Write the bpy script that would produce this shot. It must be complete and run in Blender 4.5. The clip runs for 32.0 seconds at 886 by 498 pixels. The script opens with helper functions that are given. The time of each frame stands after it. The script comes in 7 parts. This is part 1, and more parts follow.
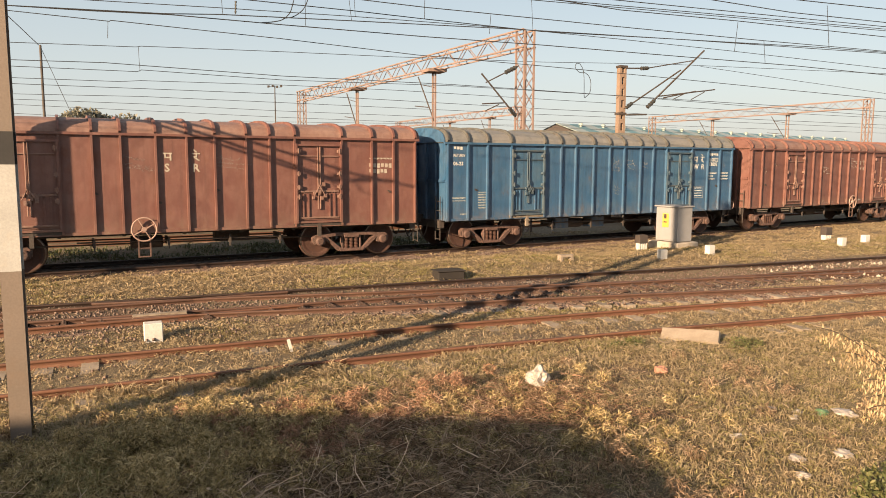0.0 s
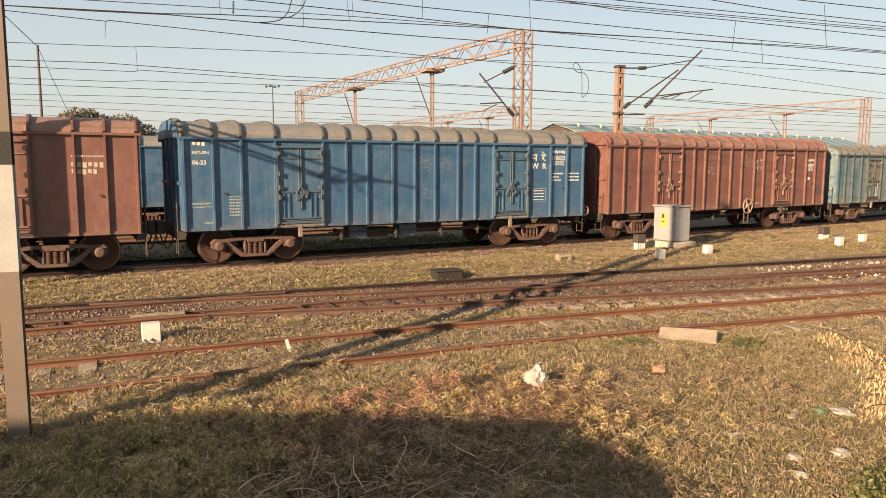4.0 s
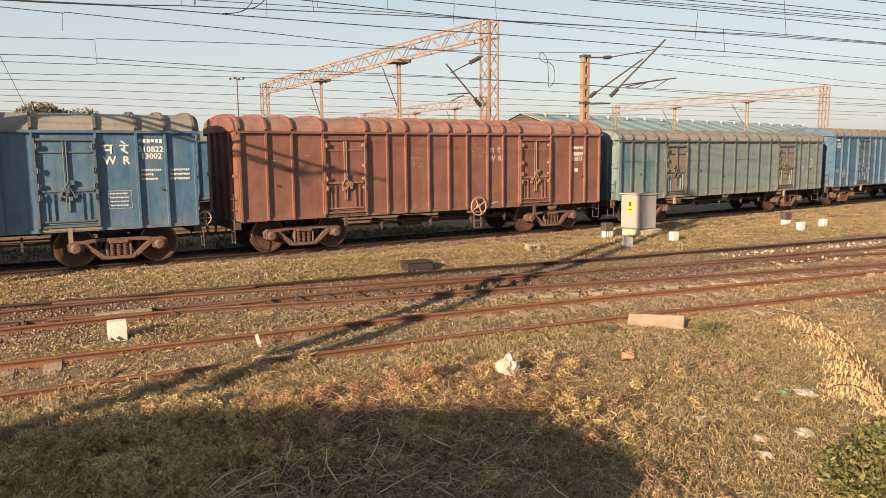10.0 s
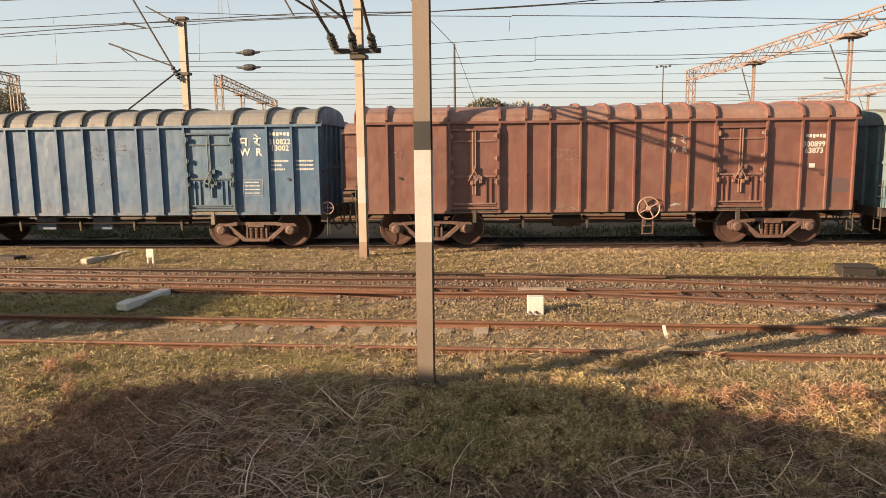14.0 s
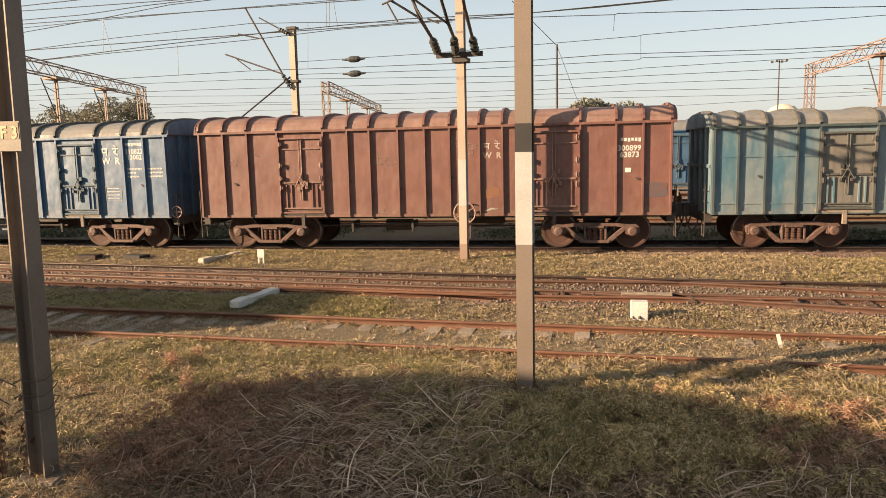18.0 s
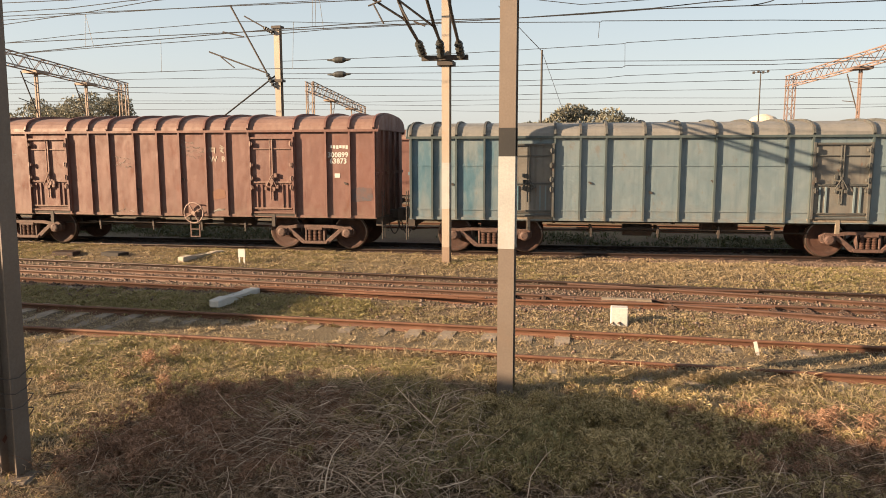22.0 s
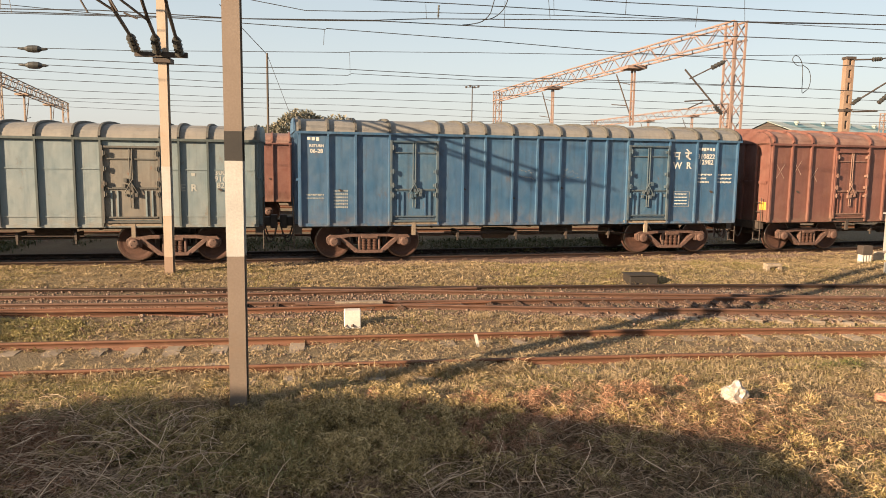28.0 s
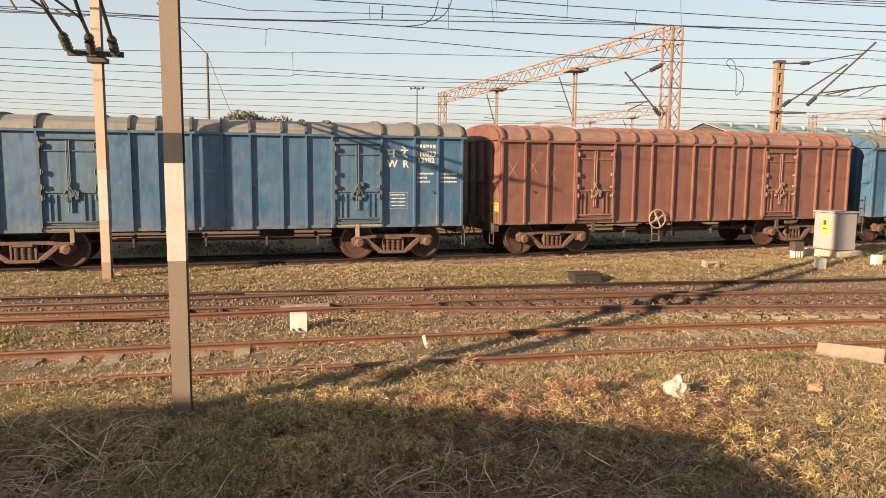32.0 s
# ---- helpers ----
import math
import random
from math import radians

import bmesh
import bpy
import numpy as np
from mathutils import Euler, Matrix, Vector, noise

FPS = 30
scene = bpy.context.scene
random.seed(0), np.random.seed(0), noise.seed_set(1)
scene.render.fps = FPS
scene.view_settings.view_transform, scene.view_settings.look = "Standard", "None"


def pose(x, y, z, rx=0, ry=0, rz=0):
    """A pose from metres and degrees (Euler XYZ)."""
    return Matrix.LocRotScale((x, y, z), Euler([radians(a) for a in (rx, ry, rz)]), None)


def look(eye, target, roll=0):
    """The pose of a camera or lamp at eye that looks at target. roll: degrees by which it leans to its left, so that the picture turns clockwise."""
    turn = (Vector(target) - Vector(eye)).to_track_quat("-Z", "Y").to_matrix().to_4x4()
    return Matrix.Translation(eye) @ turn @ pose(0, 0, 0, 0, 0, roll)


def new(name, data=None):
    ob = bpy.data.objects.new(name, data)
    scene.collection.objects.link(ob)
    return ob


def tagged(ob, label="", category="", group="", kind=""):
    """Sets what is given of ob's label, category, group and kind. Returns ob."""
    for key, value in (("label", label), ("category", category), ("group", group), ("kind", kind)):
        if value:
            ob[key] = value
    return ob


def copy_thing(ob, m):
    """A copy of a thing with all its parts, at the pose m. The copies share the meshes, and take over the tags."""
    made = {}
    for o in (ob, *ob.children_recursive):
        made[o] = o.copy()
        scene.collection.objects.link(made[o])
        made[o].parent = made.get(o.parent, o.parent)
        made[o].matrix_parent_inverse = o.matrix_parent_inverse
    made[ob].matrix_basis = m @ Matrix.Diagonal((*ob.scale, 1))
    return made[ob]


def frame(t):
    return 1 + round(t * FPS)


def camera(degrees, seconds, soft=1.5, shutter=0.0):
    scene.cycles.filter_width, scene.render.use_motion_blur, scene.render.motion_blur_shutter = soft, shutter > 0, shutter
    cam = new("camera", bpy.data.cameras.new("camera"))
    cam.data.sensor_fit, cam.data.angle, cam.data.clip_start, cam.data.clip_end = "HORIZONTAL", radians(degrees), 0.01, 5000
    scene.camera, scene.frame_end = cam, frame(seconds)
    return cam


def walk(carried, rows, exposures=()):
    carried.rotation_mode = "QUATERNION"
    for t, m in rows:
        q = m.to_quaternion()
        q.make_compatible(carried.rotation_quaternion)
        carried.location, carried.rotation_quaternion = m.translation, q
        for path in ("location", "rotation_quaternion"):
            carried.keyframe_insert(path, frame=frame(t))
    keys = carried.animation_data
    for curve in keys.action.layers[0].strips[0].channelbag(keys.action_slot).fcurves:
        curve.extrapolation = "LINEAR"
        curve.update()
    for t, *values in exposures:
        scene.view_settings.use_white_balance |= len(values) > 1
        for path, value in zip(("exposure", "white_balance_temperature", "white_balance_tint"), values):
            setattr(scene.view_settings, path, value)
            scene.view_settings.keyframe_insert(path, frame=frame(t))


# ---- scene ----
cam = camera(62.87, 32.0, soft=0.9)
EYE = (0.0, 0.0, 2.76)
TURNS = [
    (0.0, 83.34, -0.23, -22.67),
    (0.5, 82.99, -0.07, -22.65),
    (1.0, 83.03, -0.11, -22.81),
    (1.5, 83.25, -0.36, -22.79),
    (2.0, 82.97, -0.18, -22.50),
    (2.5, 83.28, -0.21, -22.79),
    (4.5, 83.37, -0.15, -22.85),
    (5.0, 83.58, 0.04, -23.00),
    (5.5, 83.64, -0.06, -23.08),
    (6.0, 83.40, -0.16, -23.16),
    (6.5, 83.50, -0.12, -23.04),
    (7.0, 83.68, -0.02, -23.20),
    (7.5, 83.56, 0.27, -23.26),
    (8.0, 83.39, 0.34, -23.87),
    (8.5, 83.37, 0.42, -24.06),
    (9.0, 83.13, 0.25, -24.36),
    (9.5, 83.17, 0.49, -25.56),
    (10.0, 82.63, 0.54, -25.32),
    (10.5, 82.74, 0.57, -24.72),
    (11.0, 82.10, 0.77, -22.53),
    (11.5, 82.67, 0.55, -12.94),
    (12.0, 83.63, 0.34, -3.55),
    (12.5, 81.98, 0.64, 2.10),
    (13.0, 82.31, 0.82, 5.85),
    (13.5, 82.20, 0.66, 6.54),
    (15.5, 81.70, 1.54, 10.90),
    (16.0, 81.70, 2.25, 13.60),
    (16.5, 82.29, 2.15, 14.65),
    (17.0, 82.38, 1.57, 15.62),
    (17.5, 82.34, 1.54, 15.13),
    (18.0, 82.39, 1.25, 14.66),
    (18.5, 82.63, 1.32, 14.90),
    (19.0, 82.55, 1.43, 14.45),
    (19.5, 82.31, 1.21, 13.63),
    (20.0, 82.56, 1.35, 13.54),
    (20.5, 83.00, 1.24, 15.48),
    (21.0, 82.58, 0.73, 17.39),
    (21.5, 82.86, 0.48, 16.44),
    (22.0, 82.60, 0.07, 13.39),
    (22.5, 82.74, -0.08, 10.02),
    (23.0, 83.29, 0.10, 5.89),
    (23.5, 83.22, -0.25, 3.34),
    (24.0, 83.21, -0.32, 0.83),
    (24.5, 82.88, -0.77, -2.30),
    (26.5, 82.80, -0.93, -3.92),
    (27.0, 83.34, -1.19, -5.05),
    (27.5, 83.24, -1.04, -6.90),
    (28.0, 83.15, -0.76, -7.62),
    (28.5, 83.14, -0.36, -7.73),
    (29.0, 83.09, -0.08, -8.66),
    (29.5, 83.13, -0.37, -9.34),
    (30.0, 83.21, -0.45, -10.70),
    (30.5, 82.85, -0.43, -10.23),
    (31.0, 83.10, -0.41, -10.64),
    (31.5, 83.13, -0.31, -10.92),
    (32.0, 83.30, -0.52, -11.88),
]
walk(cam, [(t, pose(*EYE, rx, ry, rz)) for t, rx, ry, rz in TURNS], exposures=[(0.0, 1.56, 6900, 13), (10.5, 1.56, 6900, 13), (12.5, 1.67, 6900, 13), (32.0, 1.67, 6900, 13)])

# ---------------------------------------------------------------- world, sun
world = bpy.data.worlds.new("sky")
scene.world = world
world.use_nodes = True
wn, wl = world.node_tree.nodes, world.node_tree.links
sky = wn.new("ShaderNodeTexSky")
sky.sky_type = "NISHITA"
sky.sun_disc = False
SUN_EL = radians(16.5)
HAZE_LEVEL = 4.7
SUN_DIR = Vector((-0.862, -0.507, 0)).normalized()      # towards the sun, on the ground
sky.sun_elevation = SUN_EL
sky.sun_rotation = math.atan2(SUN_DIR.x, SUN_DIR.y)
sky.air_density, sky.dust_density, sky.ozone_density = 1.0, 2.2, 1.2
wn["Background"].inputs["Strength"].default_value = 0.085
# pale winter haze: the clear sky is thinned towards a milky band over the horizon
geo = wn.new("ShaderNodeTexCoord")
sep = wn.new("ShaderNodeSeparateXYZ")
wl.new(geo.outputs["Generated"], sep.inputs["Vector"])
band = wn.new("ShaderNodeValToRGB")
for k in range(3):
    band.color_ramp.elements.new(0.5)
for e, (p, c) in zip(list(band.color_ramp.elements), ((0.0, (0.59, 0.595, 0.59)), (0.12, (0.525, 0.59, 0.615)), (0.3, (0.39, 0.495, 0.56)), (0.5, (0.375, 0.41, 0.43)), (1.0, (0.325, 0.33, 0.345)))):
    e.position, e.color = p, (*c, 1)
wl.new(sep.outputs["Z"], band.inputs["Fac"])
lift = wn.new("ShaderNodeVectorMath")
lift.operation = "SCALE"
lift.inputs["Scale"].default_value = HAZE_LEVEL
wl.new(band.outputs["Color"], lift.inputs[0])
haze = wn.new("ShaderNodeMix")
haze.data_type = "RGBA"
haze.inputs["Factor"].default_value = 0.78
wl.new(sky.outputs["Color"], haze.inputs[6])
wl.new(lift.outputs["Vector"], haze.inputs[7])
wl.new(haze.outputs[2], wn["Background"].inputs["Color"])
sun = new("sun", bpy.data.lights.new("sun", "SUN"))
sun.data.energy = 5.0
sun.data.angle = radians(0.53)
sun.data.color = (1.0, 0.73, 0.47)
to_sun = Vector((SUN_DIR.x * math.cos(SUN_EL), SUN_DIR.y * math.cos(SUN_EL), math.sin(SUN_EL)))
sun.matrix_world = look(to_sun * 60, (0, 0, 0))

# ---------------------------------------------------------------- materials
def material(name, rough=0.7, metal=0.0):
    m = bpy.data.materials.new(name)
    m.use_nodes = True
    b = m.node_tree.nodes["Principled BSDF"]
    b.inputs["Roughness"].default_value = rough
    b.inputs["Metallic"].default_value = metal
    return m, m.node_tree.nodes, m.node_tree.links, b


def coords(nodes, links, scale=(1, 1, 1), kind="Object"):
    tc = nodes.new("ShaderNodeTexCoord")
    mp = nodes.new("ShaderNodeMapping")
    mp.inputs["Scale"].default_value = scale
    links.new(tc.outputs[kind], mp.inputs["Vector"])
    return mp.outputs["Vector"]


def noise_tex(nodes, links, vec, scale, detail=4, rough=0.6):
    n = nodes.new("ShaderNodeTexNoise")
    n.inputs["Scale"].default_value = scale
    n.inputs["Detail"].default_value = detail
    n.inputs["Roughness"].default_value = rough
    links.new(vec, n.inputs["Vector"])
    return n.outputs["Fac"]


def ramp(nodes, links, fac, stops):
    r = nodes.new("ShaderNodeValToRGB")
    while len(r.color_ramp.elements) < len(stops):
        r.color_ramp.elements.new(0.5)
    for e, (p, c) in zip(r.color_ramp.elements, stops):
        e.position, e.color = p, (*c, 1) if len(c) == 3 else c
    links.new(fac, r.inputs["Fac"])
    return r.outputs["Color"]


def mix(nodes, links, fac, a, b, kind="MIX"):
    m = nodes.new("ShaderNodeMix")
    m.data_type, m.blend_type = "RGBA", kind
    for sock, v in ((m.inputs["Factor"], fac), (m.inputs[6], a), (m.inputs[7], b)):
        if isinstance(v, (int, float)):
            sock.default_value = v
        elif isinstance(v, tuple):
            sock.default_value = (*v, 1)
        else:
            links.new(v, sock)
    return m.outputs[2]


def bump(nodes, links, b, height, strength=0.3, dist=0.01):
    n = nodes.new("ShaderNodeBump")
    n.inputs["Strength"].default_value = strength
    n.inputs["Distance"].default_value = dist
    links.new(height, n.inputs["Height"])
    links.new(n.outputs["Normal"], b.inputs["Normal"])


def surface(name, c1, c2, scale=3.0, rough=0.7, metal=0.0, grain=60.0, bumpy=0.2, dirt=None, dirt_amount=0.5, stretch=(1, 1, 1), per_object=0.0):
    """Two colours mixed by a broad noise, a fine grain, and an optional patchy dirt or rust layer."""
    m, n, l, b = material(name, rough, metal)
    v = coords(n, l, stretch)
    broad = noise_tex(n, l, v, scale, 5)
    col = mix(n, l, ramp(n, l, broad, [(0.32, (0, 0, 0)), (0.68, (1, 1, 1))]), c1, c2)
    fine = noise_tex(n, l, v, grain, 3)
    col = mix(n, l, 0.35, col, ramp(n, l, fine, [(0.3, (0.45, 0.45, 0.45)), (0.7, (1.0, 1.0, 1.0))]), "MULTIPLY")
    if dirt:
        d = noise_tex(n, l, v, scale * 2.3, 7, 0.7)
        a = 0.62 - 0.2 * dirt_amount
        col = mix(n, l, ramp(n, l, d, [(a, (0, 0, 0)), (a + 0.14, (dirt_amount,) * 3)]), col, dirt)
    if per_object:
        info = n.new("ShaderNodeObjectInfo")
        k = ramp(n, l, info.outputs["Random"], [(0.0, (1 - per_object,) * 3), (1.0, (1.0, 1.0, 1.0))])
        col = mix(n, l, 1.0, col, k, "MULTIPLY")
    l.new(col, b.inputs["Base Color"])
    bump(n, l, b, fine, bumpy, 0.006)
    return m


def wagon_paint(name, c1, c2, streak, rust, fade, streak_amount=0.55, rust_amount=0.6, rough=0.5, patch=None, gloss=0.5):
    """Weathered paint on pressed steel: fading, rain streaks, rust blooms and slightly dished plates."""
    m, n, l, b = material(name, rough)
    v = coords(n, l)
    col = mix(n, l, ramp(n, l, noise_tex(n, l, v, 0.55, 5), [(0.35, (0, 0, 0)), (0.65, (1, 1, 1))]), c1, c2)
    col = mix(n, l, ramp(n, l, noise_tex(n, l, v, 2.4, 6, 0.7), [(0.45, (0, 0, 0)), (0.75, (0.5, 0.5, 0.5))]), col, fade)
    vs = coords(n, l, (9, 9, 0.35))
    col = mix(n, l, ramp(n, l, noise_tex(n, l, vs, 1.0, 5, 0.65), [(0.5, (0, 0, 0)), (0.72, (streak_amount,) * 3)]), col, streak)
    r = noise_tex(n, l, coords(n, l, (1, 1, 0.6)), 3.1, 8, 0.72)
    col = mix(n, l, ramp(n, l, r, [(0.6, (0, 0, 0)), (0.68, (rust_amount,) * 3)]), col, rust)
    if patch:
        # an older coat of paint that shows near one end and in flakes elsewhere
        px = n.new("ShaderNodeSeparateXYZ")
        l.new(v, px.inputs["Vector"])
        towards = n.new("ShaderNodeMapRange")
        towards.inputs["From Min"].default_value, towards.inputs["From Max"].default_value = -2.0, -6.0
        towards.inputs["To Min"].default_value, towards.inputs["To Max"].default_value = -0.12, 0.1
        l.new(px.outputs["X"], towards.inputs["Value"])
        add = n.new("ShaderNodeMath")
        l.new(noise_tex(n, l, coords(n, l, (1.0, 1.0, 0.3)), 0.9, 6, 0.6), add.inputs[0])
        l.new(towards.outputs["Result"], add.inputs[1])
        col = mix(n, l, ramp(n, l, add.outputs["Value"], [(0.6, (0, 0, 0)), (0.68, (0.85, 0.85, 0.85))]), col, patch)
    # mud splashed along the lower edge
    sep = n.new("ShaderNodeSeparateXYZ")
    l.new(coords(n, l), sep.inputs["Vector"])
    mr = n.new("ShaderNodeMapRange")
    mr.inputs["From Min"].default_value, mr.inputs["From Max"].default_value = 1.45, 0.95
    l.new(sep.outputs["Z"], mr.inputs["Value"])
    splash = mix(n, l, 1.0, mr.outputs["Result"], ramp(n, l, noise_tex(n, l, v, 5.0, 5), [(0.35, (0, 0, 0)), (0.7, (0.55, 0.55, 0.55))]), "MULTIPLY")
    col = mix(n, l, splash, col, (0.16, 0.12, 0.085))
    l.new(col, b.inputs["Base Color"])
    wave = noise_tex(n, l, coords(n, l, (1.6, 1, 1.1)), 1.2, 2)
    bump(n, l, b, wave, 0.5, 0.05)
    rr = ramp(n, l, r, [(0.4, (rough,) * 3), (0.7, (0.9,) * 3)])
    b.inputs["Specular IOR Level"].default_value = gloss
    l.new(rr, b.inputs["Roughness"])
    return m


RED = wagon_paint("red_oxide_paint", (0.137, 0.057, 0.045), (0.11, 0.046, 0.037), (0.077, 0.035, 0.029), (0.135, 0.053, 0.033), (0.195, 0.105, 0.086), rough=0.48, gloss=0.7)
RED_ROOF = wagon_paint("faded_red_roof", (0.20, 0.122, 0.10), (0.16, 0.09, 0.073), (0.12, 0.068, 0.056), (0.15, 0.08, 0.056), (0.27, 0.19, 0.16))
BLUE = wagon_paint("blue_wagon_paint", (0.013, 0.068, 0.152), (0.022, 0.088, 0.176), (0.012, 0.034, 0.07), (0.07, 0.045, 0.034), (0.06, 0.11, 0.158), 0.7, 0.4, rough=0.44, gloss=1.0)
BLUE_ROOF = wagon_paint("dusty_roof_sheet", (0.172, 0.17, 0.163), (0.142, 0.147, 0.147), (0.10, 0.105, 0.108), (0.13, 0.10, 0.075), (0.22, 0.21, 0.19), 0.5, 0.4)
GREY = wagon_paint("faded_grey_green_paint", (0.104, 0.155, 0.18), (0.13, 0.175, 0.194), (0.065, 0.116, 0.145), (0.12, 0.08, 0.055), (0.168, 0.197, 0.205), 0.7, 0.45, patch=(0.03, 0.11, 0.16), rough=0.45, gloss=0.9)
GREY_ROOF = wagon_paint("grey_roof_sheet", (0.185, 0.182, 0.172), (0.155, 0.157, 0.152), (0.115, 0.12, 0.117), (0.14, 0.105, 0.078), (0.235, 0.222, 0.196), 0.5, 0.4)
BLUE_DOOR = wagon_paint("scraped_blue_door", (0.018, 0.08, 0.16), (0.035, 0.10, 0.172), (0.02, 0.045, 0.075), (0.12, 0.065, 0.04), (0.10, 0.14, 0.165), 0.6, 0.6, rough=0.46, gloss=0.9)
BAR_GREY = surface("bare_door_iron", (0.10, 0.105, 0.10), (0.065, 0.07, 0.07), 4, 0.7, 0.1, 50, 0.2, (0.12, 0.07, 0.045), 0.5)
BAR_BLUE = surface("worn_blue_door_iron", (0.04, 0.085, 0.13), (0.09, 0.115, 0.13), 4, 0.65, 0.1, 50, 0.2, (0.10, 0.07, 0.05), 0.4)
RUSTY_DOOR = wagon_paint("rust_stained_door", (0.12, 0.132, 0.13), (0.145, 0.13, 0.112), (0.08, 0.072, 0.064), (0.16, 0.083, 0.055), (0.18, 0.165, 0.142), 0.65, 0.8)
GREY_RIB = wagon_paint("dark_teal_rib_paint", (0.042, 0.066, 0.073), (0.055, 0.075, 0.078), (0.03, 0.04, 0.046), (0.08, 0.046, 0.03), (0.085, 0.1, 0.095))
BOGIE = surface("dusty_cast_steel", (0.125, 0.072, 0.06), (0.06, 0.037, 0.031), 7, 0.7, 0.0, 40, 0.5, (0.20, 0.135, 0.11), 0.5)
DARK_STEEL = surface("dark_greasy_steel", (0.042, 0.035, 0.032), (0.062, 0.05, 0.044), 5, 0.7, 0.0, 60, 0.3, (0.085, 0.062, 0.05), 0.4)
WHEEL = surface("rusty_wheel_steel", (0.075, 0.034, 0.024), (0.04, 0.02, 0.016), 4, 0.8, 0.0, 50, 0.3, (0.11, 0.055, 0.04), 0.5)
TREAD = surface("polished_wheel_tread", (0.25, 0.2, 0.17), (0.17, 0.13, 0.11), 6, 0.35, 0.9, 80, 0.1)
RAIL_RUST = surface("rusty_rail", (0.15, 0.066, 0.037), (0.095, 0.043, 0.027), 4, 0.75, 0.0, 90, 0.3, (0.22, 0.13, 0.08), 0.45, (0.4, 3, 3))
RAIL_BROWN = surface("brown_turnout_rail", (0.115, 0.06, 0.041), (0.075, 0.041, 0.03), 4, 0.65, 0.1, 90, 0.3, (0.17, 0.105, 0.075), 0.45, (0.4, 3, 3))
CHAIR_IRON = surface("rust_brown_chair_iron", (0.085, 0.05, 0.037), (0.05, 0.032, 0.026), 9, 0.8, 0.0, 70, 0.3, (0.15, 0.10, 0.075), 0.5)
RAIL_DARK = surface("dark_used_rail", (0.06, 0.04, 0.034), (0.035, 0.026, 0.023), 4, 0.5, 0.4, 90, 0.3, (0.12, 0.055, 0.033), 0.45, (0.4, 3, 3))
SLEEPER = surface("weathered_concrete", (0.32, 0.27, 0.215), (0.25, 0.21, 0.165), 4, 0.9, 0, 45, 0.6, (0.13, 0.09, 0.06), 0.6, per_object=0.3)
PAINTED_STEEL = surface("brown_grey_mast_paint", (0.182, 0.148, 0.124), (0.152, 0.123, 0.10), 1.5, 0.6, 0.1, 40, 0.15, (0.17, 0.115, 0.08), 0.35)
MAST_LIGHT = surface("sunbleached_mast_paint", (0.38, 0.325, 0.27), (0.33, 0.275, 0.22), 1.2, 0.6, 0.1, 40, 0.15, (0.3, 0.14, 0.06), 0.35)
MAST_YELLOW = surface("old_yellow_mast_paint", (0.27, 0.2, 0.155), (0.22, 0.155, 0.115), 1.5, 0.6, 0.1, 40, 0.15, (0.22, 0.11, 0.06), 0.4)
PORTAL = surface("orange_tan_lattice_paint", (0.26, 0.195, 0.172), (0.215, 0.15, 0.128), 1.0, 0.65, 0.1, 30, 0.15, (0.24, 0.11, 0.07), 0.4)
BAND_BLACK = surface("black_band_paint", (0.02, 0.02, 0.02), (0.03, 0.028, 0.026), 3, 0.5, 0, 40, 0.1, (0.09, 0.07, 0.05), 0.3)
BAND_WHITE = surface("white_band_paint", (0.40, 0.405, 0.395), (0.34, 0.345, 0.335), 3, 0.55, 0, 40, 0.1, (0.36, 0.32, 0.265), 0.35)
WHITEWASH = surface("whitewashed_stone", (0.52, 0.52, 0.505), (0.44, 0.435, 0.415), 6, 0.9, 0, 50, 0.5, (0.37, 0.33, 0.28), 0.3)
LETTER = surface("white_stencil_paint", (0.6, 0.61, 0.585), (0.49, 0.5, 0.48), 8, 0.7, 0, 60, 0.05, (0.25, 0.26, 0.25), 0.4)
CHALK = surface("chalk_marks", (0.38, 0.37, 0.345), (0.26, 0.255, 0.24), 14, 0.9, 0, 60, 0.05)
CABINET = surface("dusty_grey_cabinet_paint", (0.262, 0.266, 0.278), (0.228, 0.232, 0.242), 2, 0.6, 0, 40, 0.1, (0.24, 0.228, 0.208), 0.4)
CONCRETE = surface("pale_concrete", (0.42, 0.38, 0.32), (0.33, 0.29, 0.24), 3, 0.9, 0, 40, 0.6, (0.22, 0.18, 0.13), 0.5)
OLD_LETTER = surface("worn_cream_stencil", (0.46, 0.42, 0.36), (0.34, 0.3, 0.255), 10, 0.8, 0, 60, 0.05, (0.2, 0.13, 0.1), 0.5)
FADED_LETTER = surface("faded_stencil_paint", (0.37, 0.385, 0.37), (0.26, 0.29, 0.29), 14, 0.9, 0, 60, 0.05)
SIGN_YELLOW = surface("yellow_label", (0.62, 0.36, 0.07), (0.52, 0.29, 0.06), 9, 0.5, 0, 40, 0.1, (0.5, 0.35, 0.16), 0.4)
TAR = surface("black_tarred_steel", (0.014, 0.012, 0.011), (0.022, 0.018, 0.016), 5, 0.8, 0, 50, 0.2)
WIRE = surface("weathered_wire", (0.05, 0.055, 0.06), (0.07, 0.07, 0.075), 4, 0.5, 0.6)
INSULATOR = surface("glazed_brown_insulator", (0.045, 0.05, 0.05), (0.06, 0.06, 0.058), 5, 0.25)
PATCH_BLUE = surface("thin_blue_touch_up", (0.075, 0.075, 0.09), (0.12, 0.065, 0.058), 5, 0.6, 0, 40, 0.1, (0.13, 0.055, 0.042), 0.6)
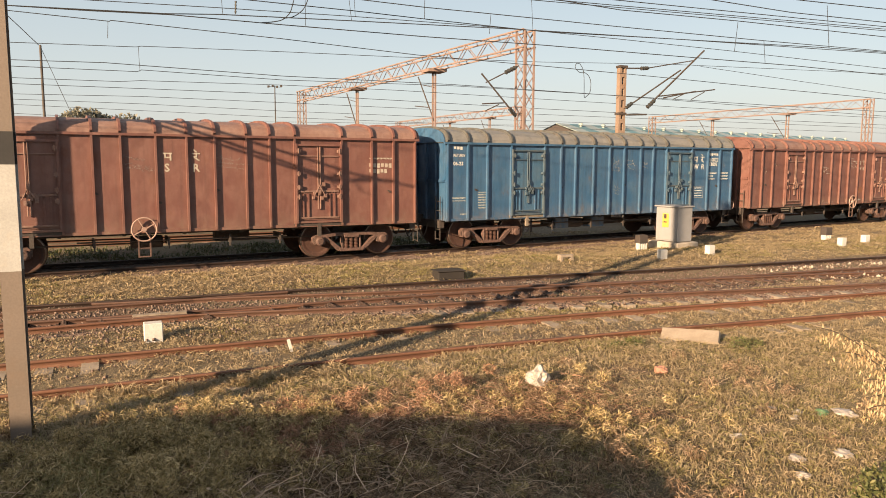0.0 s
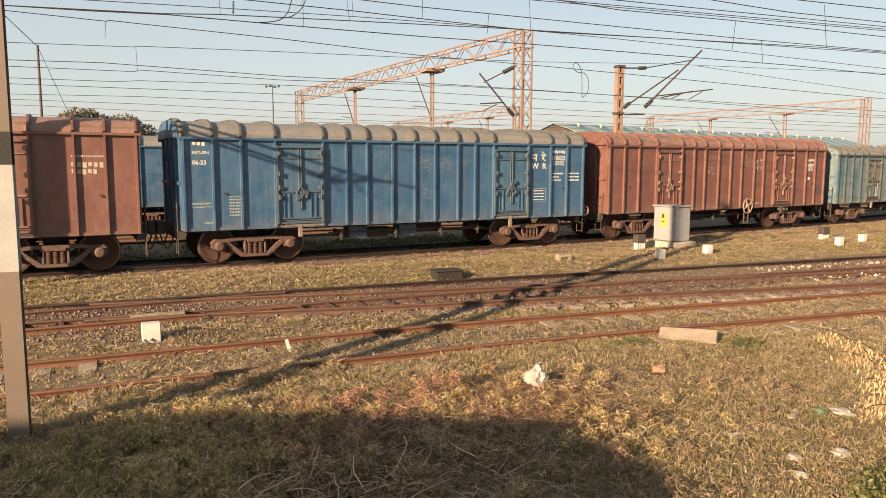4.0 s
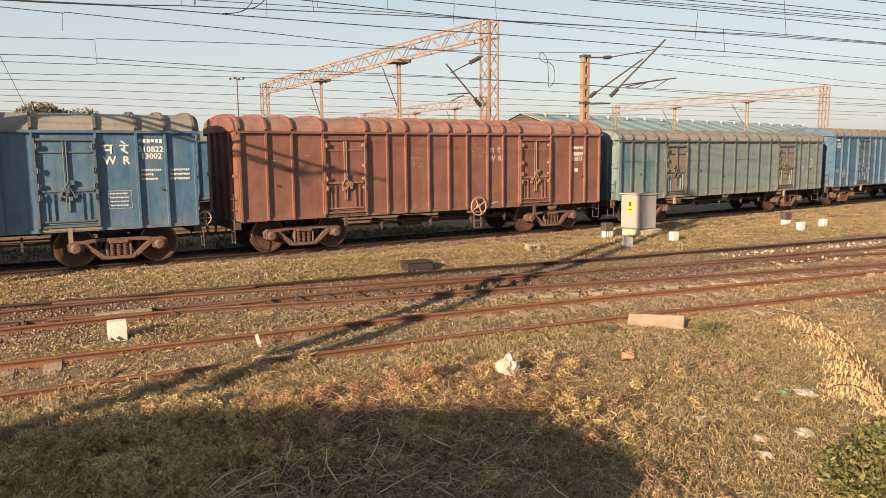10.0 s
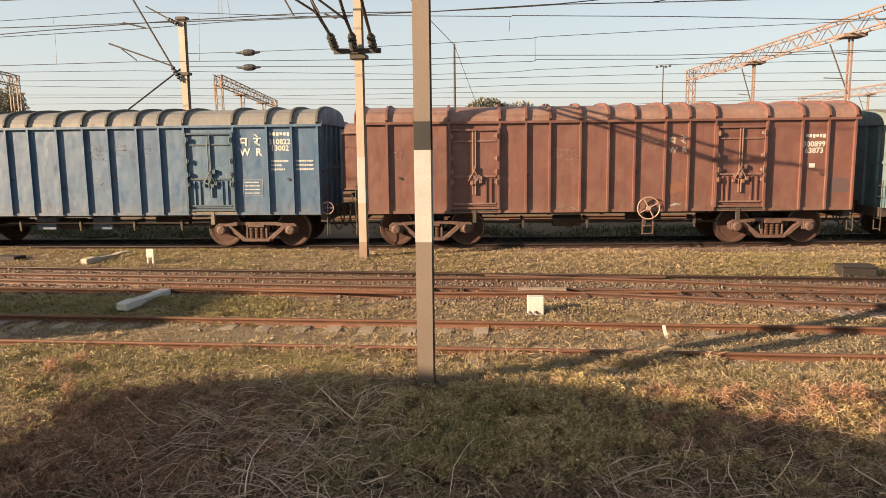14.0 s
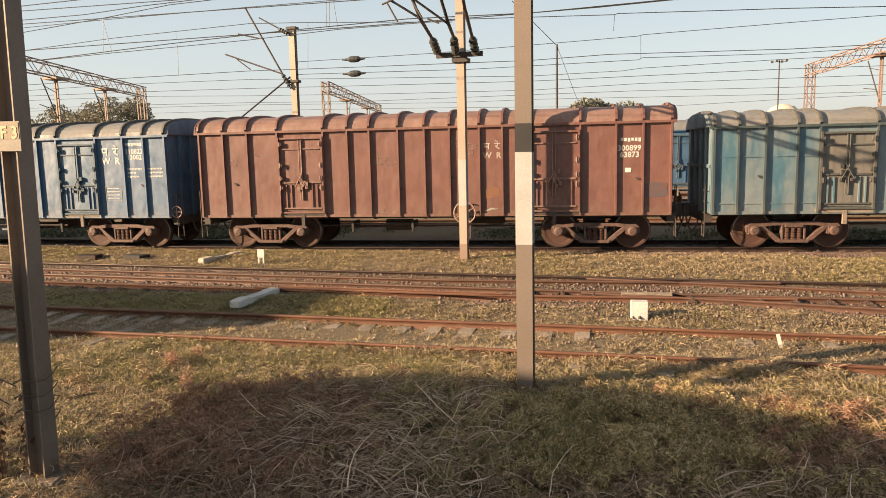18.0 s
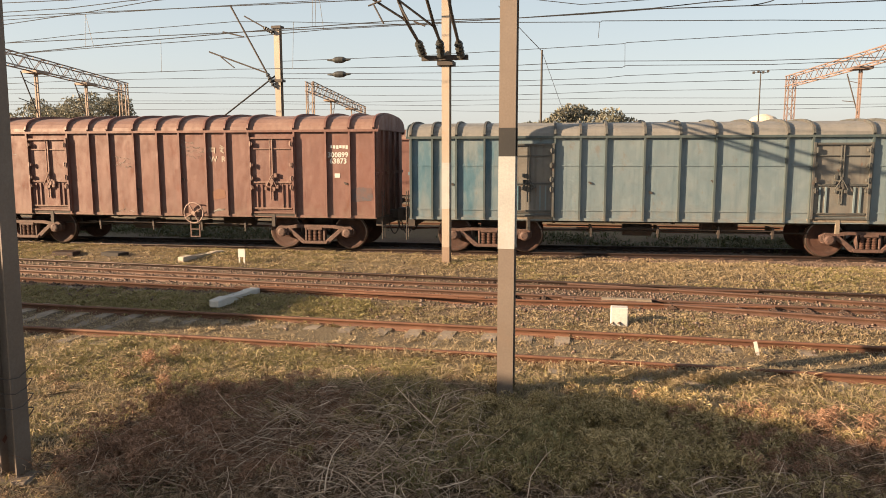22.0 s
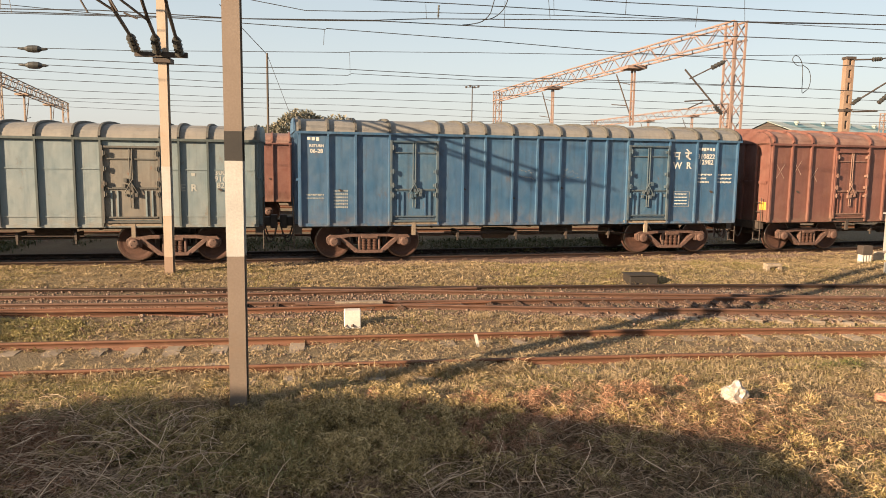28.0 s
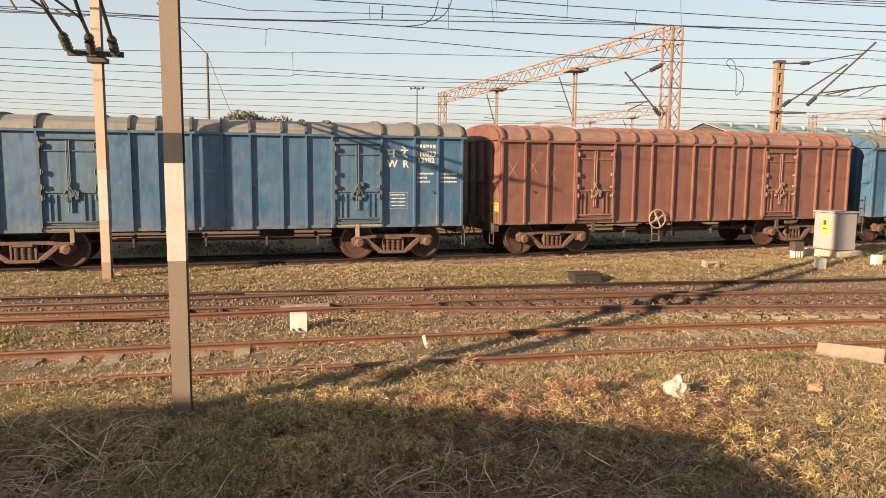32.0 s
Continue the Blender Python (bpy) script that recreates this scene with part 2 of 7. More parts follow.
PATCH_OCHRE = surface("ochre_touch_up", (0.21, 0.10, 0.055), (0.17, 0.075, 0.045), 5, 0.6, 0, 40, 0.1, (0.13, 0.055, 0.042), 0.5)
CARD = surface("sun_faded_board", (0.31, 0.26, 0.205), (0.26, 0.215, 0.165), 3, 0.9, 0, 30, 0.3, (0.2, 0.155, 0.11), 0.5)
PLASTIC_WHITE = surface("dirty_white_plastic", (0.42, 0.385, 0.35), (0.27, 0.24, 0.215), 11, 0.5, 0, 40, 0.3, (0.2, 0.16, 0.12), 0.5)
TEAL_SHEET = surface("teal_roof_sheet", (0.13, 0.25, 0.28), (0.10, 0.21, 0.25), 0.4, 0.5, 0.2, 8, 0.1, (0.30, 0.34, 0.32), 0.5)
SKYLIGHT = surface("translucent_roof_sheet", (0.27, 0.32, 0.315), (0.23, 0.28, 0.275), 0.5, 0.4, 0, 8, 0.1)
PALE_WALL = surface("pale_plaster", (0.55, 0.50, 0.42), (0.48, 0.43, 0.35), 0.6, 0.9, 0, 20, 0.2, (0.3, 0.25, 0.18), 0.4)
BARK = surface("bark", (0.10, 0.075, 0.05), (0.07, 0.05, 0.035), 4, 0.9, 0, 40, 0.6)


def leaf_material(name, c1, c2, c3, clump=0.0, clump_scale=3.0):
    """Thin leaves in three colours, picked leaf by leaf and, by the share clump, tuft by tuft."""
    m, n, l, b = material(name, 0.6)
    geo = n.new("ShaderNodeNewGeometry")
    pick = geo.outputs["Random Per Island"]
    if clump:
        patch = ramp(n, l, noise_tex(n, l, coords(n, l), clump_scale, 3, 0.65), [(0.3, (0, 0, 0)), (0.7, (1, 1, 1))])
        pick = mix(n, l, clump, pick, patch)
    col = ramp(n, l, pick, [(0.0, c1), (0.5, c2), (1.0, c3)])
    l.new(col, b.inputs["Base Color"])
    tr = n.new("ShaderNodeBsdfTranslucent")
    l.new(col, tr.inputs["Color"])
    mx = n.new("ShaderNodeMixShader")
    mx.inputs["Fac"].default_value = 0.3
    l.new(b.outputs["BSDF"], mx.inputs[1])
    l.new(tr.outputs["BSDF"], mx.inputs[2])
    l.new(mx.outputs["Shader"], n["Material Output"].inputs["Surface"])
    return m


GRASS = leaf_material("dry_green_grass", (0.232, 0.183, 0.106), (0.356, 0.281, 0.17), (0.458, 0.368, 0.241), 0.5, 4.0)
STRAW = leaf_material("dead_straw_stems", (0.055, 0.033, 0.021), (0.38, 0.265, 0.178), (0.70, 0.55, 0.40))
# distance haze is put into this pale, greyed leaf colour
TREE_LEAF = leaf_material("haze_paled_tree_leaves", (0.105, 0.11, 0.085), (0.155, 0.155, 0.12), (0.215, 0.205, 0.16))
BUSH_YELLOW = leaf_material("yellowing_leaves", (0.46, 0.33, 0.18), (0.54, 0.41, 0.25), (0.38, 0.24, 0.11))
BUSH_GREEN = leaf_material("green_weed_leaves", (0.06, 0.072, 0.024), (0.11, 0.12, 0.042), (0.19, 0.18, 0.075))
WITHERED = leaf_material("withered_red_leaves", (0.07, 0.03, 0.022), (0.11, 0.05, 0.035), (0.16, 0.085, 0.055))
HAND_WHEEL = surface("faded_pink_iron", (0.36, 0.26, 0.22), (0.28, 0.19, 0.16), 5, 0.7, 0, 50, 0.2, (0.2, 0.12, 0.09), 0.4)
PORTAL_GREY = surface("weathered_lattice_paint", (0.29, 0.225, 0.185), (0.23, 0.175, 0.14), 1.0, 0.65, 0.1, 30, 0.15, (0.2, 0.12, 0.08), 0.4)
PLATE = surface("dull_enamel_plate", (0.19, 0.17, 0.14), (0.155, 0.135, 0.11), 6, 0.6, 0, 40, 0.1, (0.16, 0.13, 0.09), 0.4)
PLATE_TAN = surface("tan_enamel_plate", (0.17, 0.135, 0.085), (0.14, 0.11, 0.068), 6, 0.6, 0, 40, 0.1, (0.18, 0.14, 0.09), 0.4)
STONES = leaf_material("ballast_stones", (0.125, 0.082, 0.064), (0.20, 0.14, 0.112), (0.30, 0.235, 0.195))


def ground_material():
    m, n, l, b = material("dry_grass_and_soil", 0.95)
    v = coords(n, l)
    big = noise_tex(n, l, v, 0.35, 6, 0.6)
    mid = noise_tex(n, l, v, 2.2, 7, 0.7)
    fine = noise_tex(n, l, v, 26, 4, 0.7)
    soil = mix(n, l, mid, (0.066, 0.046, 0.03), (0.18, 0.128, 0.085))
    grass = mix(n, l, fine, (0.085, 0.067, 0.038), (0.22, 0.175, 0.105))
    col = mix(n, l, ramp(n, l, big, [(0.36, (0, 0, 0)), (0.56, (1, 1, 1))]), soil, grass)
    col = mix(n, l, ramp(n, l, mid, [(0.55, (0, 0, 0)), (0.75, (0.55,) * 3)]), col, (0.22, 0.165, 0.095))
    col = mix(n, l, 0.5, col, ramp(n, l, fine, [(0.3, (0.35,) * 3), (0.65, (1, 1, 1))]), "MULTIPLY")
    l.new(col, b.inputs["Base Color"])
    bump(n, l, b, fine, 0.8, 0.04)
    return m


GROUND = ground_material()


def ballast_material():
    m, n, l, b = material("rust_stained_ballast", 0.95)
    v = coords(n, l)
    vo = n.new("ShaderNodeTexVoronoi")
    vo.inputs["Scale"].default_value = 14
    l.new(v, vo.inputs["Vector"])
    sep = n.new("ShaderNodeSeparateColor")
    l.new(vo.outputs["Color"], sep.inputs["Color"])
    col = ramp(n, l, sep.outputs["Red"], [(0.0, (0.09, 0.06, 0.047)), (0.6, (0.165, 0.115, 0.09)), (1.0, (0.255, 0.195, 0.16))])
    col = mix(n, l, ramp(n, l, noise_tex(n, l, v, 0.6, 5), [(0.48, (0, 0, 0)), (0.66, (0.5,) * 3)]), col, (0.07, 0.045, 0.034))
    l.new(col, b.inputs["Base Color"])
    bump(n, l, b, vo.outputs["Distance"], 1.0, 0.04)
    return m


BALLAST = ballast_material()

# ---------------------------------------------------------------- mesh helpers
def box(bm, x0, x1, y0, y1, z0, z1):
    vs = [bm.verts.new((x, y, z)) for x in (x0, x1) for y in (y0, y1) for z in (z0, z1)]
    for f in ((0, 1, 3, 2), (4, 6, 7, 5), (0, 4, 5, 1), (2, 3, 7, 6), (0, 2, 6, 4), (1, 5, 7, 3)):
        bm.faces.new([vs[i] for i in f])


def tube(bm, p, q, r, n=8, r2=None, caps=True):
    p, q = Vector(p), Vector(q)
    d = (q - p)
    if d.length < 1e-6:
        return
    z = d.normalized()
    x = z.orthogonal().normalized()
    y = z.cross(x)
    r2 = r if r2 is None else r2
    a = [bm.verts.new(p + (x * math.cos(t) + y * math.sin(t)) * r) for t in [2 * math.pi * k / n for k in range(n)]]
    c = [bm.verts.new(q + (x * math.cos(t) + y * math.sin(t)) * r2) for t in [2 * math.pi * k / n for k in range(n)]]
    for k in range(n):
        bm.faces.new((a[k], a[(k + 1) % n], c[(k + 1) % n], c[k]))
    if caps:
        bm.faces.new(a[::-1])
        bm.faces.new(c)


def beam(bm, p, q, w, h=None):
    """A rectangular bar from p to q."""
    h = h or w
    p, q = Vector(p), Vector(q)
    z = (q - p).normalized()
    x = z.cross(Vector((0, 0, 1)))
    x = x.normalized() if x.length > 1e-4 else Vector((1, 0, 0))
    y = z.cross(x)
    a = [bm.verts.new(p + x * sx * w / 2 + y * sy * h / 2) for sx, sy in ((-1, -1), (1, -1), (1, 1), (-1, 1))]
    c = [bm.verts.new(q + x * sx * w / 2 + y * sy * h / 2) for sx, sy in ((-1, -1), (1, -1), (1, 1), (-1, 1))]
    for k in range(4):
        bm.faces.new((a[k], a[(k + 1) % 4], c[(k + 1) % 4], c[k]))
    bm.faces.new(a[::-1])
    bm.faces.new(c)


def lathe(bm, prof, axis="z", n=24, at=(0, 0, 0), caps=True):
    """Turn (radius, along) pairs about an axis."""
    at = Vector(at)
    rings = []
    for r, h in prof:
        ring = []
        for k in range(n):
            t = 2 * math.pi * k / n
            c, s = r * math.cos(t), r * math.sin(t)
            co = {"z": (c, s, h), "y": (c, h, s), "x": (h, c, s)}[axis]
            ring.append(bm.verts.new(at + Vector(co)))
        rings.append(ring)
    for a, b in zip(rings, rings[1:]):
        for k in range(n):
            bm.faces.new((a[k], a[(k + 1) % n], b[(k + 1) % n], b[k]))
    if caps:
        bm.faces.new(rings[0][::-1])
        bm.faces.new(rings[-1])


def prism(bm, outline, y0, y1):
    """Extrude an outline in the x-z plane from y0 to y1."""
    a = [bm.verts.new((x, y0, z)) for x, z in outline]
    b = [bm.verts.new((x, y1, z)) for x, z in outline]
    n = len(a)
    for k in range(n):
        bm.faces.new((a[k], b[k], b[(k + 1) % n], a[(k + 1) % n]))
    bm.faces.new(a)
    bm.faces.new(b[::-1])


def finish(bm, mat, name, smooth=False, bevel=0.0):
    if bevel:
        bmesh.ops.bevel(bm, geom=bm.edges[:], offset=bevel, segments=1, affect="EDGES", clamp_overlap=True)
    bmesh.ops.recalc_face_normals(bm, faces=bm.faces[:])
    me = bpy.data.meshes.new(name)
    bm.to_mesh(me)
    bm.free()
    me.materials.append(mat)
    if smooth:
        me.polygons.foreach_set("use_smooth", [True] * len(me.polygons))
    return me


def part(name, bm, mat, parent, label="", smooth=False, bevel=0.0, at=None):
    me = bm if isinstance(bm, bpy.types.Mesh) else finish(bm, mat, name, smooth, bevel)
    ob = new(name, me)
    ob.parent = parent
    if at is not None:
        ob.matrix_basis = at
    if label:
        ob["label"] = label
    return ob


def thing(name, label, category, at=None, group="", kind=""):
    ob = new(name)
    if at is not None:
        ob.matrix_basis = at
    return tagged(ob, label, category, group, kind)


def solid(name, bm, mat, label, category, kind="", group="", smooth=False, bevel=0.0, at=None):
    ob = new(name, finish(bm, mat, name, smooth, bevel))
    if at is not None:
        ob.matrix_basis = at
    return tagged(ob, label, category, group, kind)


def raw_mesh(name, verts, faces, mat):
    """A mesh from arrays of vertices and of triangles or quads."""
    verts, faces = np.asarray(verts, "f"), np.asarray(faces, "i")
    me = bpy.data.meshes.new(name)
    k = faces.shape[1]
    me.vertices.add(len(verts))
    me.vertices.foreach_set("co", verts.ravel())
    me.loops.add(faces.size)
    me.loops.foreach_set("vertex_index", faces.ravel())
    me.polygons.add(len(faces))
    me.polygons.foreach_set("loop_start", np.arange(0, faces.size, k, dtype="i"))
    me.update(calc_edges=True)
    me.materials.append(mat)
    return me

# ---------------------------------------------------------------- plan of the yard
def lerp_line(pts):
    xs, ys = np.array([p[0] for p in pts], float), np.array([p[1] for p in pts], float)
    return lambda x: float(np.interp(x, xs, ys))


def train_y(x):
    """Centre line of the track on which the goods train runs."""
    c = max(-32.0, min(42.0, x))
    return 21.70 + 0.094 * c + 0.0014 * c * c + (x - c) * (0.094 + 0.0028 * c)


GAUGE = 1.676
near_y = lerp_line([(-300, 12.6), (-43, 11.2), (-10, 11.22), (0, 11.37), (5, 11.42), (9, 11.28), (14, 10.95), (22, 10.35), (60, 7.2), (300, -13)])
mid_y = lerp_line([(-300, 20), (-41, 16.4), (-15.5, 15.99), (0, 15.60), (8.3, 15.55), (13.5, 15.2), (21, 14.95), (62, 13.9), (300, 8)])
left_off = lerp_line([(-300, -4.0), (-40, -1.0), (-8, -0.88), (-4, -0.82), (3.5, -0.08)])
right_off = lerp_line([(-2, -0.05), (1.5, -0.38), (4.8, -0.9), (8.5, -1.32), (12.7, -1.7), (16.7, -2.1), (30, -4.2), (60, -9), (300, -50)])


def ground_z(x, y):
    base = float(np.interp(y, (-30, 3, 6, 9, 10.4, 12.4, 13.2, 14, 17, 18.2, 19.4, 20.4, 23, 26, 60), (-0.55, -0.52, -0.42, -0.33, -0.335, -0.335, -0.25, -0.22, -0.2, -0.08, -0.07, -0.16, -0.16, -0.1, -0.05)))
    if y > 60:
        return base - 0.1
    n = noise.noise(Vector((x * 0.22, y * 0.22, 0))) * 0.07 + noise.noise(Vector((x * 0.9, y * 0.9, 3))) * 0.045 + noise.noise(Vector((x * 2.4, y * 2.4, 8))) * 0.032
    track = min(1.0, abs(y - near_y(x)) / 1.2 if y < 14 else (abs(y - mid_y(x) + 0.5) / 1.9 if y < 18.5 else abs(y - train_y(x)) / 1.6))
    return base + n * (0.25 + 0.75 * track)


LAY = {}


def ground_at(x, y):
    """Heights of the ground sheet at many places at once."""
    i = np.clip(np.searchsorted(LAY["x"], x) - 1, 0, len(LAY["x"]) - 2)
    j = np.clip(np.searchsorted(LAY["y"], y) - 1, 0, len(LAY["y"]) - 2)
    u = (x - LAY["x"][i]) / (LAY["x"][i + 1] - LAY["x"][i])
    w = (y - LAY["y"][j]) / (LAY["y"][j + 1] - LAY["y"][j])
    z = LAY["z"]
    return (z[j, i] * (1 - u) + z[j, i + 1] * u) * (1 - w) + (z[j + 1, i] * (1 - u) + z[j + 1, i + 1] * u) * w


LATTICE = np.random.RandomState(77).rand(256, 256)


def patchy(x, y, scale, shift=0):
    """Smooth noise, 0 to 1, in two octaves."""
    out = 0
    for k, a in ((1, 0.67), (2.7, 0.33)):
        px, py = x * scale * k + 61 + shift * 17.3, y * scale * k + 33 + shift * 5.1
        i, j = np.floor(px).astype(int), np.floor(py).astype(int)
        u, w = px - i, py - j
        u, w = u * u * (3 - 2 * u), w * w * (3 - 2 * w)
        g = lambda a, b: LATTICE[a % 256, b % 256]
        out = out + a * ((g(i, j) * (1 - u) + g(i + 1, j) * u) * (1 - w) + (g(i, j + 1) * (1 - u) + g(i + 1, j + 1) * u) * w)
    return out


def build_ground():
    xs = np.concatenate([-np.geomspace(900, 22, 24), np.arange(-21.6, 34, 0.22), np.geomspace(34.5, 900, 24)])
    ys = np.concatenate([-np.geomspace(600, 6, 12), np.arange(-5, 3, 1.0), np.arange(3, 22, 0.18), np.arange(22, 60, 2.0), np.geomspace(62, 2500, 26)])
    verts = [(x, y, ground_z(x, y)) for y in ys for x in xs]
    nx = len(xs)
    i = np.arange(len(verts)).reshape(len(ys), nx)
    faces = np.stack([i[:-1, :-1], i[:-1, 1:], i[1:, 1:], i[1:, :-1]], -1).reshape(-1, 4)
    LAY["x"], LAY["y"], LAY["z"] = xs, ys, np.array([c[2] for c in verts]).reshape(len(ys), nx)
    ob = new("ground", raw_mesh("ground", verts, faces, GROUND))
    ob.data.polygons.foreach_set("use_smooth", [True] * len(ob.data.polygons))
    return tagged(ob, "dry grassy railway yard ground with bare soil", "ground", kind="structure")


build_ground()


# ---------------------------------------------------------------- tracks
RAIL_PROFILE = [(-0.068, -0.156), (0.068, -0.156), (0.068, -0.146), (0.012, -0.128), (0.010, -0.046), (0.034, -0.036), (0.036, -0.008), (0.028, 0.0), (-0.028, 0.0), (-0.036, -0.008), (-0.034, -0.036), (-0.010, -0.046), (-0.012, -0.128), (-0.068, -0.146)]


def rail_mesh(name, line, xs, z, mat):
    verts, faces = [], []
    k = len(RAIL_PROFILE)
    for x in xs:
        y, d = line(x), (line(x + 0.3) - line(x - 0.3)) / 0.6
        s = math.hypot(1, d)
        for py, pz in RAIL_PROFILE:
            verts.append((x - py * d / s, y + py / s, z + pz))
    for a in range(len(xs) - 1):
        for b in range(k):
            faces.append((a * k + b, a * k + (b + 1) % k, (a + 1) * k + (b + 1) % k, (a + 1) * k + b))
    return raw_mesh(name, verts, faces, mat)


def track(name, label, centre, z, x0, x1, mats, step=2.0, bed=None):
    t = thing(name, label, "railway track", kind="structure")
    xs = np.arange(x0, x1 + 0.1, step)
    for side, mat in zip((-1, 1), mats):
        part("rail", rail_mesh("rail", lambda x: centre(x) + side * GAUGE / 2, xs, z, mat), mat, t)
    if bed:
        w, top = bed
        verts, faces = [], []
        for x in xs:
            for dy, dz in ((-w, -0.4), (-w + 0.35, 0), (w - 0.35, 0), (w, -0.4)):
                verts.append((x, centre(x) + dy, z + top + dz))
        for a in range(len(xs) - 1):
            for b in range(3):
                faces.append((a * 4 + b, a * 4 + b + 1, a * 4 + b + 5, a * 4 + b + 4))
        part("ballast_bed", raw_mesh("ballast_bed", verts, faces, BALLAST), BALLAST, t, "rust-stained stone ballast")
    return t


track_near = track("track_1", "rusty siding half buried in dry grass", near_y, -0.2, -120, 120, (RAIL_RUST, RAIL_RUST), 1.0)
track_mid = track("track_2", "worn through track with dark stock rail", mid_y, -0.1, -200, 200, (RAIL_BROWN, RAIL_DARK), 1.0, (1.55, -0.125))
track_left = track("track_3", "rusty diverging turnout track", lambda x: mid_y(x) + left_off(x), -0.103, -200, 3, (RAIL_RUST, RAIL_BROWN), 1.0, (1.5, -0.13))
track_right = track("track_4", "rusty diverging crossover track", lambda x: mid_y(x) + right_off(x), -0.103, -1, 200, (RAIL_BROWN, RAIL_BROWN), 1.0, (1.5, -0.128))
track_train = track("track_5", "goods line carrying the moving wagons", train_y, 0.0, -240, 240, (RAIL_DARK, RAIL_DARK), 2.0, (1.75, -0.13))
for yy in (28.6, 33.8, 39.5, 45.0):
    track("track_6", "rusty storage line behind the goods train", lambda x, o=yy: o + 0.094 * x, 0.0, -240, 240, (RAIL_RUST, RAIL_RUST), 20.0, (1.7, -0.12))


# ---------------------------------------------------------------- goods wagons
TRAIN_RUN = [(0, 23.09), (2, 19.31), (4, 15.34), (6, 11.28), (8, 7.24), (10, 3.22), (12, -0.82), (14, -4.87), (16, -8.84), (18, -12.64), (20, -16.42), (22, -20.19), (24, -23.92), (26, -27.61), (28, -31.26), (30, -34.89), (32, -38.50)]


def run_at(t):
    """How far the train has come along x at t seconds, smoothly between the rows."""
    i = max(0, min(len(TRAIN_RUN) - 2, int(t // 2)))
    p = [TRAIN_RUN[max(0, min(len(TRAIN_RUN) - 1, k))][1] for k in (i - 1, i, i + 1, i + 2)]
    u = t / 2 - i
    m1, m2 = (p[2] - p[0]) / (2 if i > 0 else 1), (p[3] - p[1]) / (2 if i < len(TRAIN_RUN) - 2 else 1)
    return (2 * u**3 - 3 * u**2 + 1) * p[1] + (u**3 - 2 * u**2 + u) * m1 + (3 * u**2 - 2 * u**3) * p[2] + (u**3 - u**2) * m2


RIBS = [0.05, 0.80, 1.55, 2.49, 3.88, 4.60, 5.25, 6.08, 6.84, 7.55, 8.38, 9.02, 9.73, 11.12, 12.06, 12.76, 13.48]
RIBS_LONG = [0.05, 0.65, 1.32, 2.1, 2.64, 4.01, 4.69, 5.37, 6.38, 7.29, 8.2, 9.09, 9.98, 10.61, 12.06, 12.51, 13.23, 13.98, 14.45]
ROOF = [(1.60, 0.0), (1.575, 0.10), (1.50, 0.20), (1.36, 0.285), (1.15, 0.345), (0.85, 0.39), (0.45, 0.42), (0.0, 0.43)]


def roof_profile(ze, grow=0.0, k=1.0):
    left = [(-(y + grow), ze + (h + grow) * k) for y, h in ROOF]
    return left + [(-y, z) for y, z in left[-2::-1]]


def arch(bm, x0, x1, prof):
    a = [bm.verts.new((x0, y, z)) for y, z in prof]
    b = [bm.verts.new((x1, y, z)) for y, z in prof]
    for k in range(len(a) - 1):
        bm.faces.new((a[k], a[k + 1], b[k + 1], b[k]))
    bm.faces.new(a[::-1])
    bm.faces.new(b)
    bm.faces.new((a[0], b[0], b[-1], a[-1]))


def text_mesh(words, size, mat):
    cu = bpy.data.curves.new("lettering", "FONT")
    cu.body, cu.size, cu.align_x, cu.align_y = words, size, "LEFT", "TOP"
    cu.space_line, cu.resolution_u, cu.extrude, cu.offset = 0.85, 2, 0.001, size * 0.025
    ob = bpy.data.objects.new("lettering", cu)
    scene.collection.objects.link(ob)
    me = bpy.data.meshes.new_from_object(ob.evaluated_get(bpy.context.evaluated_depsgraph_get()))
    bpy.data.objects.remove(ob)
    me.materials.clear()
    me.materials.append(mat)
    return me


def wheel_mesh():
    bm = bmesh.new()
    # outer face towards -y, flange on the inside
    lathe(bm, [(0.06, -0.10), (0.115, -0.10), (0.12, -0.06), (0.20, -0.045), (0.36, -0.05), (0.425, -0.068), (0.475, -0.07), (0.498, -0.06), (0.502, 0.03), (0.52, 0.045), (0.525, 0.06), (0.42, 0.062), (0.2, 0.03), (0.08, 0.07)], "y", 32)
    return finish(bm, WHEEL, "wheel", False)


def tread_mesh():
    bm = bmesh.new()
    lathe(bm, [(0.468, -0.0716), (0.486, -0.0722), (0.5, -0.066), (0.506, -0.05), (0.506, 0.026), (0.5, 0.03)], "y", 40, caps=False)
    return finish(bm, TREAD, "tread", True)


def axle_mesh():
    bm = bmesh.new()
    lathe(bm, [(0.065, -1.2), (0.065, -0.9), (0.09, -0.85), (0.08, 0.0), (0.09, 0.85), (0.065, 0.9), (0.065, 1.2)], "y", 14)
    return finish(bm, DARK_STEEL, "axle")


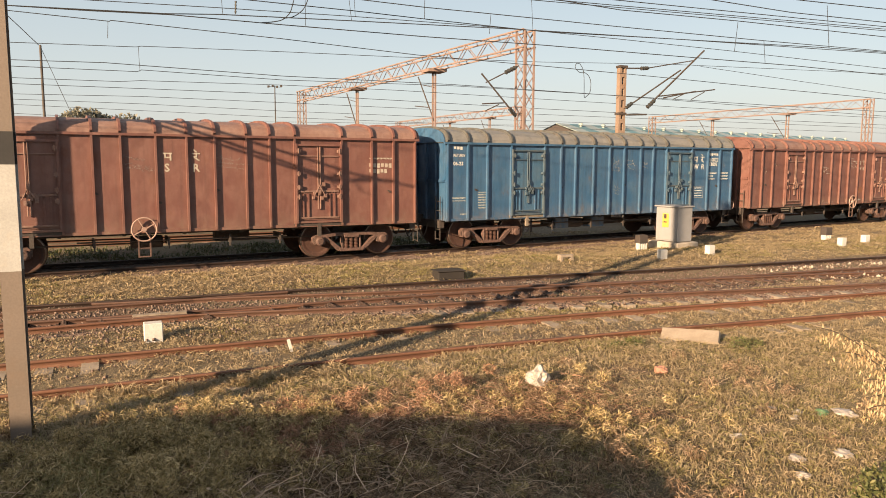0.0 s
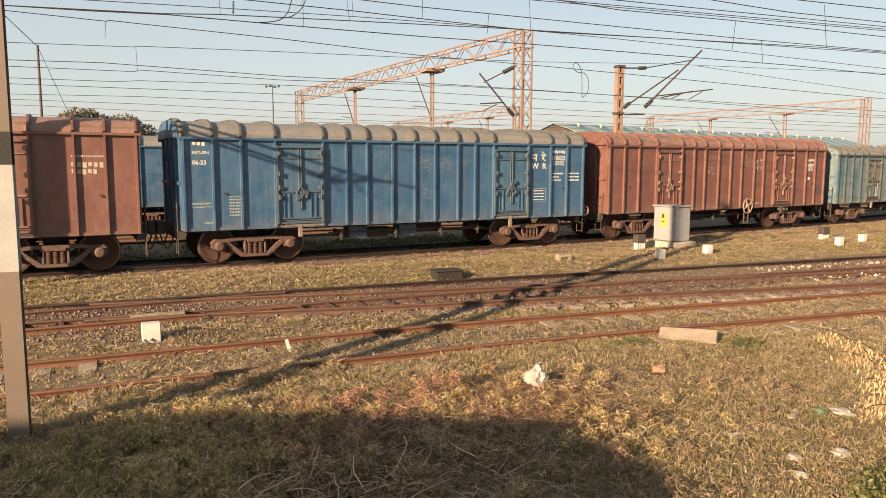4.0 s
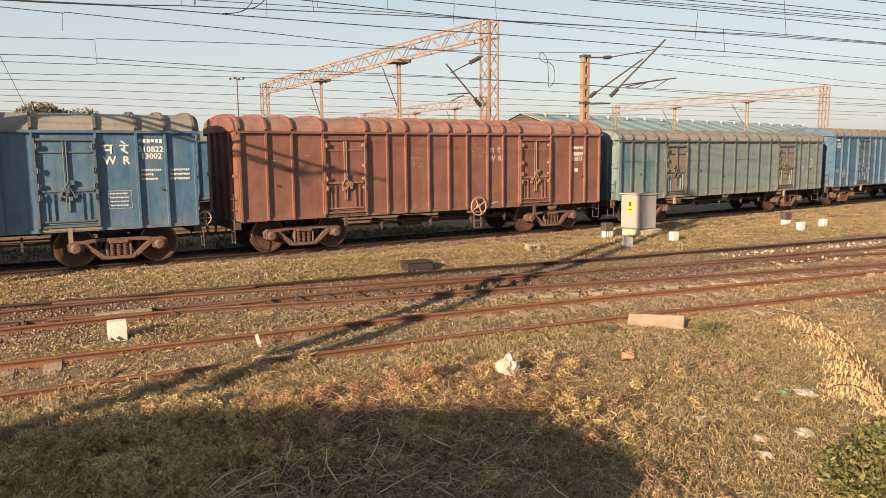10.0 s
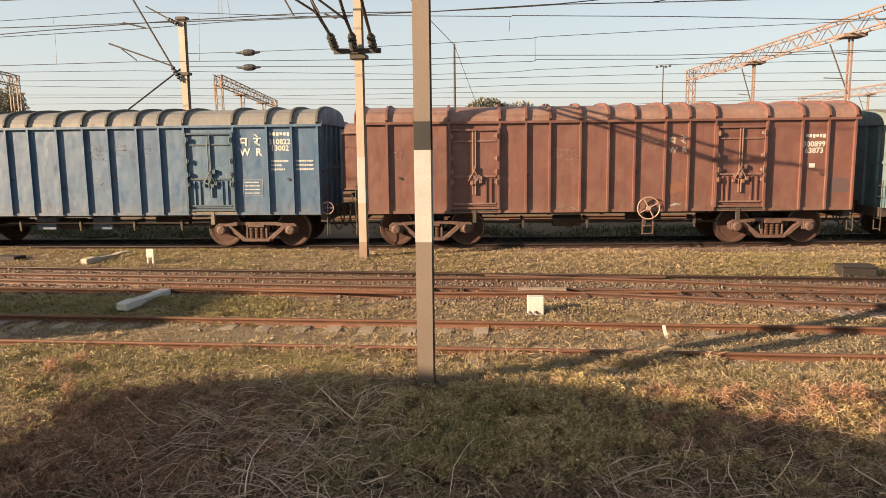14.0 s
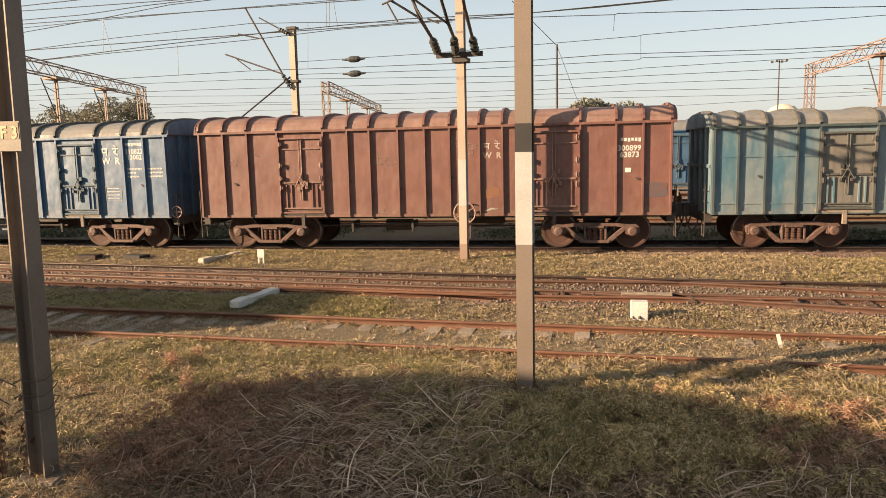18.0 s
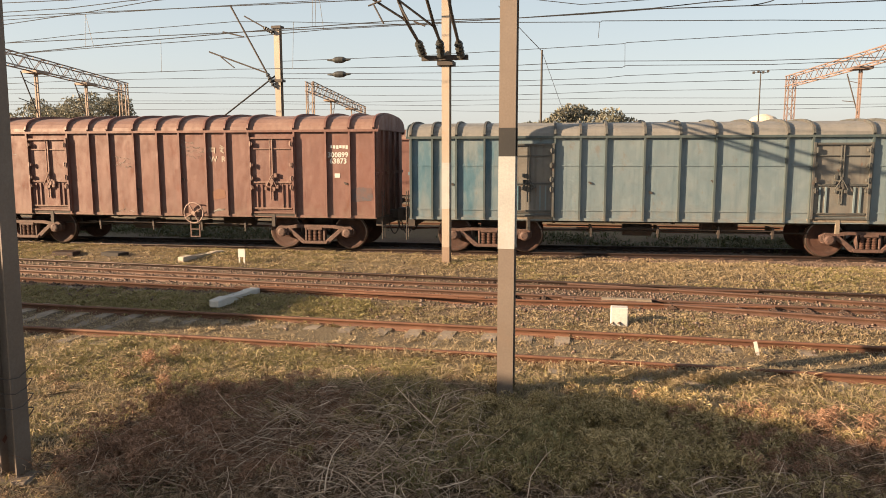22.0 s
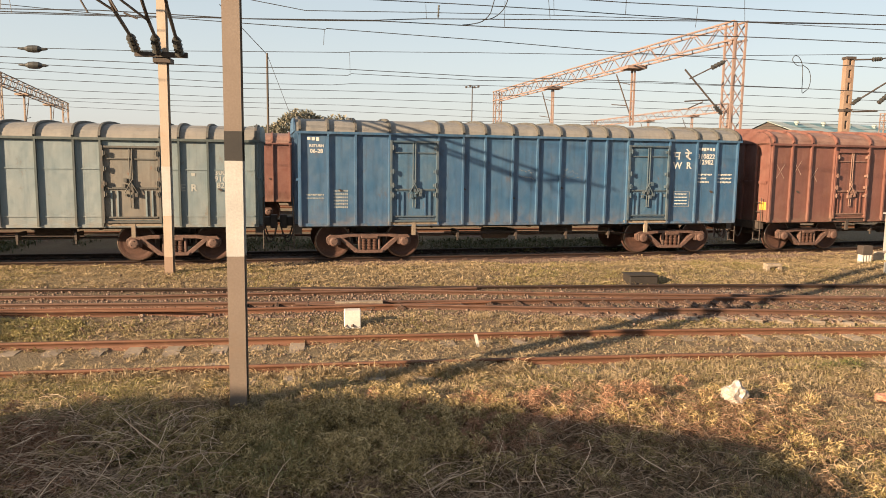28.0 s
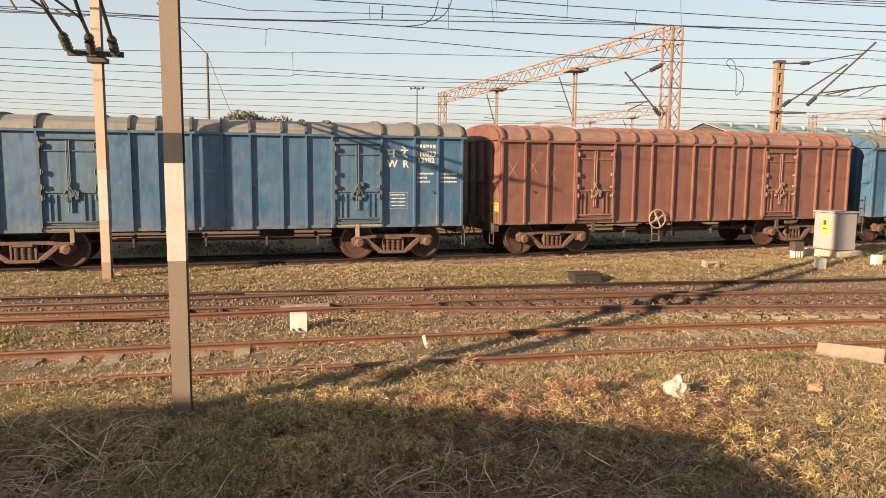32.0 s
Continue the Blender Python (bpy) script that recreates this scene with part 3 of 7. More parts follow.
def side_frame_mesh():
    """Cast truss side frame of a three-piece bogie, in the x-z plane about y = 0."""
    bm = bmesh.new()
    prism(bm, [(-1.19, 0.44), (-1.21, 0.60), (-1.10, 0.69), (-0.86, 0.675), (-0.56, 0.735), (0.56, 0.735), (0.86, 0.675), (1.10, 0.69), (1.21, 0.60), (1.19, 0.44), (1.12, 0.44), (1.10, 0.575), (0.84, 0.585), (0.54, 0.645), (-0.54, 0.645), (-0.84, 0.585), (-1.10, 0.575), (-1.12, 0.44)], -0.09, 0.09)
    for s in (-1, 1):
        prism(bm, [(s * 0.90, 0.60), (s * 0.75, 0.625), (s * 0.31, 0.26), (s * 0.40, 0.165)][::s], -0.085, 0.085)
        prism(bm, [(s * 0.88, 0.59), (s * 0.80, 0.59), (s * 0.82, 0.40), (s * 0.87, 0.42)][::s], -0.08, 0.08)
        prism(bm, [(s * 0.31, 0.665), (s * 0.25, 0.665), (s * 0.25, 0.25), (s * 0.31, 0.25)][::s], -0.08, 0.08)
    prism(bm, [(-0.41, 0.255), (-0.36, 0.165), (0.36, 0.165), (0.41, 0.255)], -0.12, 0.12)
    prism(bm, [(-0.235, 0.575), (-0.235, 0.655), (0.235, 0.655), (0.235, 0.575)], -0.125, 0.02)
    return finish(bm, BOGIE, "side_frame", bevel=0.012)


def spring_mesh():
    bm = bmesh.new()
    prof = []
    for k in range(7):
        z = 0.255 + k * 0.045
        prof += [(0.058, z), (0.075, z + 0.012), (0.075, z + 0.026), (0.058, z + 0.038)]
    lathe(bm, prof, "z", 12)
    return finish(bm, WHEEL, "spring")


def axle_box_mesh():
    bm = bmesh.new()
    box(bm, -0.15, 0.15, -0.10, 0.12, 0.40, 0.62)
    lathe(bm, [(0.135, -0.11), (0.135, -0.15), (0.10, -0.175), (0.05, -0.18)], "y", 16, (0, 0, 0.5))
    for k in range(3):
        t = radians(90 + 120 * k)
        lathe(bm, [(0.018, -0.17), (0.018, -0.195)], "y", 6, (0.075 * math.cos(t), 0, 0.5 + 0.075 * math.sin(t)))
    return finish(bm, BOGIE, "axle_box", bevel=0.01)


WHEEL_ME, TREAD_ME, AXLE_ME, FRAME_ME, SPRING_ME, BOX_ME = wheel_mesh(), tread_mesh(), axle_mesh(), side_frame_mesh(), spring_mesh(), axle_box_mesh()
WHEELSETS = []


def add_bogie(wagon, bx):
    bm = bmesh.new()
    box(bm, -0.28, 0.28, -1.0, 1.0, 0.56, 0.70)
    box(bm, -0.30, 0.30, -0.45, 0.45, 0.70, 0.86)
    for s in (-1, 1):
        beam(bm, (s * 0.55, -0.95, 0.42), (s * 0.55, 0.95, 0.42), 0.09, 0.12)
        for yy in (-0.8, 0.8):
            box(bm, s * 0.47 - 0.04, s * 0.47 + 0.04, yy - 0.07, yy + 0.07, 0.30, 0.62)
    part("bolster", bm, DARK_STEEL, wagon, "dark greasy bogie bolster", at=pose(bx, 0, 0))
    for y, rz in ((-1.13, 0), (1.13, 180)):
        fr = part("side_frame", FRAME_ME, None, wagon, "dusty cast bogie side frame", at=pose(bx, y, 0, 0, 0, rz))
        for sx in (-0.155, 0.0, 0.155):
            part("spring", SPRING_ME, None, fr, at=pose(sx, -0.03, 0))
        for sx in (-1.0, 1.0):
            part("axle_box", BOX_ME, None, fr, at=pose(sx, -0.02, 0))
    for sx in (-1.0, 1.0):
        ws = part("wheelset", AXLE_ME, None, wagon, "rusty wheelset with polished treads", at=pose(bx + sx, 0, 0.5))
        for y, rz in ((-0.86, 0), (0.86, 180)):
            part("wheel", WHEEL_ME, None, ws, at=pose(0, y, 0, 0, 0, rz))
            part("tread", TREAD_ME, None, ws, "polished steel tread", at=pose(0, y, 0, 0, 0, rz))
        WHEELSETS.append((ws, bx + sx))


def door_parts(wagon, u0, u1, ze, half, rz, paint, bar_paint):
    """A pair of side-hung leaves over a drop flap, with its bars and lock."""
    x0, x1, xm = u0 + 0.06, u1 - 0.06, (u0 + u1) / 2
    z0, z1, zm = 1.14, ze - 0.24, 1.98
    m = pose(0, 0, 0, 0, 0, rz)
    k = -half
    sx = 1 if rz == 0 else -1
    X = (lambda x: x) if rz == 0 else (lambda x: -x)
    a0, a1 = sorted((X(x0), X(x1)))
    am = (a0 + a1) / 2
    bm = bmesh.new()
    box(bm, a0, am - 0.006, k - 0.035, k + 0.01, zm, z1)
    leaf = part("door_leaf", bm, paint, wagon, at=m)
    bm = bmesh.new()
    box(bm, am + 0.006, a1, k - 0.035, k + 0.01, zm, z1)
    part("door_leaf", bm, paint, wagon, at=m)
    bm = bmesh.new()
    box(bm, a0, a1, k - 0.03, k + 0.01, z0 + 0.02, zm - 0.012)
    part("drop_flap", bm, paint, wagon, at=m)
    bm = bmesh.new()
    for x in (a0 - 0.025, a1 + 0.025):
        box(bm, x - 0.028, x + 0.028, k - 0.115, k, z0 - 0.06, z1 + 0.06)
    box(bm, a0 - 0.055, a1 + 0.055, k - 0.10, k, z1 + 0.0, z1 + 0.05)
    box(bm, a0 - 0.055, a1 + 0.055, k - 0.08, k, z0 - 0.06, z0 - 0.01)
    part("door_frame", bm, BAR_BLUE if bar_paint is BLUE else BAR_GREY if bar_paint is not RED else RED, wagon, at=m)
    bm = bmesh.new()
    box(bm, am - 0.05, am + 0.05, k - 0.05, k + 0.02, 0.70, 1.10)
    box(bm, a0 - 0.1, a1 + 0.1, k - 0.04, k + 0.12, 1.0, 1.08)
    part("door_sill", bm, SLEEPER if paint is not RED else DARK_STEEL, wagon, "scuffed bare-metal door sill", at=m)
    if rz:
        return
    iron = BAR_BLUE if bar_paint is BLUE else BAR_GREY if bar_paint is not RED else RED_ROOF
    for x in (am - 0.035, am + 0.035):
        bm = bmesh.new()
        tube(bm, (x, k - 0.075, zm - 0.5), (x, k - 0.075, z1 - 0.02), 0.018, 6)
        part("lock_rod", bm, iron, wagon)
    for x in (a0 + 0.17, a0 + 0.32, a1 - 0.32, a1 - 0.17):
        bm = bmesh.new()
        box(bm, x - 0.02, x + 0.02, k - 0.065, k - 0.02, z0 + 0.10, zm - 0.06)
        part("flap_stiffener", bm, bar_paint, wagon)
    for z, t in ((z0 + 0.09, 0.02), (zm, 0.025), (z1 - 0.28, 0.015)):
        bm = bmesh.new()
        box(bm, a0 + 0.04, a1 - 0.04, k - 0.07, k - 0.02, z - t, z + t)
        part("door_rail", bm, iron, wagon)
    for x in (a0 + 0.03, a1 - 0.03):
        for z in (zm - 0.15, zm + 0.12, zm + 0.5, z1 - 0.14):
            bm = bmesh.new()
            box(bm, x - 0.05, x + 0.05, k - 0.135, k - 0.03, z - 0.04, z + 0.04)
            tube(bm, (x, k - 0.13, z - 0.07), (x, k - 0.13, z + 0.07), 0.02, 6)
            part("hinge", bm, iron, wagon)
    rr = random.Random(int((u0 + 20) * 7))
    for q in range(9):
        bm = bmesh.new()
        dx, dz, sz = rr.uniform(-0.2, 0.2), rr.uniform(-0.2, 0.22), rr.uniform(0.022, 0.045)
        box(bm, am + dx - sz, am + dx + sz, k - 0.12, k - 0.05, zm + dz - sz * 1.3, zm + dz + sz * 1.3)
        part("hasp", bm, iron, wagon)
    for s in (-1, 1):
        bm = bmesh.new()
        tube(bm, (am + s * 0.16, k - 0.12, zm - 0.12), (am - s * 0.03, k - 0.12, zm + 0.22), 0.014, 6)
        part("lock_bar", bm, iron, wagon)


def hand_wheel(wagon, x, y, z, paint):
    bm = bmesh.new()
    n = 28
    for k in range(n):
        a, b = 2 * math.pi * k / n, 2 * math.pi * (k + 1) / n
        tube(bm, (x + 0.3 * math.cos(a), y, z + 0.3 * math.sin(a)), (x + 0.3 * math.cos(b), y, z + 0.3 * math.sin(b)), 0.02, 6, caps=False)
    for k in range(4):
        a = math.pi / 2 * k + 0.5
        beam(bm, (x, y, z), (x + 0.29 * math.cos(a), y, z + 0.29 * math.sin(a)), 0.05, 0.02)
    lathe(bm, [(0.06, -0.03), (0.06, 0.06)], "y", 10, (x, y, z))
    tube(bm, (x, y + 0.02, z), (x, y + 0.4, z), 0.025, 6)
    part("hand_wheel", bm, paint, wagon, "spoked hand brake wheel")
    bm = bmesh.new()
    for s in (-0.14, 0.14):
        box(bm, x + s - 0.018, x + s + 0.018, y + 0.05, y + 0.08, 0.34, 0.98)
    for z2 in (0.36, 0.58):
        box(bm, x - 0.14, x + 0.14, y + 0.045, y + 0.085, z2 - 0.015, z2 + 0.015)
    part("step", bm, BOGIE, wagon)


def make_wagon(colour, paint, roof_paint, door_paint, bar_paint, ze, length=13.53, ribs=RIBS, centres=4.78, label="", wheel_u=None, boxes=False):
    w = thing("covered_goods_wagon", label, "goods wagon", group="covered goods wagons of the train")
    h, half, zb = length / 2, 1.55, 0.985
    rib_paint = GREY_RIB if paint is GREY else paint
    rk = (3.93 - ze) / 0.43 if length < 14 else 0.98
    bm = bmesh.new()
    box(bm, -h, h, -half, half, zb, ze)
    part("body", bm, paint, w)
    bm = bmesh.new()
    arch(bm, -h - 0.06, h + 0.06, roof_profile(ze, 0.0, rk))
    part("roof", bm, roof_paint, w, "dusty arched sheet roof", smooth=False)
    for s in (-1, 1):
        bm = bmesh.new()
        arch(bm, *sorted((s * (h + 0.062), s * (h + 0.09))), roof_profile(ze, 0.012, rk))
        part("roof_end", bm, paint, w, "painted arched roof end")
    for s in (-1, 1):
        bm = bmesh.new()
        y0, y1 = sorted((s * half, s * (half + 0.085)))
        box(bm, -h - 0.08, h + 0.08, y0, y1, ze - 0.05, ze + 0.015)
        part("eave_rail", bm, rib_paint, w)
        bm = bmesh.new()
        y0, y1 = sorted((s * 0.92, s * 1.04))
        box(bm, -h, h, y0, y1, 0.90, zb - 0.003)
        box(bm, -h, h, s * 0.98 - 0.1, s * 0.98 + 0.1, 0.88, 0.90)
        part("sole_bar", bm, DARK_STEEL, w, "dark underframe sole bar")
        bm = bmesh.new()
        y0, y1 = sorted((s * half, s * (half + 0.03)))
        box(bm, -h, h, y0, y1, zb - 0.02, zb + 0.06)
        part("bottom_rail", bm, paint, w)
    bm = bmesh.new()
    box(bm, -h, h, -0.2, 0.2, 0.84, zb)
    for x in np.linspace(-h + 0.8, h - 0.8, 9):
        box(bm, x - 0.04, x + 0.04, -1.3, 1.3, 0.88, zb - 0.004)
    part("centre_sill", bm, DARK_STEEL, w)
    for u in ribs:
        x = u - h
        wd = 0.026
        for s in (-1, 1):
            bm = bmesh.new()
            y0, y1 = sorted((s * half, s * (half + 0.08)))
            box(bm, x - wd, x + wd, y0, y1, zb + 0.01, ze - 0.052)
            part("rib", bm, rib_paint, w)
        bm = bmesh.new()
        lo, hi = roof_profile(ze, 0.0, rk), roof_profile(ze, 0.06, rk)
        for k in range(len(lo) - 1):
            q = []
            for xx in (x - 0.03, x + 0.03):
                q.append([bm.verts.new((xx, *hi[k])), bm.verts.new((xx, *hi[k + 1])), bm.verts.new((xx, *lo[k + 1])), bm.verts.new((xx, *lo[k]))])
            bm.faces.new(q[0])
            bm.faces.new(q[1][::-1])
            bm.faces.new((q[0][0], q[1][0], q[1][1], q[0][1]))
        part("roof_rib", bm, RED if paint is RED else BAR_GREY, w)
    if length > 14:
        for z in (1.25, 2.47):
            for s in (-1, 1):
                bm = bmesh.new()
                y0, y1 = sorted((s * half, s * (half + 0.018)))
                box(bm, -h + 0.1, h - 0.1, y0, y1, z - 0.014, z + 0.014)
                part("seam", bm, paint, w)
    d = [(ribs[3], ribs[4]), (ribs[12], ribs[13])] if length < 14 else [(2.64, 4.01), (10.61, 12.06)]
    for u0, u1 in d:
        for rz in (0, 180):
            door_parts(w, u0 - h, u1 - h, ze, half, rz, door_paint, bar_paint)
    for s in (-1, 1):
        for yy in (-0.95, -0.35, 0.35, 0.95):
            bm = bmesh.new()
            box(bm, *sorted((s * h, s * (h + 0.07))), yy - 0.05, yy + 0.05, zb, ze)
            part("end_stanchion", bm, paint, w)
        bm = bmesh.new()
        box(bm, *sorted((s * h, s * (h + 0.05))), -1.5, 1.5, 2.2, 2.28)
        part("end_rail", bm, paint, w)
        bm = bmesh.new()
        box(bm, *sorted((s * (h - 0.1), s * (h + 0.09))), -1.3, 1.3, 0.74, 0.975)
        part("headstock", bm, DARK_STEEL, w)
        bm = bmesh.new()
        box(bm, *sorted((s * h, s * (h + 0.32))), -0.11, 0.11, 0.86, 1.12)
        box(bm, *sorted((s * (h + 0.26), s * (h + 0.458))), -0.2, 0.2, 0.80, 1.18)
        part("coupler", bm, DARK_STEEL, w, "knuckle coupler", bevel=0.02)
        bm = bmesh.new()
        for yy in (-1.42, -1.12):
            tube(bm, (s * (h + 0.12), yy, 0.36), (s * (h + 0.12), yy, 1.75), 0.014, 6)
        for z in np.arange(0.4, 1.75, 0.3):
            tube(bm, (s * (h + 0.12), -1.42, z), (s * (h + 0.12), -1.12, z), 0.012, 6)
        part("end_ladder", bm, DARK_STEEL, w)
        for yy in (-0.55, 0.5):
            bm = bmesh.new()
            pts = [Vector((s * (h + 0.08 + 0.36 * k / 8), yy, 0.86 - 0.42 * math.sin(math.pi * k / 8) ** 0.8)) for k in range(9)]
            for a, b in zip(pts, pts[1:]):
                tube(bm, a, b, 0.022, 6, caps=False)
            part("brake_hose", bm, DARK_STEEL, w, "hanging rubber brake hose")
    bm = bmesh.new()
    lathe(bm, [(0.16, -0.4), (0.17, -0.36), (0.17, 0.36), (0.16, 0.4)], "x", 14, (-0.9, -0.7, 0.66))
    part("brake_cylinder", bm, DARK_STEEL, w, "dark brake cylinder")
    bm = bmesh.new()
    lathe(bm, [(0.2, -0.5), (0.21, -0.45), (0.21, 0.45), (0.2, 0.5)], "x", 14, (1.6, 0.55, 0.66))
    part("air_tank", bm, DARK_STEEL, w, "dark air tank")
    bm = bmesh.new()
    for x0, x1, yy, z in ((-3.6, 3.6, -0.95, 0.66), (-3.4, 3.4, 0.8, 0.62), (-2.6, 2.8, -1.2, 0.74)):
        tube(bm, (x0, yy, z), (x1, yy, z - 0.03), 0.022, 6)
    for x in (-2.2, -0.4, 1.2, 2.6):
        box(bm, x - 0.03, x + 0.03, -1.25, -0.6, 0.6, 0.8)
        box(bm, x - 0.02, x + 0.02, -1.24, -1.2, 0.5, 0.82)
    part("brake_rigging", bm, DARK_STEEL, w)
    if boxes:
        for u in (5.2, 6.9):
            bm = bmesh.new()
            box(bm, u - h - 0.3, u - h + 0.3, -1.0, -0.5, 0.5, 0.93)
            part("tool_box", bm, BLUE, w, "blue box slung under the floor", bevel=0.02)
    if wheel_u is not None:
        hand_wheel(w, wheel_u - h, -half - 0.12, 1.07, HAND_WHEEL if colour == "red" else DARK_STEEL)
    for u, z in ((0.08, 1.95), (0.34, 2.0), (0.45, 1.75), (0.56, 2.05), (0.93, 1.95)):
        bm = bmesh.new()
        x = length * u - h
        beam(bm, (x, -half - 0.02, z + 0.03), (x + 0.1, -half - 0.02, z - 0.02), 0.03, 0.035)
        box(bm, x + 0.03, x + 0.07, -half - 0.03, -half + 0.01, z - 0.03, z + 0.03)
        part("lashing_hook", bm, DARK_STEEL, w, "small dark lashing hook")
    for sx in (-centres, centres):
        add_bogie(w, sx)
    return w, length


def letters(wagon, words, u, z, size, length, half=1.552, mat=None, faint=False):
    mat = mat or LETTER
    src = bmesh.new()
    src.from_mesh(text_mesh(words, size, mat))
    bmesh.ops.remove_doubles(src, verts=src.verts, dist=1e-5)
    left = set(src.verts)
    for v0 in list(src.verts):
        if v0 not in left:
            continue
        heap_, glyph = [v0], set()
        while heap_:
            v = heap_.pop()
            if v in glyph:
                continue
            glyph.add(v)
            heap_ += [e.other_vert(v) for e in v.link_edges]
        left -= glyph
        bm = bmesh.new()
        to = {v: bm.verts.new(v.co) for v in src.verts if v in glyph}
        for f in src.faces:
            if f.verts[0] in glyph:
                bm.faces.new([to[v] for v in f.verts])
        part("stencilled_letter", bm, mat, wagon, at=pose(u - length / 2, -half - 0.004, z, 90))
    src.free()


SCRIBE = random.Random(41)


def bars(wagon, rows, u, z, length, mat=None, half=1.552):
    """Rows of (width, height, gap above): stencilled strokes for lettering too small to read, or loose chalk strokes."""
    mat = mat or LETTER
    bm = bmesh.new()
    for wd, ht, gap in rows:
        z -= gap
        n = max(1, int(wd / (ht * 0.9)))
        for k in range(n):
            x = u - length / 2 + wd * k / n
            if mat is CHALK and ht < 0.11:
                p = Vector((x + SCRIBE.uniform(-0.01, 0.02), -half - 0.005, z - ht * SCRIBE.uniform(0.2, 1.1) - 0.08 * k / n))
                q = p + Vector((SCRIBE.uniform(0.01, wd / n * 1.3), 0, SCRIBE.uniform(-ht, ht)))
                beam(bm, p, q, 0.006, SCRIBE.uniform(0.004, 0.009))
            else:
                hh = ht * (0.75 + 0.25 * ((k * 7) % 3) / 2)
                box(bm, x, x + wd / n * 0.72, -half - 0.006, -half - 0.003, z - hh, z)
        z -= ht
    tagged(part("small_lettering", bm, mat, wagon), kind="stuff")


def notice_box(wagon, u, z, length, half=1.552):
    """A thin stencilled frame round four lines of small print."""
    x0, x1, y0, y1 = u - length / 2, u - length / 2 + 0.56, -half - 0.006, -half - 0.003
    bm = bmesh.new()
    for a, b, c, d in ((x0, x1, z - 0.012, z), (x0, x1, z - 0.46, z - 0.448), (x0, x0 + 0.012, z - 0.448, z - 0.012), (x1 - 0.012, x1, z - 0.448, z - 0.012)):
        box(bm, a, b, y0, y1, c, d)
    part("stencil_frame", bm, CHALK, wagon)
    bars(wagon, [(0.42, 0.035, 0)] + [(0.44, 0.035, 0.065)] * 3, u + 0.05, z - 0.06, length)


def end_wheel(wagon, x, z):
    """Small brake wheel on the end of a wagon."""
    bm = bmesh.new()
    pts = [Vector((x + 0.17 * math.cos(k * math.pi / 8), -1.5, z + 0.17 * math.sin(k * math.pi / 8))) for k in range(17)]
    for p, q in zip(pts, pts[1:]):
        tube(bm, p, q, 0.016, 6, caps=False)
    for k in (0, 4, 8, 12):
        tube(bm, (x, -1.5, z), pts[k], 0.011, 5)
    tube(bm, (x, -1.5, z), (x - 0.1, -1.2, z), 0.02, 6)
    part("brake_wheel", bm, HAND_WHEEL, wagon, "faded pink brake wheel")


def nagari(wagon, u, z, length, s=0.2, mat=None, gap=0.0):
    """The two characters of the owner's mark, drawn in strokes."""
    bm = bmesh.new()
    y = -1.558
    def bar(x0, x1, z0, z1):
        box(bm, u - length / 2 + x0 * s, u - length / 2 + x1 * s, y - 0.003, y, z + z0 * s, z + z1 * s)
    bar(-0.05, 1.1, -0.17, 0)
    bar(0.78, 1.0, -1.05, -0.17)
    bar(0.1, 0.3, -0.6, -0.17)
    bar(0.1, 0.78, -0.72, -0.54)
    part("lettering", bm, mat or LETTER, wagon)
    bm = bmesh.new()
    u += gap
    bar(1.85, 2.9, -0.17, 0)
    bar(2.3, 2.5, -0.45, -0.17)
    bar(2.0, 2.5, -0.6, -0.42)
    for k in range(5):
        bar(2.05 + k * 0.13, 2.28 + k * 0.13, -0.72 - k * 0.085, -0.55 - k * 0.085)
    for k in range(4):
        bar(2.0 + k * 0.11, 2.2 + k * 0.11, 0.36 - k * 0.09, 0.48 - k * 0.09)
    part("lettering", bm, mat or LETTER, wagon)


TRAIN = []


def add_to_train(w, length, left):
    TRAIN.append((w, left + length / 2, length))


w, n_ = make_wagon("red", RED, RED_ROOF, RED, RED, 3.50, label="red-brown covered goods wagon with chalk marks and hand wheel", wheel_u=5.72)
add_to_train(w, n_, -28.9)
letters(w, "S", 6.28, 2.78, 0.29, n_, mat=OLD_LETTER)
letters(w, "R", 6.98, 2.78, 0.29, n_, mat=OLD_LETTER)
nagari(w, 6.27, 3.03, n_, 0.19, OLD_LETTER, 0.36)
bars(w, [(0.75, 0.05, 0), (0.75, 0.13, 0.12), (0.6, 0.13, 0.04)], 12.0, 2.95, n_, OLD_LETTER)
bars(w, [(0.5, 0.05, 0), (0.6, 0.05, 0.12), (0.8, 0.05, 0.05)], 5.32, 2.95, n_, CHALK)
bars(w, [(0.6, 0.05, 0), (0.9, 0.05, 0.06), (0.7, 0.05, 0.06)], 7.62, 2.95, n_, CHALK)

w, n_ = make_wagon("blue", BLUE, BLUE_ROOF, BLUE_DOOR, BLUE, 3.44, label="blue covered goods wagon with white stencilled numbers", boxes=True)
add_to_train(w, n_, -14.48)
letters(w, "W  R", 11.28, 2.84, 0.28, n_)
nagari(w, 11.28, 3.1, n_, 0.21)
letters(w, "310822\n 13002", 12.1, 3.08, 0.205, n_)
bars(w, [(0.6, 0.1, 0)], 12.12, 3.24, n_)
bars(w, [(0.5, 0.055, 0), (0.3, 0.055, 0.06), (0.4, 0.055, 0.06)], 12.15, 2.48, n_)
bars(w, [(0.5, 0.055, 0), (0.5, 0.055, 0.06), (0.5, 0.055, 0.06)], 12.85, 2.48, n_)
notice_box(w, 11.33, 1.95, n_)
bars(w, [(0.35, 0.1, 0)], 0.3, 3.32, n_)
end_wheel(w, n_ / 2 + 0.15, 1.14)
letters(w, "RETURN", 0.28, 3.1, 0.115, n_)
letters(w, "06-23", 0.28, 2.86, 0.16, n_)
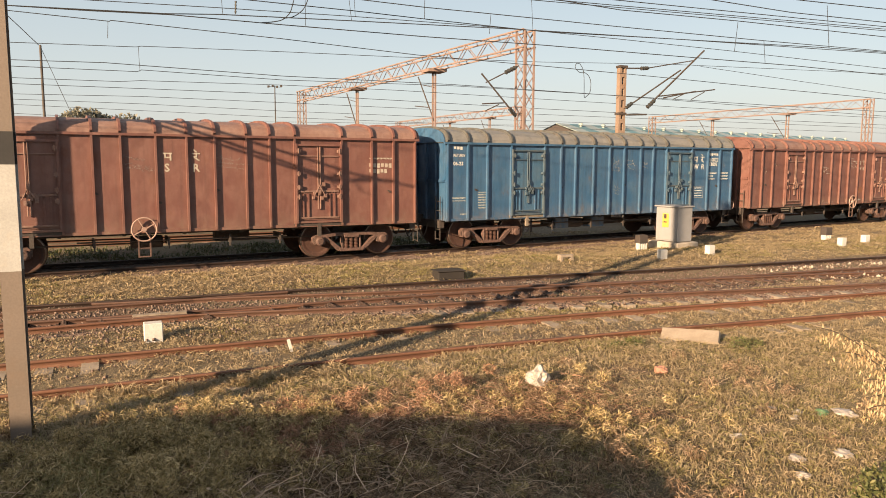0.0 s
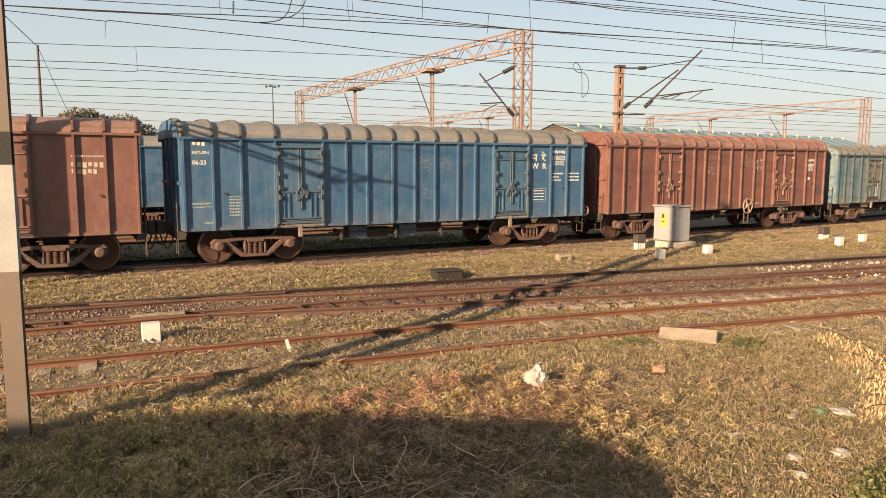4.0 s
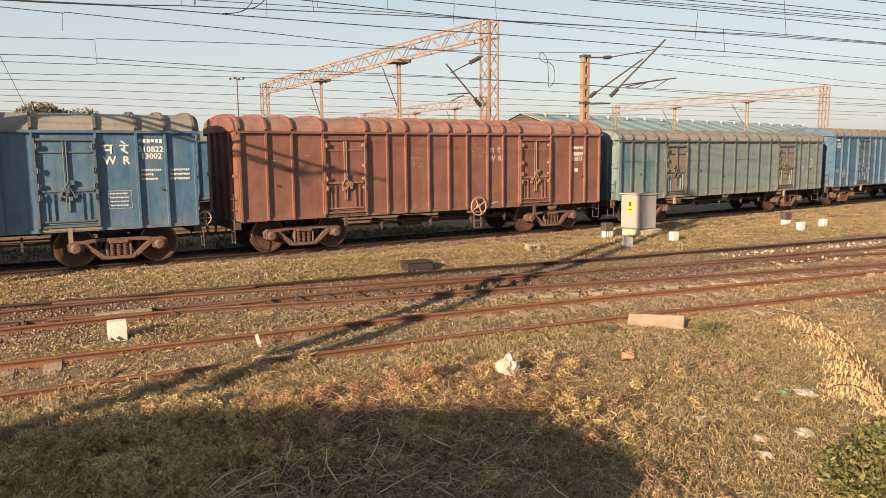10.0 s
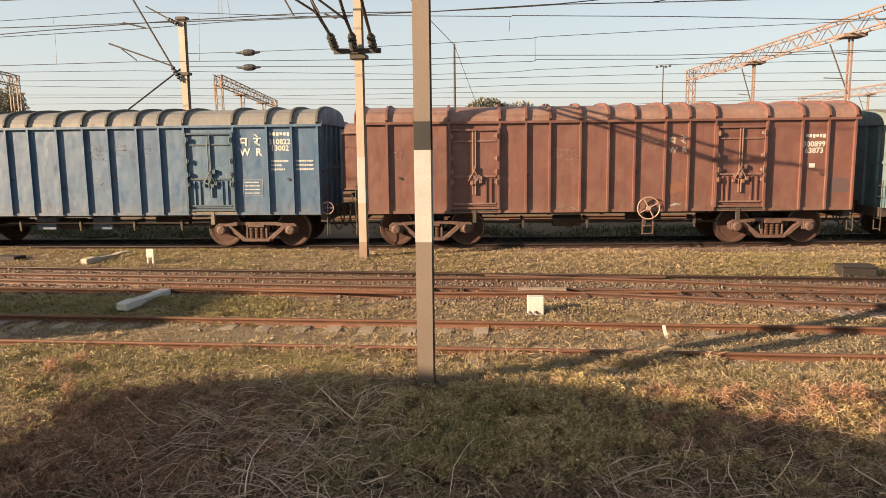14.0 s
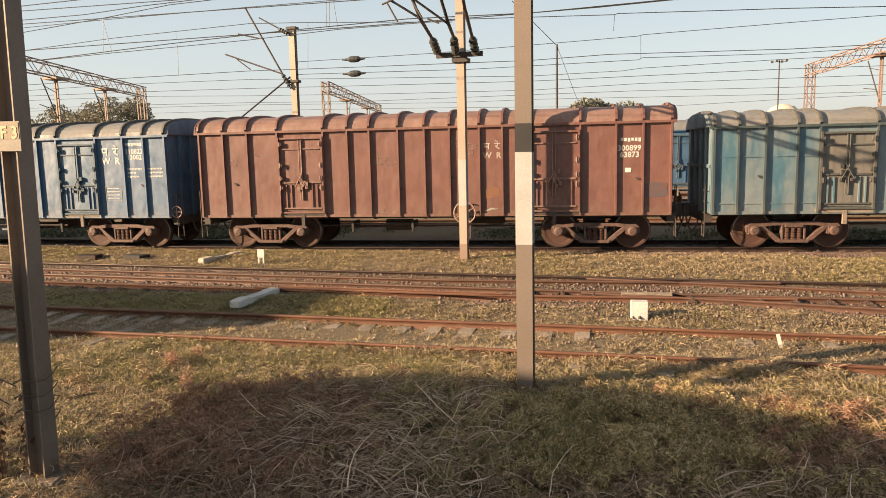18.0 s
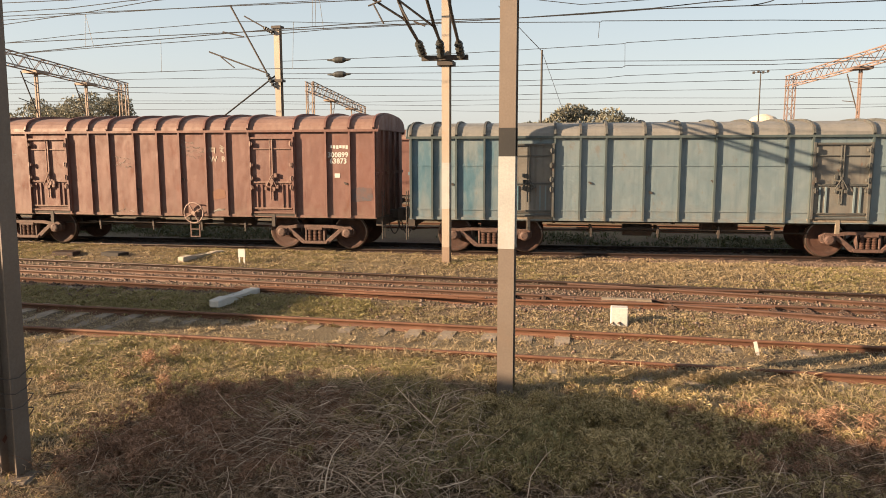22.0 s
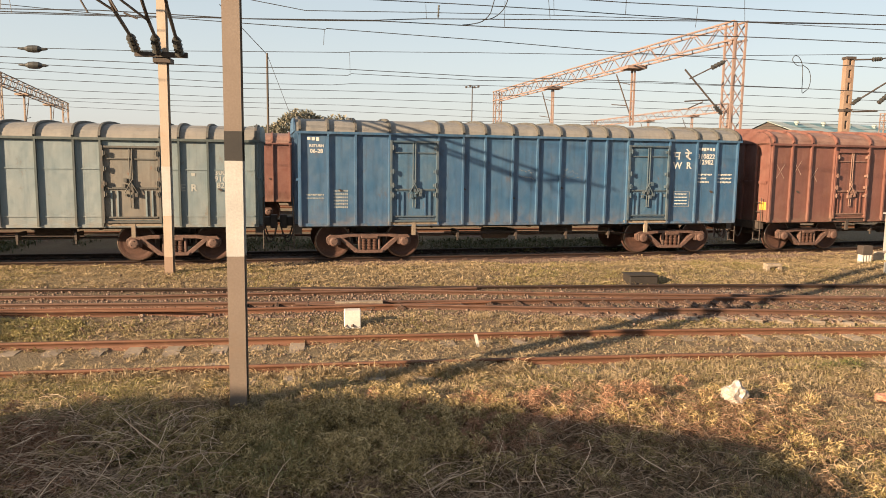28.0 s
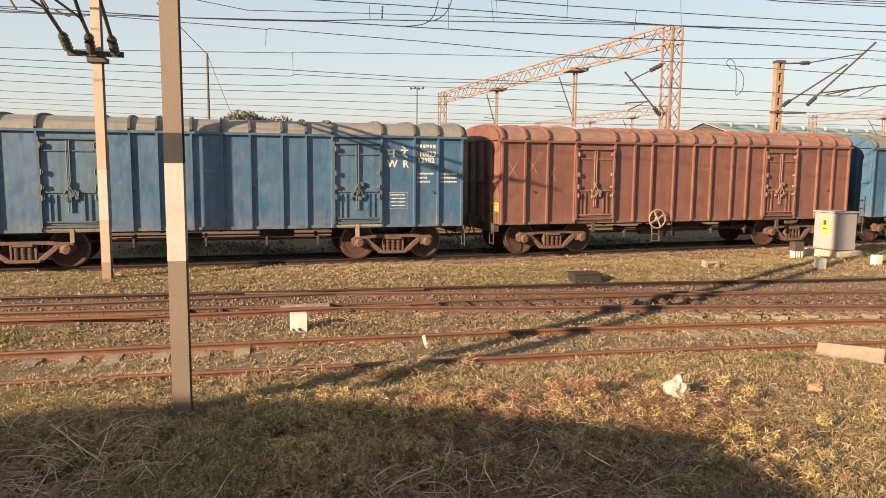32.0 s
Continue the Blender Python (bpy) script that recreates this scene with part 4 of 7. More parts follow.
bars(w, [(0.5, 0.05, 0), (0.5, 0.03, 0.05)], 0.25, 1.72, n_, FADED_LETTER)
bars(w, [(0.42, 0.03, 0)] + [(0.42, 0.045, 0.04)] * 6, 1.22, 1.88, n_, FADED_LETTER)
bars(w, [(0.3, 0.05, 0)], 0.55, 1.2, n_, FADED_LETTER)
bars(w, [(0.4, 0.05, 0), (0.5, 0.05, 0.08), (0.45, 0.05, 0.08), (0.5, 0.05, 0.06)], 6.95, 3.0, n_, CHALK)
bars(w, [(0.4, 0.05, 0), (0.5, 0.05, 0.08), (0.45, 0.05, 0.08)], 7.7, 2.98, n_, CHALK)
bars(w, [(0.4, 0.04, 0), (0.4, 0.04, 0.1)], 8.4, 2.9, n_, CHALK)
bars(w, [(0.3, 0.05, 0), (0.35, 0.06, 0.08), (0.3, 0.05, 0.06)], 7.1, 2.05, n_, CHALK)

w, n_ = make_wagon("red", RED, RED_ROOF, RED, RED, 3.46, label="red-brown covered goods wagon with white stencilled numbers", wheel_u=7.96)
add_to_train(w, n_, 0.0)
letters(w, "W  R", 8.48, 2.75, 0.23, n_, mat=OLD_LETTER)
nagari(w, 8.5, 2.98, n_, 0.16, OLD_LETTER)
letters(w, "300899\n 63873", 12.1, 2.86, 0.205, n_)
bars(w, [(0.55, 0.1, 0)], 12.18, 3.03, n_)
bars(w, [(0.22, 0.16, 0)], 12.3, 2.24, n_)
bars(w, [(0.4, 0.05, 0), (0.9, 0.06, 0.1), (0.8, 0.06, 0.06), (0.85, 0.07, 0.06)], 7.6, 3.2, n_, CHALK)
bars(w, [(0.6, 0.05, 0), (0.7, 0.06, 0.08), (0.75, 0.06, 0.06)], 5.35, 2.75, n_, CHALK)
bars(w, [(0.3, 0.1, 0), (0.3, 0.1, 0.1)], 0.95, 2.75, n_, CHALK)
bars(w, [(0.45, 0.07, 0)], 1.65, 2.9, n_, CHALK)
bars(w, [(1.2, 0.08, 0)], 5.3, 1.16, n_, CHALK)

for x0, x1, z0, z1, mt, nm in ((12.7, 13.42, 1.42, 1.86, PATCH_BLUE, "grey-blue repainted patch"), (8.5, 8.95, 1.45, 1.78, PATCH_OCHRE, "ochre repainted patch"), (8.5, 8.9, 1.1, 1.2, CHALK, "")):
    bm = bmesh.new()
    pts = [(x0 + 0.03, z0), (x1 - 0.05, z0 + 0.05), (x1, z0 + 0.1), (x1 - 0.03, z1 - 0.04), ((x0 + x1) / 2, z1), (x0, z1 - 0.1)]
    prism(bm, [(a - n_ / 2, b) for a, b in pts], -1.555, -1.5515)
    part("paint_patch", bm, mt, w, nm)

w, n_ = make_wagon("grey", GREY, GREY_ROOF, RUSTY_DOOR, GREY, 3.25, 14.49, RIBS_LONG, 5.03, label="faded grey-green covered goods wagon with rust-stained doors")
add_to_train(w, n_, 14.37)
letters(w, "1", 4.62, 2.32, 0.26, n_, mat=DARK_STEEL)
letters(w, "E", 12.52, 2.12, 0.26, n_, mat=FADED_LETTER)
letters(w, "R", 12.78, 2.12, 0.26, n_, mat=FADED_LETTER)
bars(w, [(0.14, 0.1, 0)], 12.8, 2.38, n_, FADED_LETTER)
letters(w, "3002\n9160\n 824", 13.38, 2.5, 0.2, n_, mat=FADED_LETTER)

w, n_ = make_wagon("blue", BLUE, BLUE_ROOF, BLUE_DOOR, BLUE, 3.52, label="blue covered goods wagon with scraped paint and stencilled numbers")
add_to_train(w, n_, 29.79)
letters(w, "W  R", 11.28, 2.88, 0.28, n_)
nagari(w, 11.28, 3.15, n_, 0.21)
letters(w, "310822\n 12982", 12.1, 3.13, 0.205, n_)
bars(w, [(0.6, 0.1, 0)], 12.12, 3.3, n_)
bars(w, [(0.5, 0.055, 0), (0.3, 0.055, 0.06), (0.4, 0.055, 0.06)], 12.15, 2.5, n_)
bars(w, [(0.5, 0.055, 0), (0.5, 0.055, 0.06), (0.5, 0.055, 0.06)], 12.85, 2.5, n_)
notice_box(w, 11.33, 1.95, n_)
letters(w, "RETURN", 0.3, 3.2, 0.105, n_)
letters(w, "06-28", 0.32, 3.08, 0.15, n_)
bars(w, [(0.35, 0.1, 0)], 0.25, 3.38, n_)
bars(w, [(0.5, 0.05, 0), (0.5, 0.03, 0.05)], 0.2, 1.85, n_, FADED_LETTER)
bars(w, [(0.4, 0.04, 0)] + [(0.4, 0.05, 0.04)] * 5, 0.95, 1.95, n_, FADED_LETTER)
bars(w, [(0.45, 0.06, 0), (0.5, 0.06, 0.12)], 6.3, 2.6, n_, CHALK)
bars(w, [(0.5, 0.05, 0), (0.5, 0.07, 0.1)], 7.65, 2.6, n_, CHALK)

w, n_ = make_wagon("red", RED, RED_ROOF, RED, RED, 3.47, label="red-brown covered goods wagon with yellow panel by the corner", wheel_u=5.48)
add_to_train(w, n_, 44.33)
bm = bmesh.new()
box(bm, -n_ / 2 - 0.006, -n_ / 2 - 0.002, -1.5, -1.2, 1.36, 1.62)
part("panel", bm, SIGN_YELLOW, w, "yellow painted panel")
bm = bmesh.new()
for u, z in ((0.42, 2.6), (1.07, 2.72), (1.72, 2.5)):
    for s in (-1, 1):
        beam(bm, (u - n_ / 2 - 0.15 * s, -1.556, z - 0.22), (u - n_ / 2 + 0.15 * s, -1.556, z + 0.22), 0.006, 0.014)
part("chalk_cross", bm, HAND_WHEEL, w)
bars(w, [(0.4, 0.06, 0), (0.5, 0.07, 0.1)], 7.2, 2.9, n_, CHALK)

w, n_ = make_wagon("blue", BLUE, BLUE_ROOF, BLUE_DOOR, BLUE, 3.46, label="blue covered goods wagon at the tail of the train")
add_to_train(w, n_, 58.78)

# ---------------------------------------------------------------- masts
def h_section(bm, x, y, z0, z1, w, d, t=0.014, turn=0.0):
    """A rolled H-section post, its flanges across x before the turn."""
    c, s = math.cos(turn), math.sin(turn)
    a, b, e = w / 2, d / 2, t / 2
    ring = [(-a, -b), (a, -b), (a, t - b), (e, t - b), (e, b - t), (a, b - t), (a, b), (-a, b), (-a, b - t), (-e, b - t), (-e, t - b), (-a, t - b)]
    lo = [bm.verts.new((x + px * c - py * s, y + px * s + py * c, z0)) for px, py in ring]
    hi = [bm.verts.new((x + px * c - py * s, y + px * s + py * c, z1)) for px, py in ring]
    for k in range(12):
        bm.faces.new((lo[k], lo[(k + 1) % 12], hi[(k + 1) % 12], hi[k]))
    bm.faces.new(lo[::-1])
    bm.faces.new(hi)


def insulator(bm, p, q, r=0.07, sheds=6):
    p, q = Vector(p), Vector(q)
    d = (q - p) / (sheds * 2)
    for k in range(sheds):
        tube(bm, p + d * 2 * k, p + d * (2 * k + 1.2), r, 10, r * 0.75)
        tube(bm, p + d * (2 * k + 1.2), p + d * (2 * k + 2), r * 0.5, 8)


# near mast with a black and a white band
m1 = thing("overhead_line_mast", "brown-grey steel H-section mast with black and white bands", "line mast", group="overhead line masts")
NX, NY, NT = -1.32, 9.05, radians(0)
for z0, z1, mt, nm in ((-0.5, 1.59, PAINTED_STEEL, "lower_post"), (1.59, 2.74, BAND_WHITE, "white_band"), (2.74, 3.09, BAND_BLACK, "black_band"), (3.09, 9.3, PAINTED_STEEL, "upper_post")):
    bm = bmesh.new()
    h_section(bm, NX, NY, z0, z1, 0.205 + (0.004 if "band" in nm else 0), 0.2 + (0.004 if "band" in nm else 0), 0.016, NT)
    part(nm, bm, mt, m1)

# mast at the edge of the view, with a number plate
m2 = thing("overhead_line_mast", "brown steel H-section mast with white number plate and barbed wire", "line mast", group="overhead line masts")
LX, LY, LT = -5.833, 5.807, radians(90)
for z0, z1, mt, nm in ((-0.6, 9.5, PAINTED_STEEL, "post"),):
    bm = bmesh.new()
    h_section(bm, LX, LY, z0, z1, 0.195, 0.195, 0.016, LT)
    part(nm, bm, mt, m2)

# yellow mast beside the goods line, carrying three registration arms
m3 = thing("overhead_line_mast", "sunlit cream and white mast with three insulated bracket arms", "line mast", group="overhead line masts")
YX, YY = -4.32, 18.55
for z0, z1, mt, nm in ((-0.3, 0.35, MAST_YELLOW, "foot_band"), (0.35, 1.36, MAST_LIGHT, "lower_post"), (1.36, 2.56, BAND_WHITE, "white_band"), (2.56, 9.2, MAST_LIGHT, "upper_post")):
    bm = bmesh.new()
    h_section(bm, YX, YY, z0, z1, 0.2 + (0.004 if "band" in nm else 0), 0.25 + (0.004 if "band" in nm else 0), 0.02)
    part(nm, bm, mt, m3)
bm = bmesh.new()
box(bm, YX - 0.6, YX + 0.6, YY - 0.24, YY - 0.13, 5.14, 5.26)
box(bm, YX - 0.2, YX + 0.2, YY - 0.2, YY + 0.2, 5.02, 5.13)
part("cross_bracket", bm, DARK_STEEL, m3, "dark steel cross bracket")
# three long cantilevers reaching over the turnout: foot, end of the insulator, knee and tip, then the tie tube's end
for foot, ins_end, knee, tip, tie in (
        ((-4.87, 18.25, 5.29), (-4.9, 17.9, 5.57), (-4.36, 15.0, 5.54), (-4.46, 14.4, 6.13), (-5.11, 14.6, 6.02)),
        ((-4.39, 18.25, 5.26), (-4.35, 17.9, 5.57), (-3.82, 15.3, 5.43), (-3.82, 14.4, 6.03), (-4.57, 14.8, 6.0)),
        ((-3.88, 18.25, 5.23), (-3.88, 17.9, 5.54), (-3.45, 15.3, 5.66), (-3.31, 14.3, 5.91), None)):
    bm = bmesh.new()
    insulator(bm, foot, ins_end, 0.115, 4)
    part("insulator", bm, INSULATOR, m3, "dark glazed insulator")
    bm = bmesh.new()
    tube(bm, ins_end, knee, 0.04, 8)
    tube(bm, knee, tip, 0.034, 8)
    part("bracket_arm", bm, DARK_STEEL, m3)
    if tie:
        bm = bmesh.new()
        tube(bm, knee, tie, 0.024, 8)
        part("tie_tube", bm, DARK_STEEL, m3)

def rod_set(m, y, rods, insulators, base_y=None):
    """Straight tubes in the upright plane at y, given by (x, z) ends and radius, and insulators on them."""
    for (x0, z0), (x1, z1), r, nm in rods:
        bm = bmesh.new()
        tube(bm, (x0, y, z0), (x1, y, z1), r, 8)
        part(nm, bm, DARK_STEEL, m)
    for (x0, z0), (x1, z1), r in insulators:
        bm = bmesh.new()
        insulator(bm, (x0, y, z0), (x1, y, z1), r, 4)
        part("insulator", bm, INSULATOR, m, "dark glazed insulator")


def post(label, x, y, z_top, w, mt, battened):
    m = thing("overhead_line_mast", label, "line mast", group="overhead line masts")
    if battened:
        for s in (-1, 1):
            bm = bmesh.new()
            box(bm, x + s * w / 2 - 0.06, x + s * w / 2 + 0.06, y - w / 2, y + w / 2, -0.4, z_top)
            part("channel", bm, mt, m)
        for z in np.arange(0.4, z_top, 0.55):
            bm = bmesh.new()
            box(bm, x - w / 2 + 0.06, x + w / 2 - 0.06, y - w / 2 - 0.01, y - w / 2 + 0.03, z, z + 0.2)
            part("batten", bm, mt, m)
    else:
        bm = bmesh.new()
        h_section(bm, x, y, -0.4, z_top, w, w, 0.018)
        part("post", bm, mt, m)
    for z in (z_top, z_top - 2.25):
        bm = bmesh.new()
        box(bm, x - w * 0.85, x + w * 0.85, y - w * 0.7, y + w * 0.7, z - 0.05, z + 0.06)
        part("clamp", bm, DARK_STEEL, m)
    return m


rod_set(m3, 14.7, [((-4.97, 5.84), (-4.75, 5.44), 0.018, "steady_arm"), ((-5.08, 5.81), (-4.8, 5.9), 0.018, "steady_arm"), ((-4.44, 5.86), (-4.23, 5.49), 0.02, "steady_arm"), ((-4.11, 5.46), (-3.87, 5.36), 0.018, "steady_arm")], [])
lmast = post("cream mast behind the goods train with cantilever arms", -14.4, 29.7, 8.21, 0.26, MAST_LIGHT, False)
rod_set(lmast, 29.5, [((-14.5, 5.64), (-16.5, 9.2), 0.04, "stay_tube"), ((-14.45, 7.95), (-15.85, 8.72), 0.028, "tie_rod"), ((-14.9, 6.3), (-17.6, 7.27), 0.032, "registration_arm"), ((-17.04, 7.03), (-16.4, 6.55), 0.025, "steady_arm"), ((-16.9, 8.1), (-15.9, 7.85), 0.03, "steady_arm")], [((-14.55, 8.0), (-14.95, 8.2), 0.1), ((-14.58, 5.78), (-14.88, 6.3), 0.1)])
ymast2 = post("old yellow battened mast with long cantilever arms", 21.9, 29.9, 7.5, 0.26, MAST_YELLOW, True)
rod_set(ymast2, 29.7, [((22.0, 5.5), (25.3, 7.5), 0.04, "stay_tube"), ((23.3, 5.6), (26.75, 8.55), 0.045, "strut_tube"), ((22.1, 5.2), (23.3, 5.25), 0.04, "bracket"), ((22.0, 7.42), (23.0, 7.47), 0.035, "bracket"), ((23.3, 7.5), (26.1, 8.02), 0.025, "tie_rod"), ((23.9, 6.15), (27.56, 6.64), 0.03, "registration_arm"), ((24.3, 6.1), (26.3, 6.5), 0.03, "registration_arm"), ((26.9, 6.5), (26.05, 6.08), 0.022, "steady_arm"), ((25.6, 6.35), (24.9, 6.05), 0.022, "steady_arm")], [((22.9, 7.46), (23.35, 7.5), 0.1), ((23.35, 5.62), (23.8, 6.0), 0.11), ((22.1, 5.55), (22.45, 5.8), 0.1)])


# ---------------------------------------------------------------- portals over the yard
def lattice(bm, p, q, across, depth, panels, chord=0.07, lace=0.035):
    """Four chords with zigzag lacing on all faces; across and depth are the section's vectors."""
    p, q, a, d = Vector(p), Vector(q), Vector(across), Vector(depth)
    cor = [a * s + d * t for s, t in ((-0.5, -0.5), (0.5, -0.5), (0.5, 0.5), (-0.5, 0.5))]
    for c in cor:
        beam(bm, p + c, q + c, chord)
    for k in range(panels):
        u0, u1 = p.lerp(q, k / panels), p.lerp(q, (k + 1) / panels)
        for i in range(4):
            c0, c1 = cor[i], cor[(i + 1) % 4]
            if k % 2:
                c0, c1 = c1, c0
            beam(bm, u0 + c0, u1 + c1, lace)


def portal(label, legs, z, drops, size=0.6, arms=True, mt=None):
    mt = mt or PORTAL
    t = thing("line_portal", label, "line portal", group="lattice portals over the yard")
    a, b = Vector((*legs[0], 0)), Vector((*legs[1], 0))
    along = (b - a).normalized()
    side = Vector((-along.y, along.x, 0))
    span = (b - a).length
    for p in (a, b):
        bm = bmesh.new()
        lattice(bm, p - Vector((0, 0, 0.4)), p + Vector((0, 0, z)), along * size, side * size * 0.8, 14, 0.07, 0.03)
        part("leg", bm, mt, t)
    bm = bmesh.new()
    up = Vector((0, 0, 1))
    lattice(bm, a - along * size / 2 + up * (z - 0.35), b + along * size / 2 + up * (z - 0.35), side * 0.6, up * 0.7, int(span / 0.9), 0.062, 0.028)
    part("beam", bm, mt, t)
    for f in drops:
        p = a.lerp(b, f)
        bm = bmesh.new()
        for s in (-0.14, 0.14):
            beam(bm, p + along * s + up * (z - 3.6), p + along * s + up * (z - 0.7), 0.08)
        for zz in np.arange(z - 3.4, z - 0.8, 0.5):
            beam(bm, p - along * 0.14 + up * zz, p + along * 0.14 + up * zz, 0.05)
        box(bm, p.x - 0.5, p.x + 0.5, p.y - 0.5, p.y + 0.5, z - 0.85, z - 0.7)
        part("drop_post", bm, mt, t)
        if arms:
            for s in (1,):
                bm = bmesh.new()
                foot = p + up * (z - 3.3)
                tip = p + along * 1.8 * s + up * (z - 0.9)
                tube(bm, foot, tip, 0.035, 6)
                tube(bm, p + up * (z - 1.6), p + along * 1.6 * s + up * (z - 1.3) , 0.022, 6)
                tube(bm, foot.lerp(tip, 0.3), p + along * 2.2 * s + up * (z - 2.4), 0.025, 6)
                part("cantilever", bm, DARK_STEEL, t)
    return t


pt = portal("sunlit orange-tan lattice portal spanning the storage lines", ((15.1, 27.3), (11.9, 57.0)), 8.3, (0.27, 0.62))
rod_set(pt, 26.9, [((12.9, 6.4), (14.5, 4.75), 0.035, "strut_tube"), ((13.1, 6.05), (14.6, 6.8), 0.025, "tie_rod"), ((12.95, 5.2), (14.0, 5.28), 0.025, "registration_arm"), ((13.7, 5.2), (13.1, 4.93), 0.022, "steady_arm")], [((14.0, 6.5), (14.5, 6.75), 0.1), ((14.2, 5.05), (14.5, 4.75), 0.1)])
portal("distant orange-tan lattice portal over the yard", ((56.4, 43.0), (55.0, 69.0)), 8.3, (0.3, 0.65))
portal("distant lattice portal beyond the storage lines", ((34.0, 62.0), (32.0, 92.0)), 8.3, (0.2, 0.5))
portal("greyish lattice portal over the storage lines", ((-23.0, 52.7), (-28.8, 81.0)), 8.3, (0.3, 0.7), mt=PORTAL_GREY)
portal("greyish lattice portal beside the trees", ((-37.3, 49.9), (-31.0, 30.5)), 8.3, (0.35, 0.7), mt=PORTAL_GREY)

bm = bmesh.new()
tube(bm, (-6.1, 60, -0.3), (-6.1, 60, 11.1), 0.11, 10, 0.08)
solid("lightning_mast", bm, DARK_STEEL, "slender dark steel mast with a stay wire", "mast")
lm = thing("lighting_mast", "tall thin lighting mast with floodlights", "light mast")
bm = bmesh.new()
tube(bm, (15.4, 89, -0.3), (15.4, 89, 12.0), 0.1, 10, 0.06)
beam(bm, (14.6, 88.95, 11.85), (16.2, 88.95, 11.85), 0.05)
part("pole", bm, DARK_STEEL, lm)
for k in range(4):
    bm = bmesh.new()
    x = 15.4 - 0.75 + k * 0.5
    box(bm, x - 0.11, x + 0.11, 88.8, 89.1, 11.75 + 0.12 * (k % 2), 11.98 + 0.12 * (k % 2))
    part("floodlight", bm, DARK_STEEL, lm)

# ---------------------------------------------------------------- trackside things
cab = thing("relay_cabinet", "grey steel relay cabinet with yellow warning label on concrete plinth", "cabinet")
CX, CY = 17.25, 20.25
M = pose(CX, CY, -0.1, 0, 0, -81)
bm = bmesh.new()
box(bm, -0.68, 0.64, -0.54, 0.54, -0.1, 0.22)
part("plinth", bm, CONCRETE, cab, "rough concrete plinth", bevel=0.03, at=M)
bm = bmesh.new()
box(bm, -0.5, 0.47, -0.36, 0.36, 0.24, 1.42)
part("housing", bm, CABINET, cab, bevel=0.01, at=M)
bm = bmesh.new()
box(bm, -0.46, 0.43, -0.375, -0.36, 0.28, 1.38)
part("door", bm, CABINET, cab, bevel=0.004, at=M)
bm = bmesh.new()
box(bm, -0.55, 0.52, -0.42, 0.42, 1.42, 1.47)
part("lid", bm, CABINET, cab, bevel=0.01, at=M)
bm = bmesh.new()
box(bm, -0.2, 0.08, -0.382, -0.376, 0.72, 1.2)
lab = part("warning_label", bm, SIGN_YELLOW, cab, "yellow danger label", at=M)
for x0, x1, z0, z1, nm in ((-0.13, -0.02, 1.02, 1.17, "danger_symbol"), (-0.14, -0.01, 0.88, 0.92, "label_line")):
    bm = bmesh.new()
    box(bm, x0, x1, -0.386, -0.382, z0, z1)
    part(nm, bm, DARK_STEEL, lab)


def white_block(x, y, w, h, d, label, turn=0.0, z=None):
    z = ground_z(x, y) + 0.03 if z is None else z
    bm = bmesh.new()
    box(bm, -w / 2, w / 2, -d / 2, d / 2, -0.15, h)
    return solid("marker_block", bm, WHITEWASH, label, "marker stone", group="white marker blocks", bevel=0.012, at=pose(x, y, z, 0, 0, turn))


white_block(0.12, 13.1, 0.3, 0.3, 0.22, "whitewashed square marker block beside the rusty siding", 2)
for x, y in ((14.75, 17.8), (16.85, 18.05), (23.0, 18.2), (24.45, 18.4)):
    white_block(x, y, 0.26, 0.27, 0.2, "small white fouling marker block in the grass", 6)

# ---------------------------------------------------------------- overhead wires
def wire(name, label, y, pts, r=0.012, slope=0.0, category="overhead wire"):
    """A wire hung between supports given as (x, height) in one upright plane beside the tracks."""
    bm = bmesh.new()
    line = []
    for (x0, z0), (x1, z1) in zip(pts, pts[1:]):
        n = max(1, int(abs(x1 - x0) / 6))
        line += [(x0 + (x1 - x0) * k / n, z0 + (z1 - z0) * k / n) for k in range(n)]
    line.append(pts[-1])
    prev = None
    for x, z in line:
        ring = [bm.verts.new((x, y + r * math.cos(a), z + r * math.sin(a))) for a in (0.3, 1.56, 2.81, 4.07, 5.33)]
        if prev:
            for k in range(5):
                bm.faces.new((prev[k], prev[(k + 1) % 5], ring[(k + 1) % 5], ring[k]))
        prev = ring
    return solid(name, bm, WIRE, label, category, group="overhead wires")


def dropper(y, x0, z0, x1, z1):
    bm = bmesh.new()
    tube(bm, (x0, y, z0), (x1, y, z1), 0.008, 5)
    solid("dropper_wire", bm, WIRE, "thin dropper hanging between overhead wires", "overhead wire", group="overhead wires")


wire("catenary_wire", "thick catenary wire above the goods line", 22.0, [(-61.2, 5.32), (-21.15, 6.29), (-15.2, 6.58), (-11.31, 6.73), (-6.81, 6.84), (-2.99, 6.76), (0.83, 6.86), (2.33, 6.96), (6.12, 7.08), (11.53, 7.24), (18.57, 7.38), (25.75, 7.55), (29.69, 7.59), (69.7, 7.79)], 0.015)
wire("contact_wire", "contact wire above the goods line", 22.4, [(-61.6, 6.7), (-21.61, 6.76), (-18.21, 6.77), (-13.29, 6.78), (-9.22, 6.78), (-4.95, 6.81), (-1.05, 6.86), (0.99, 6.92), (4.15, 6.88), (8.67, 6.85), (13.06, 6.87), (18.94, 6.84), (24.7, 6.82), (30.33, 6.72), (70.3, 6.36)], 0.015)
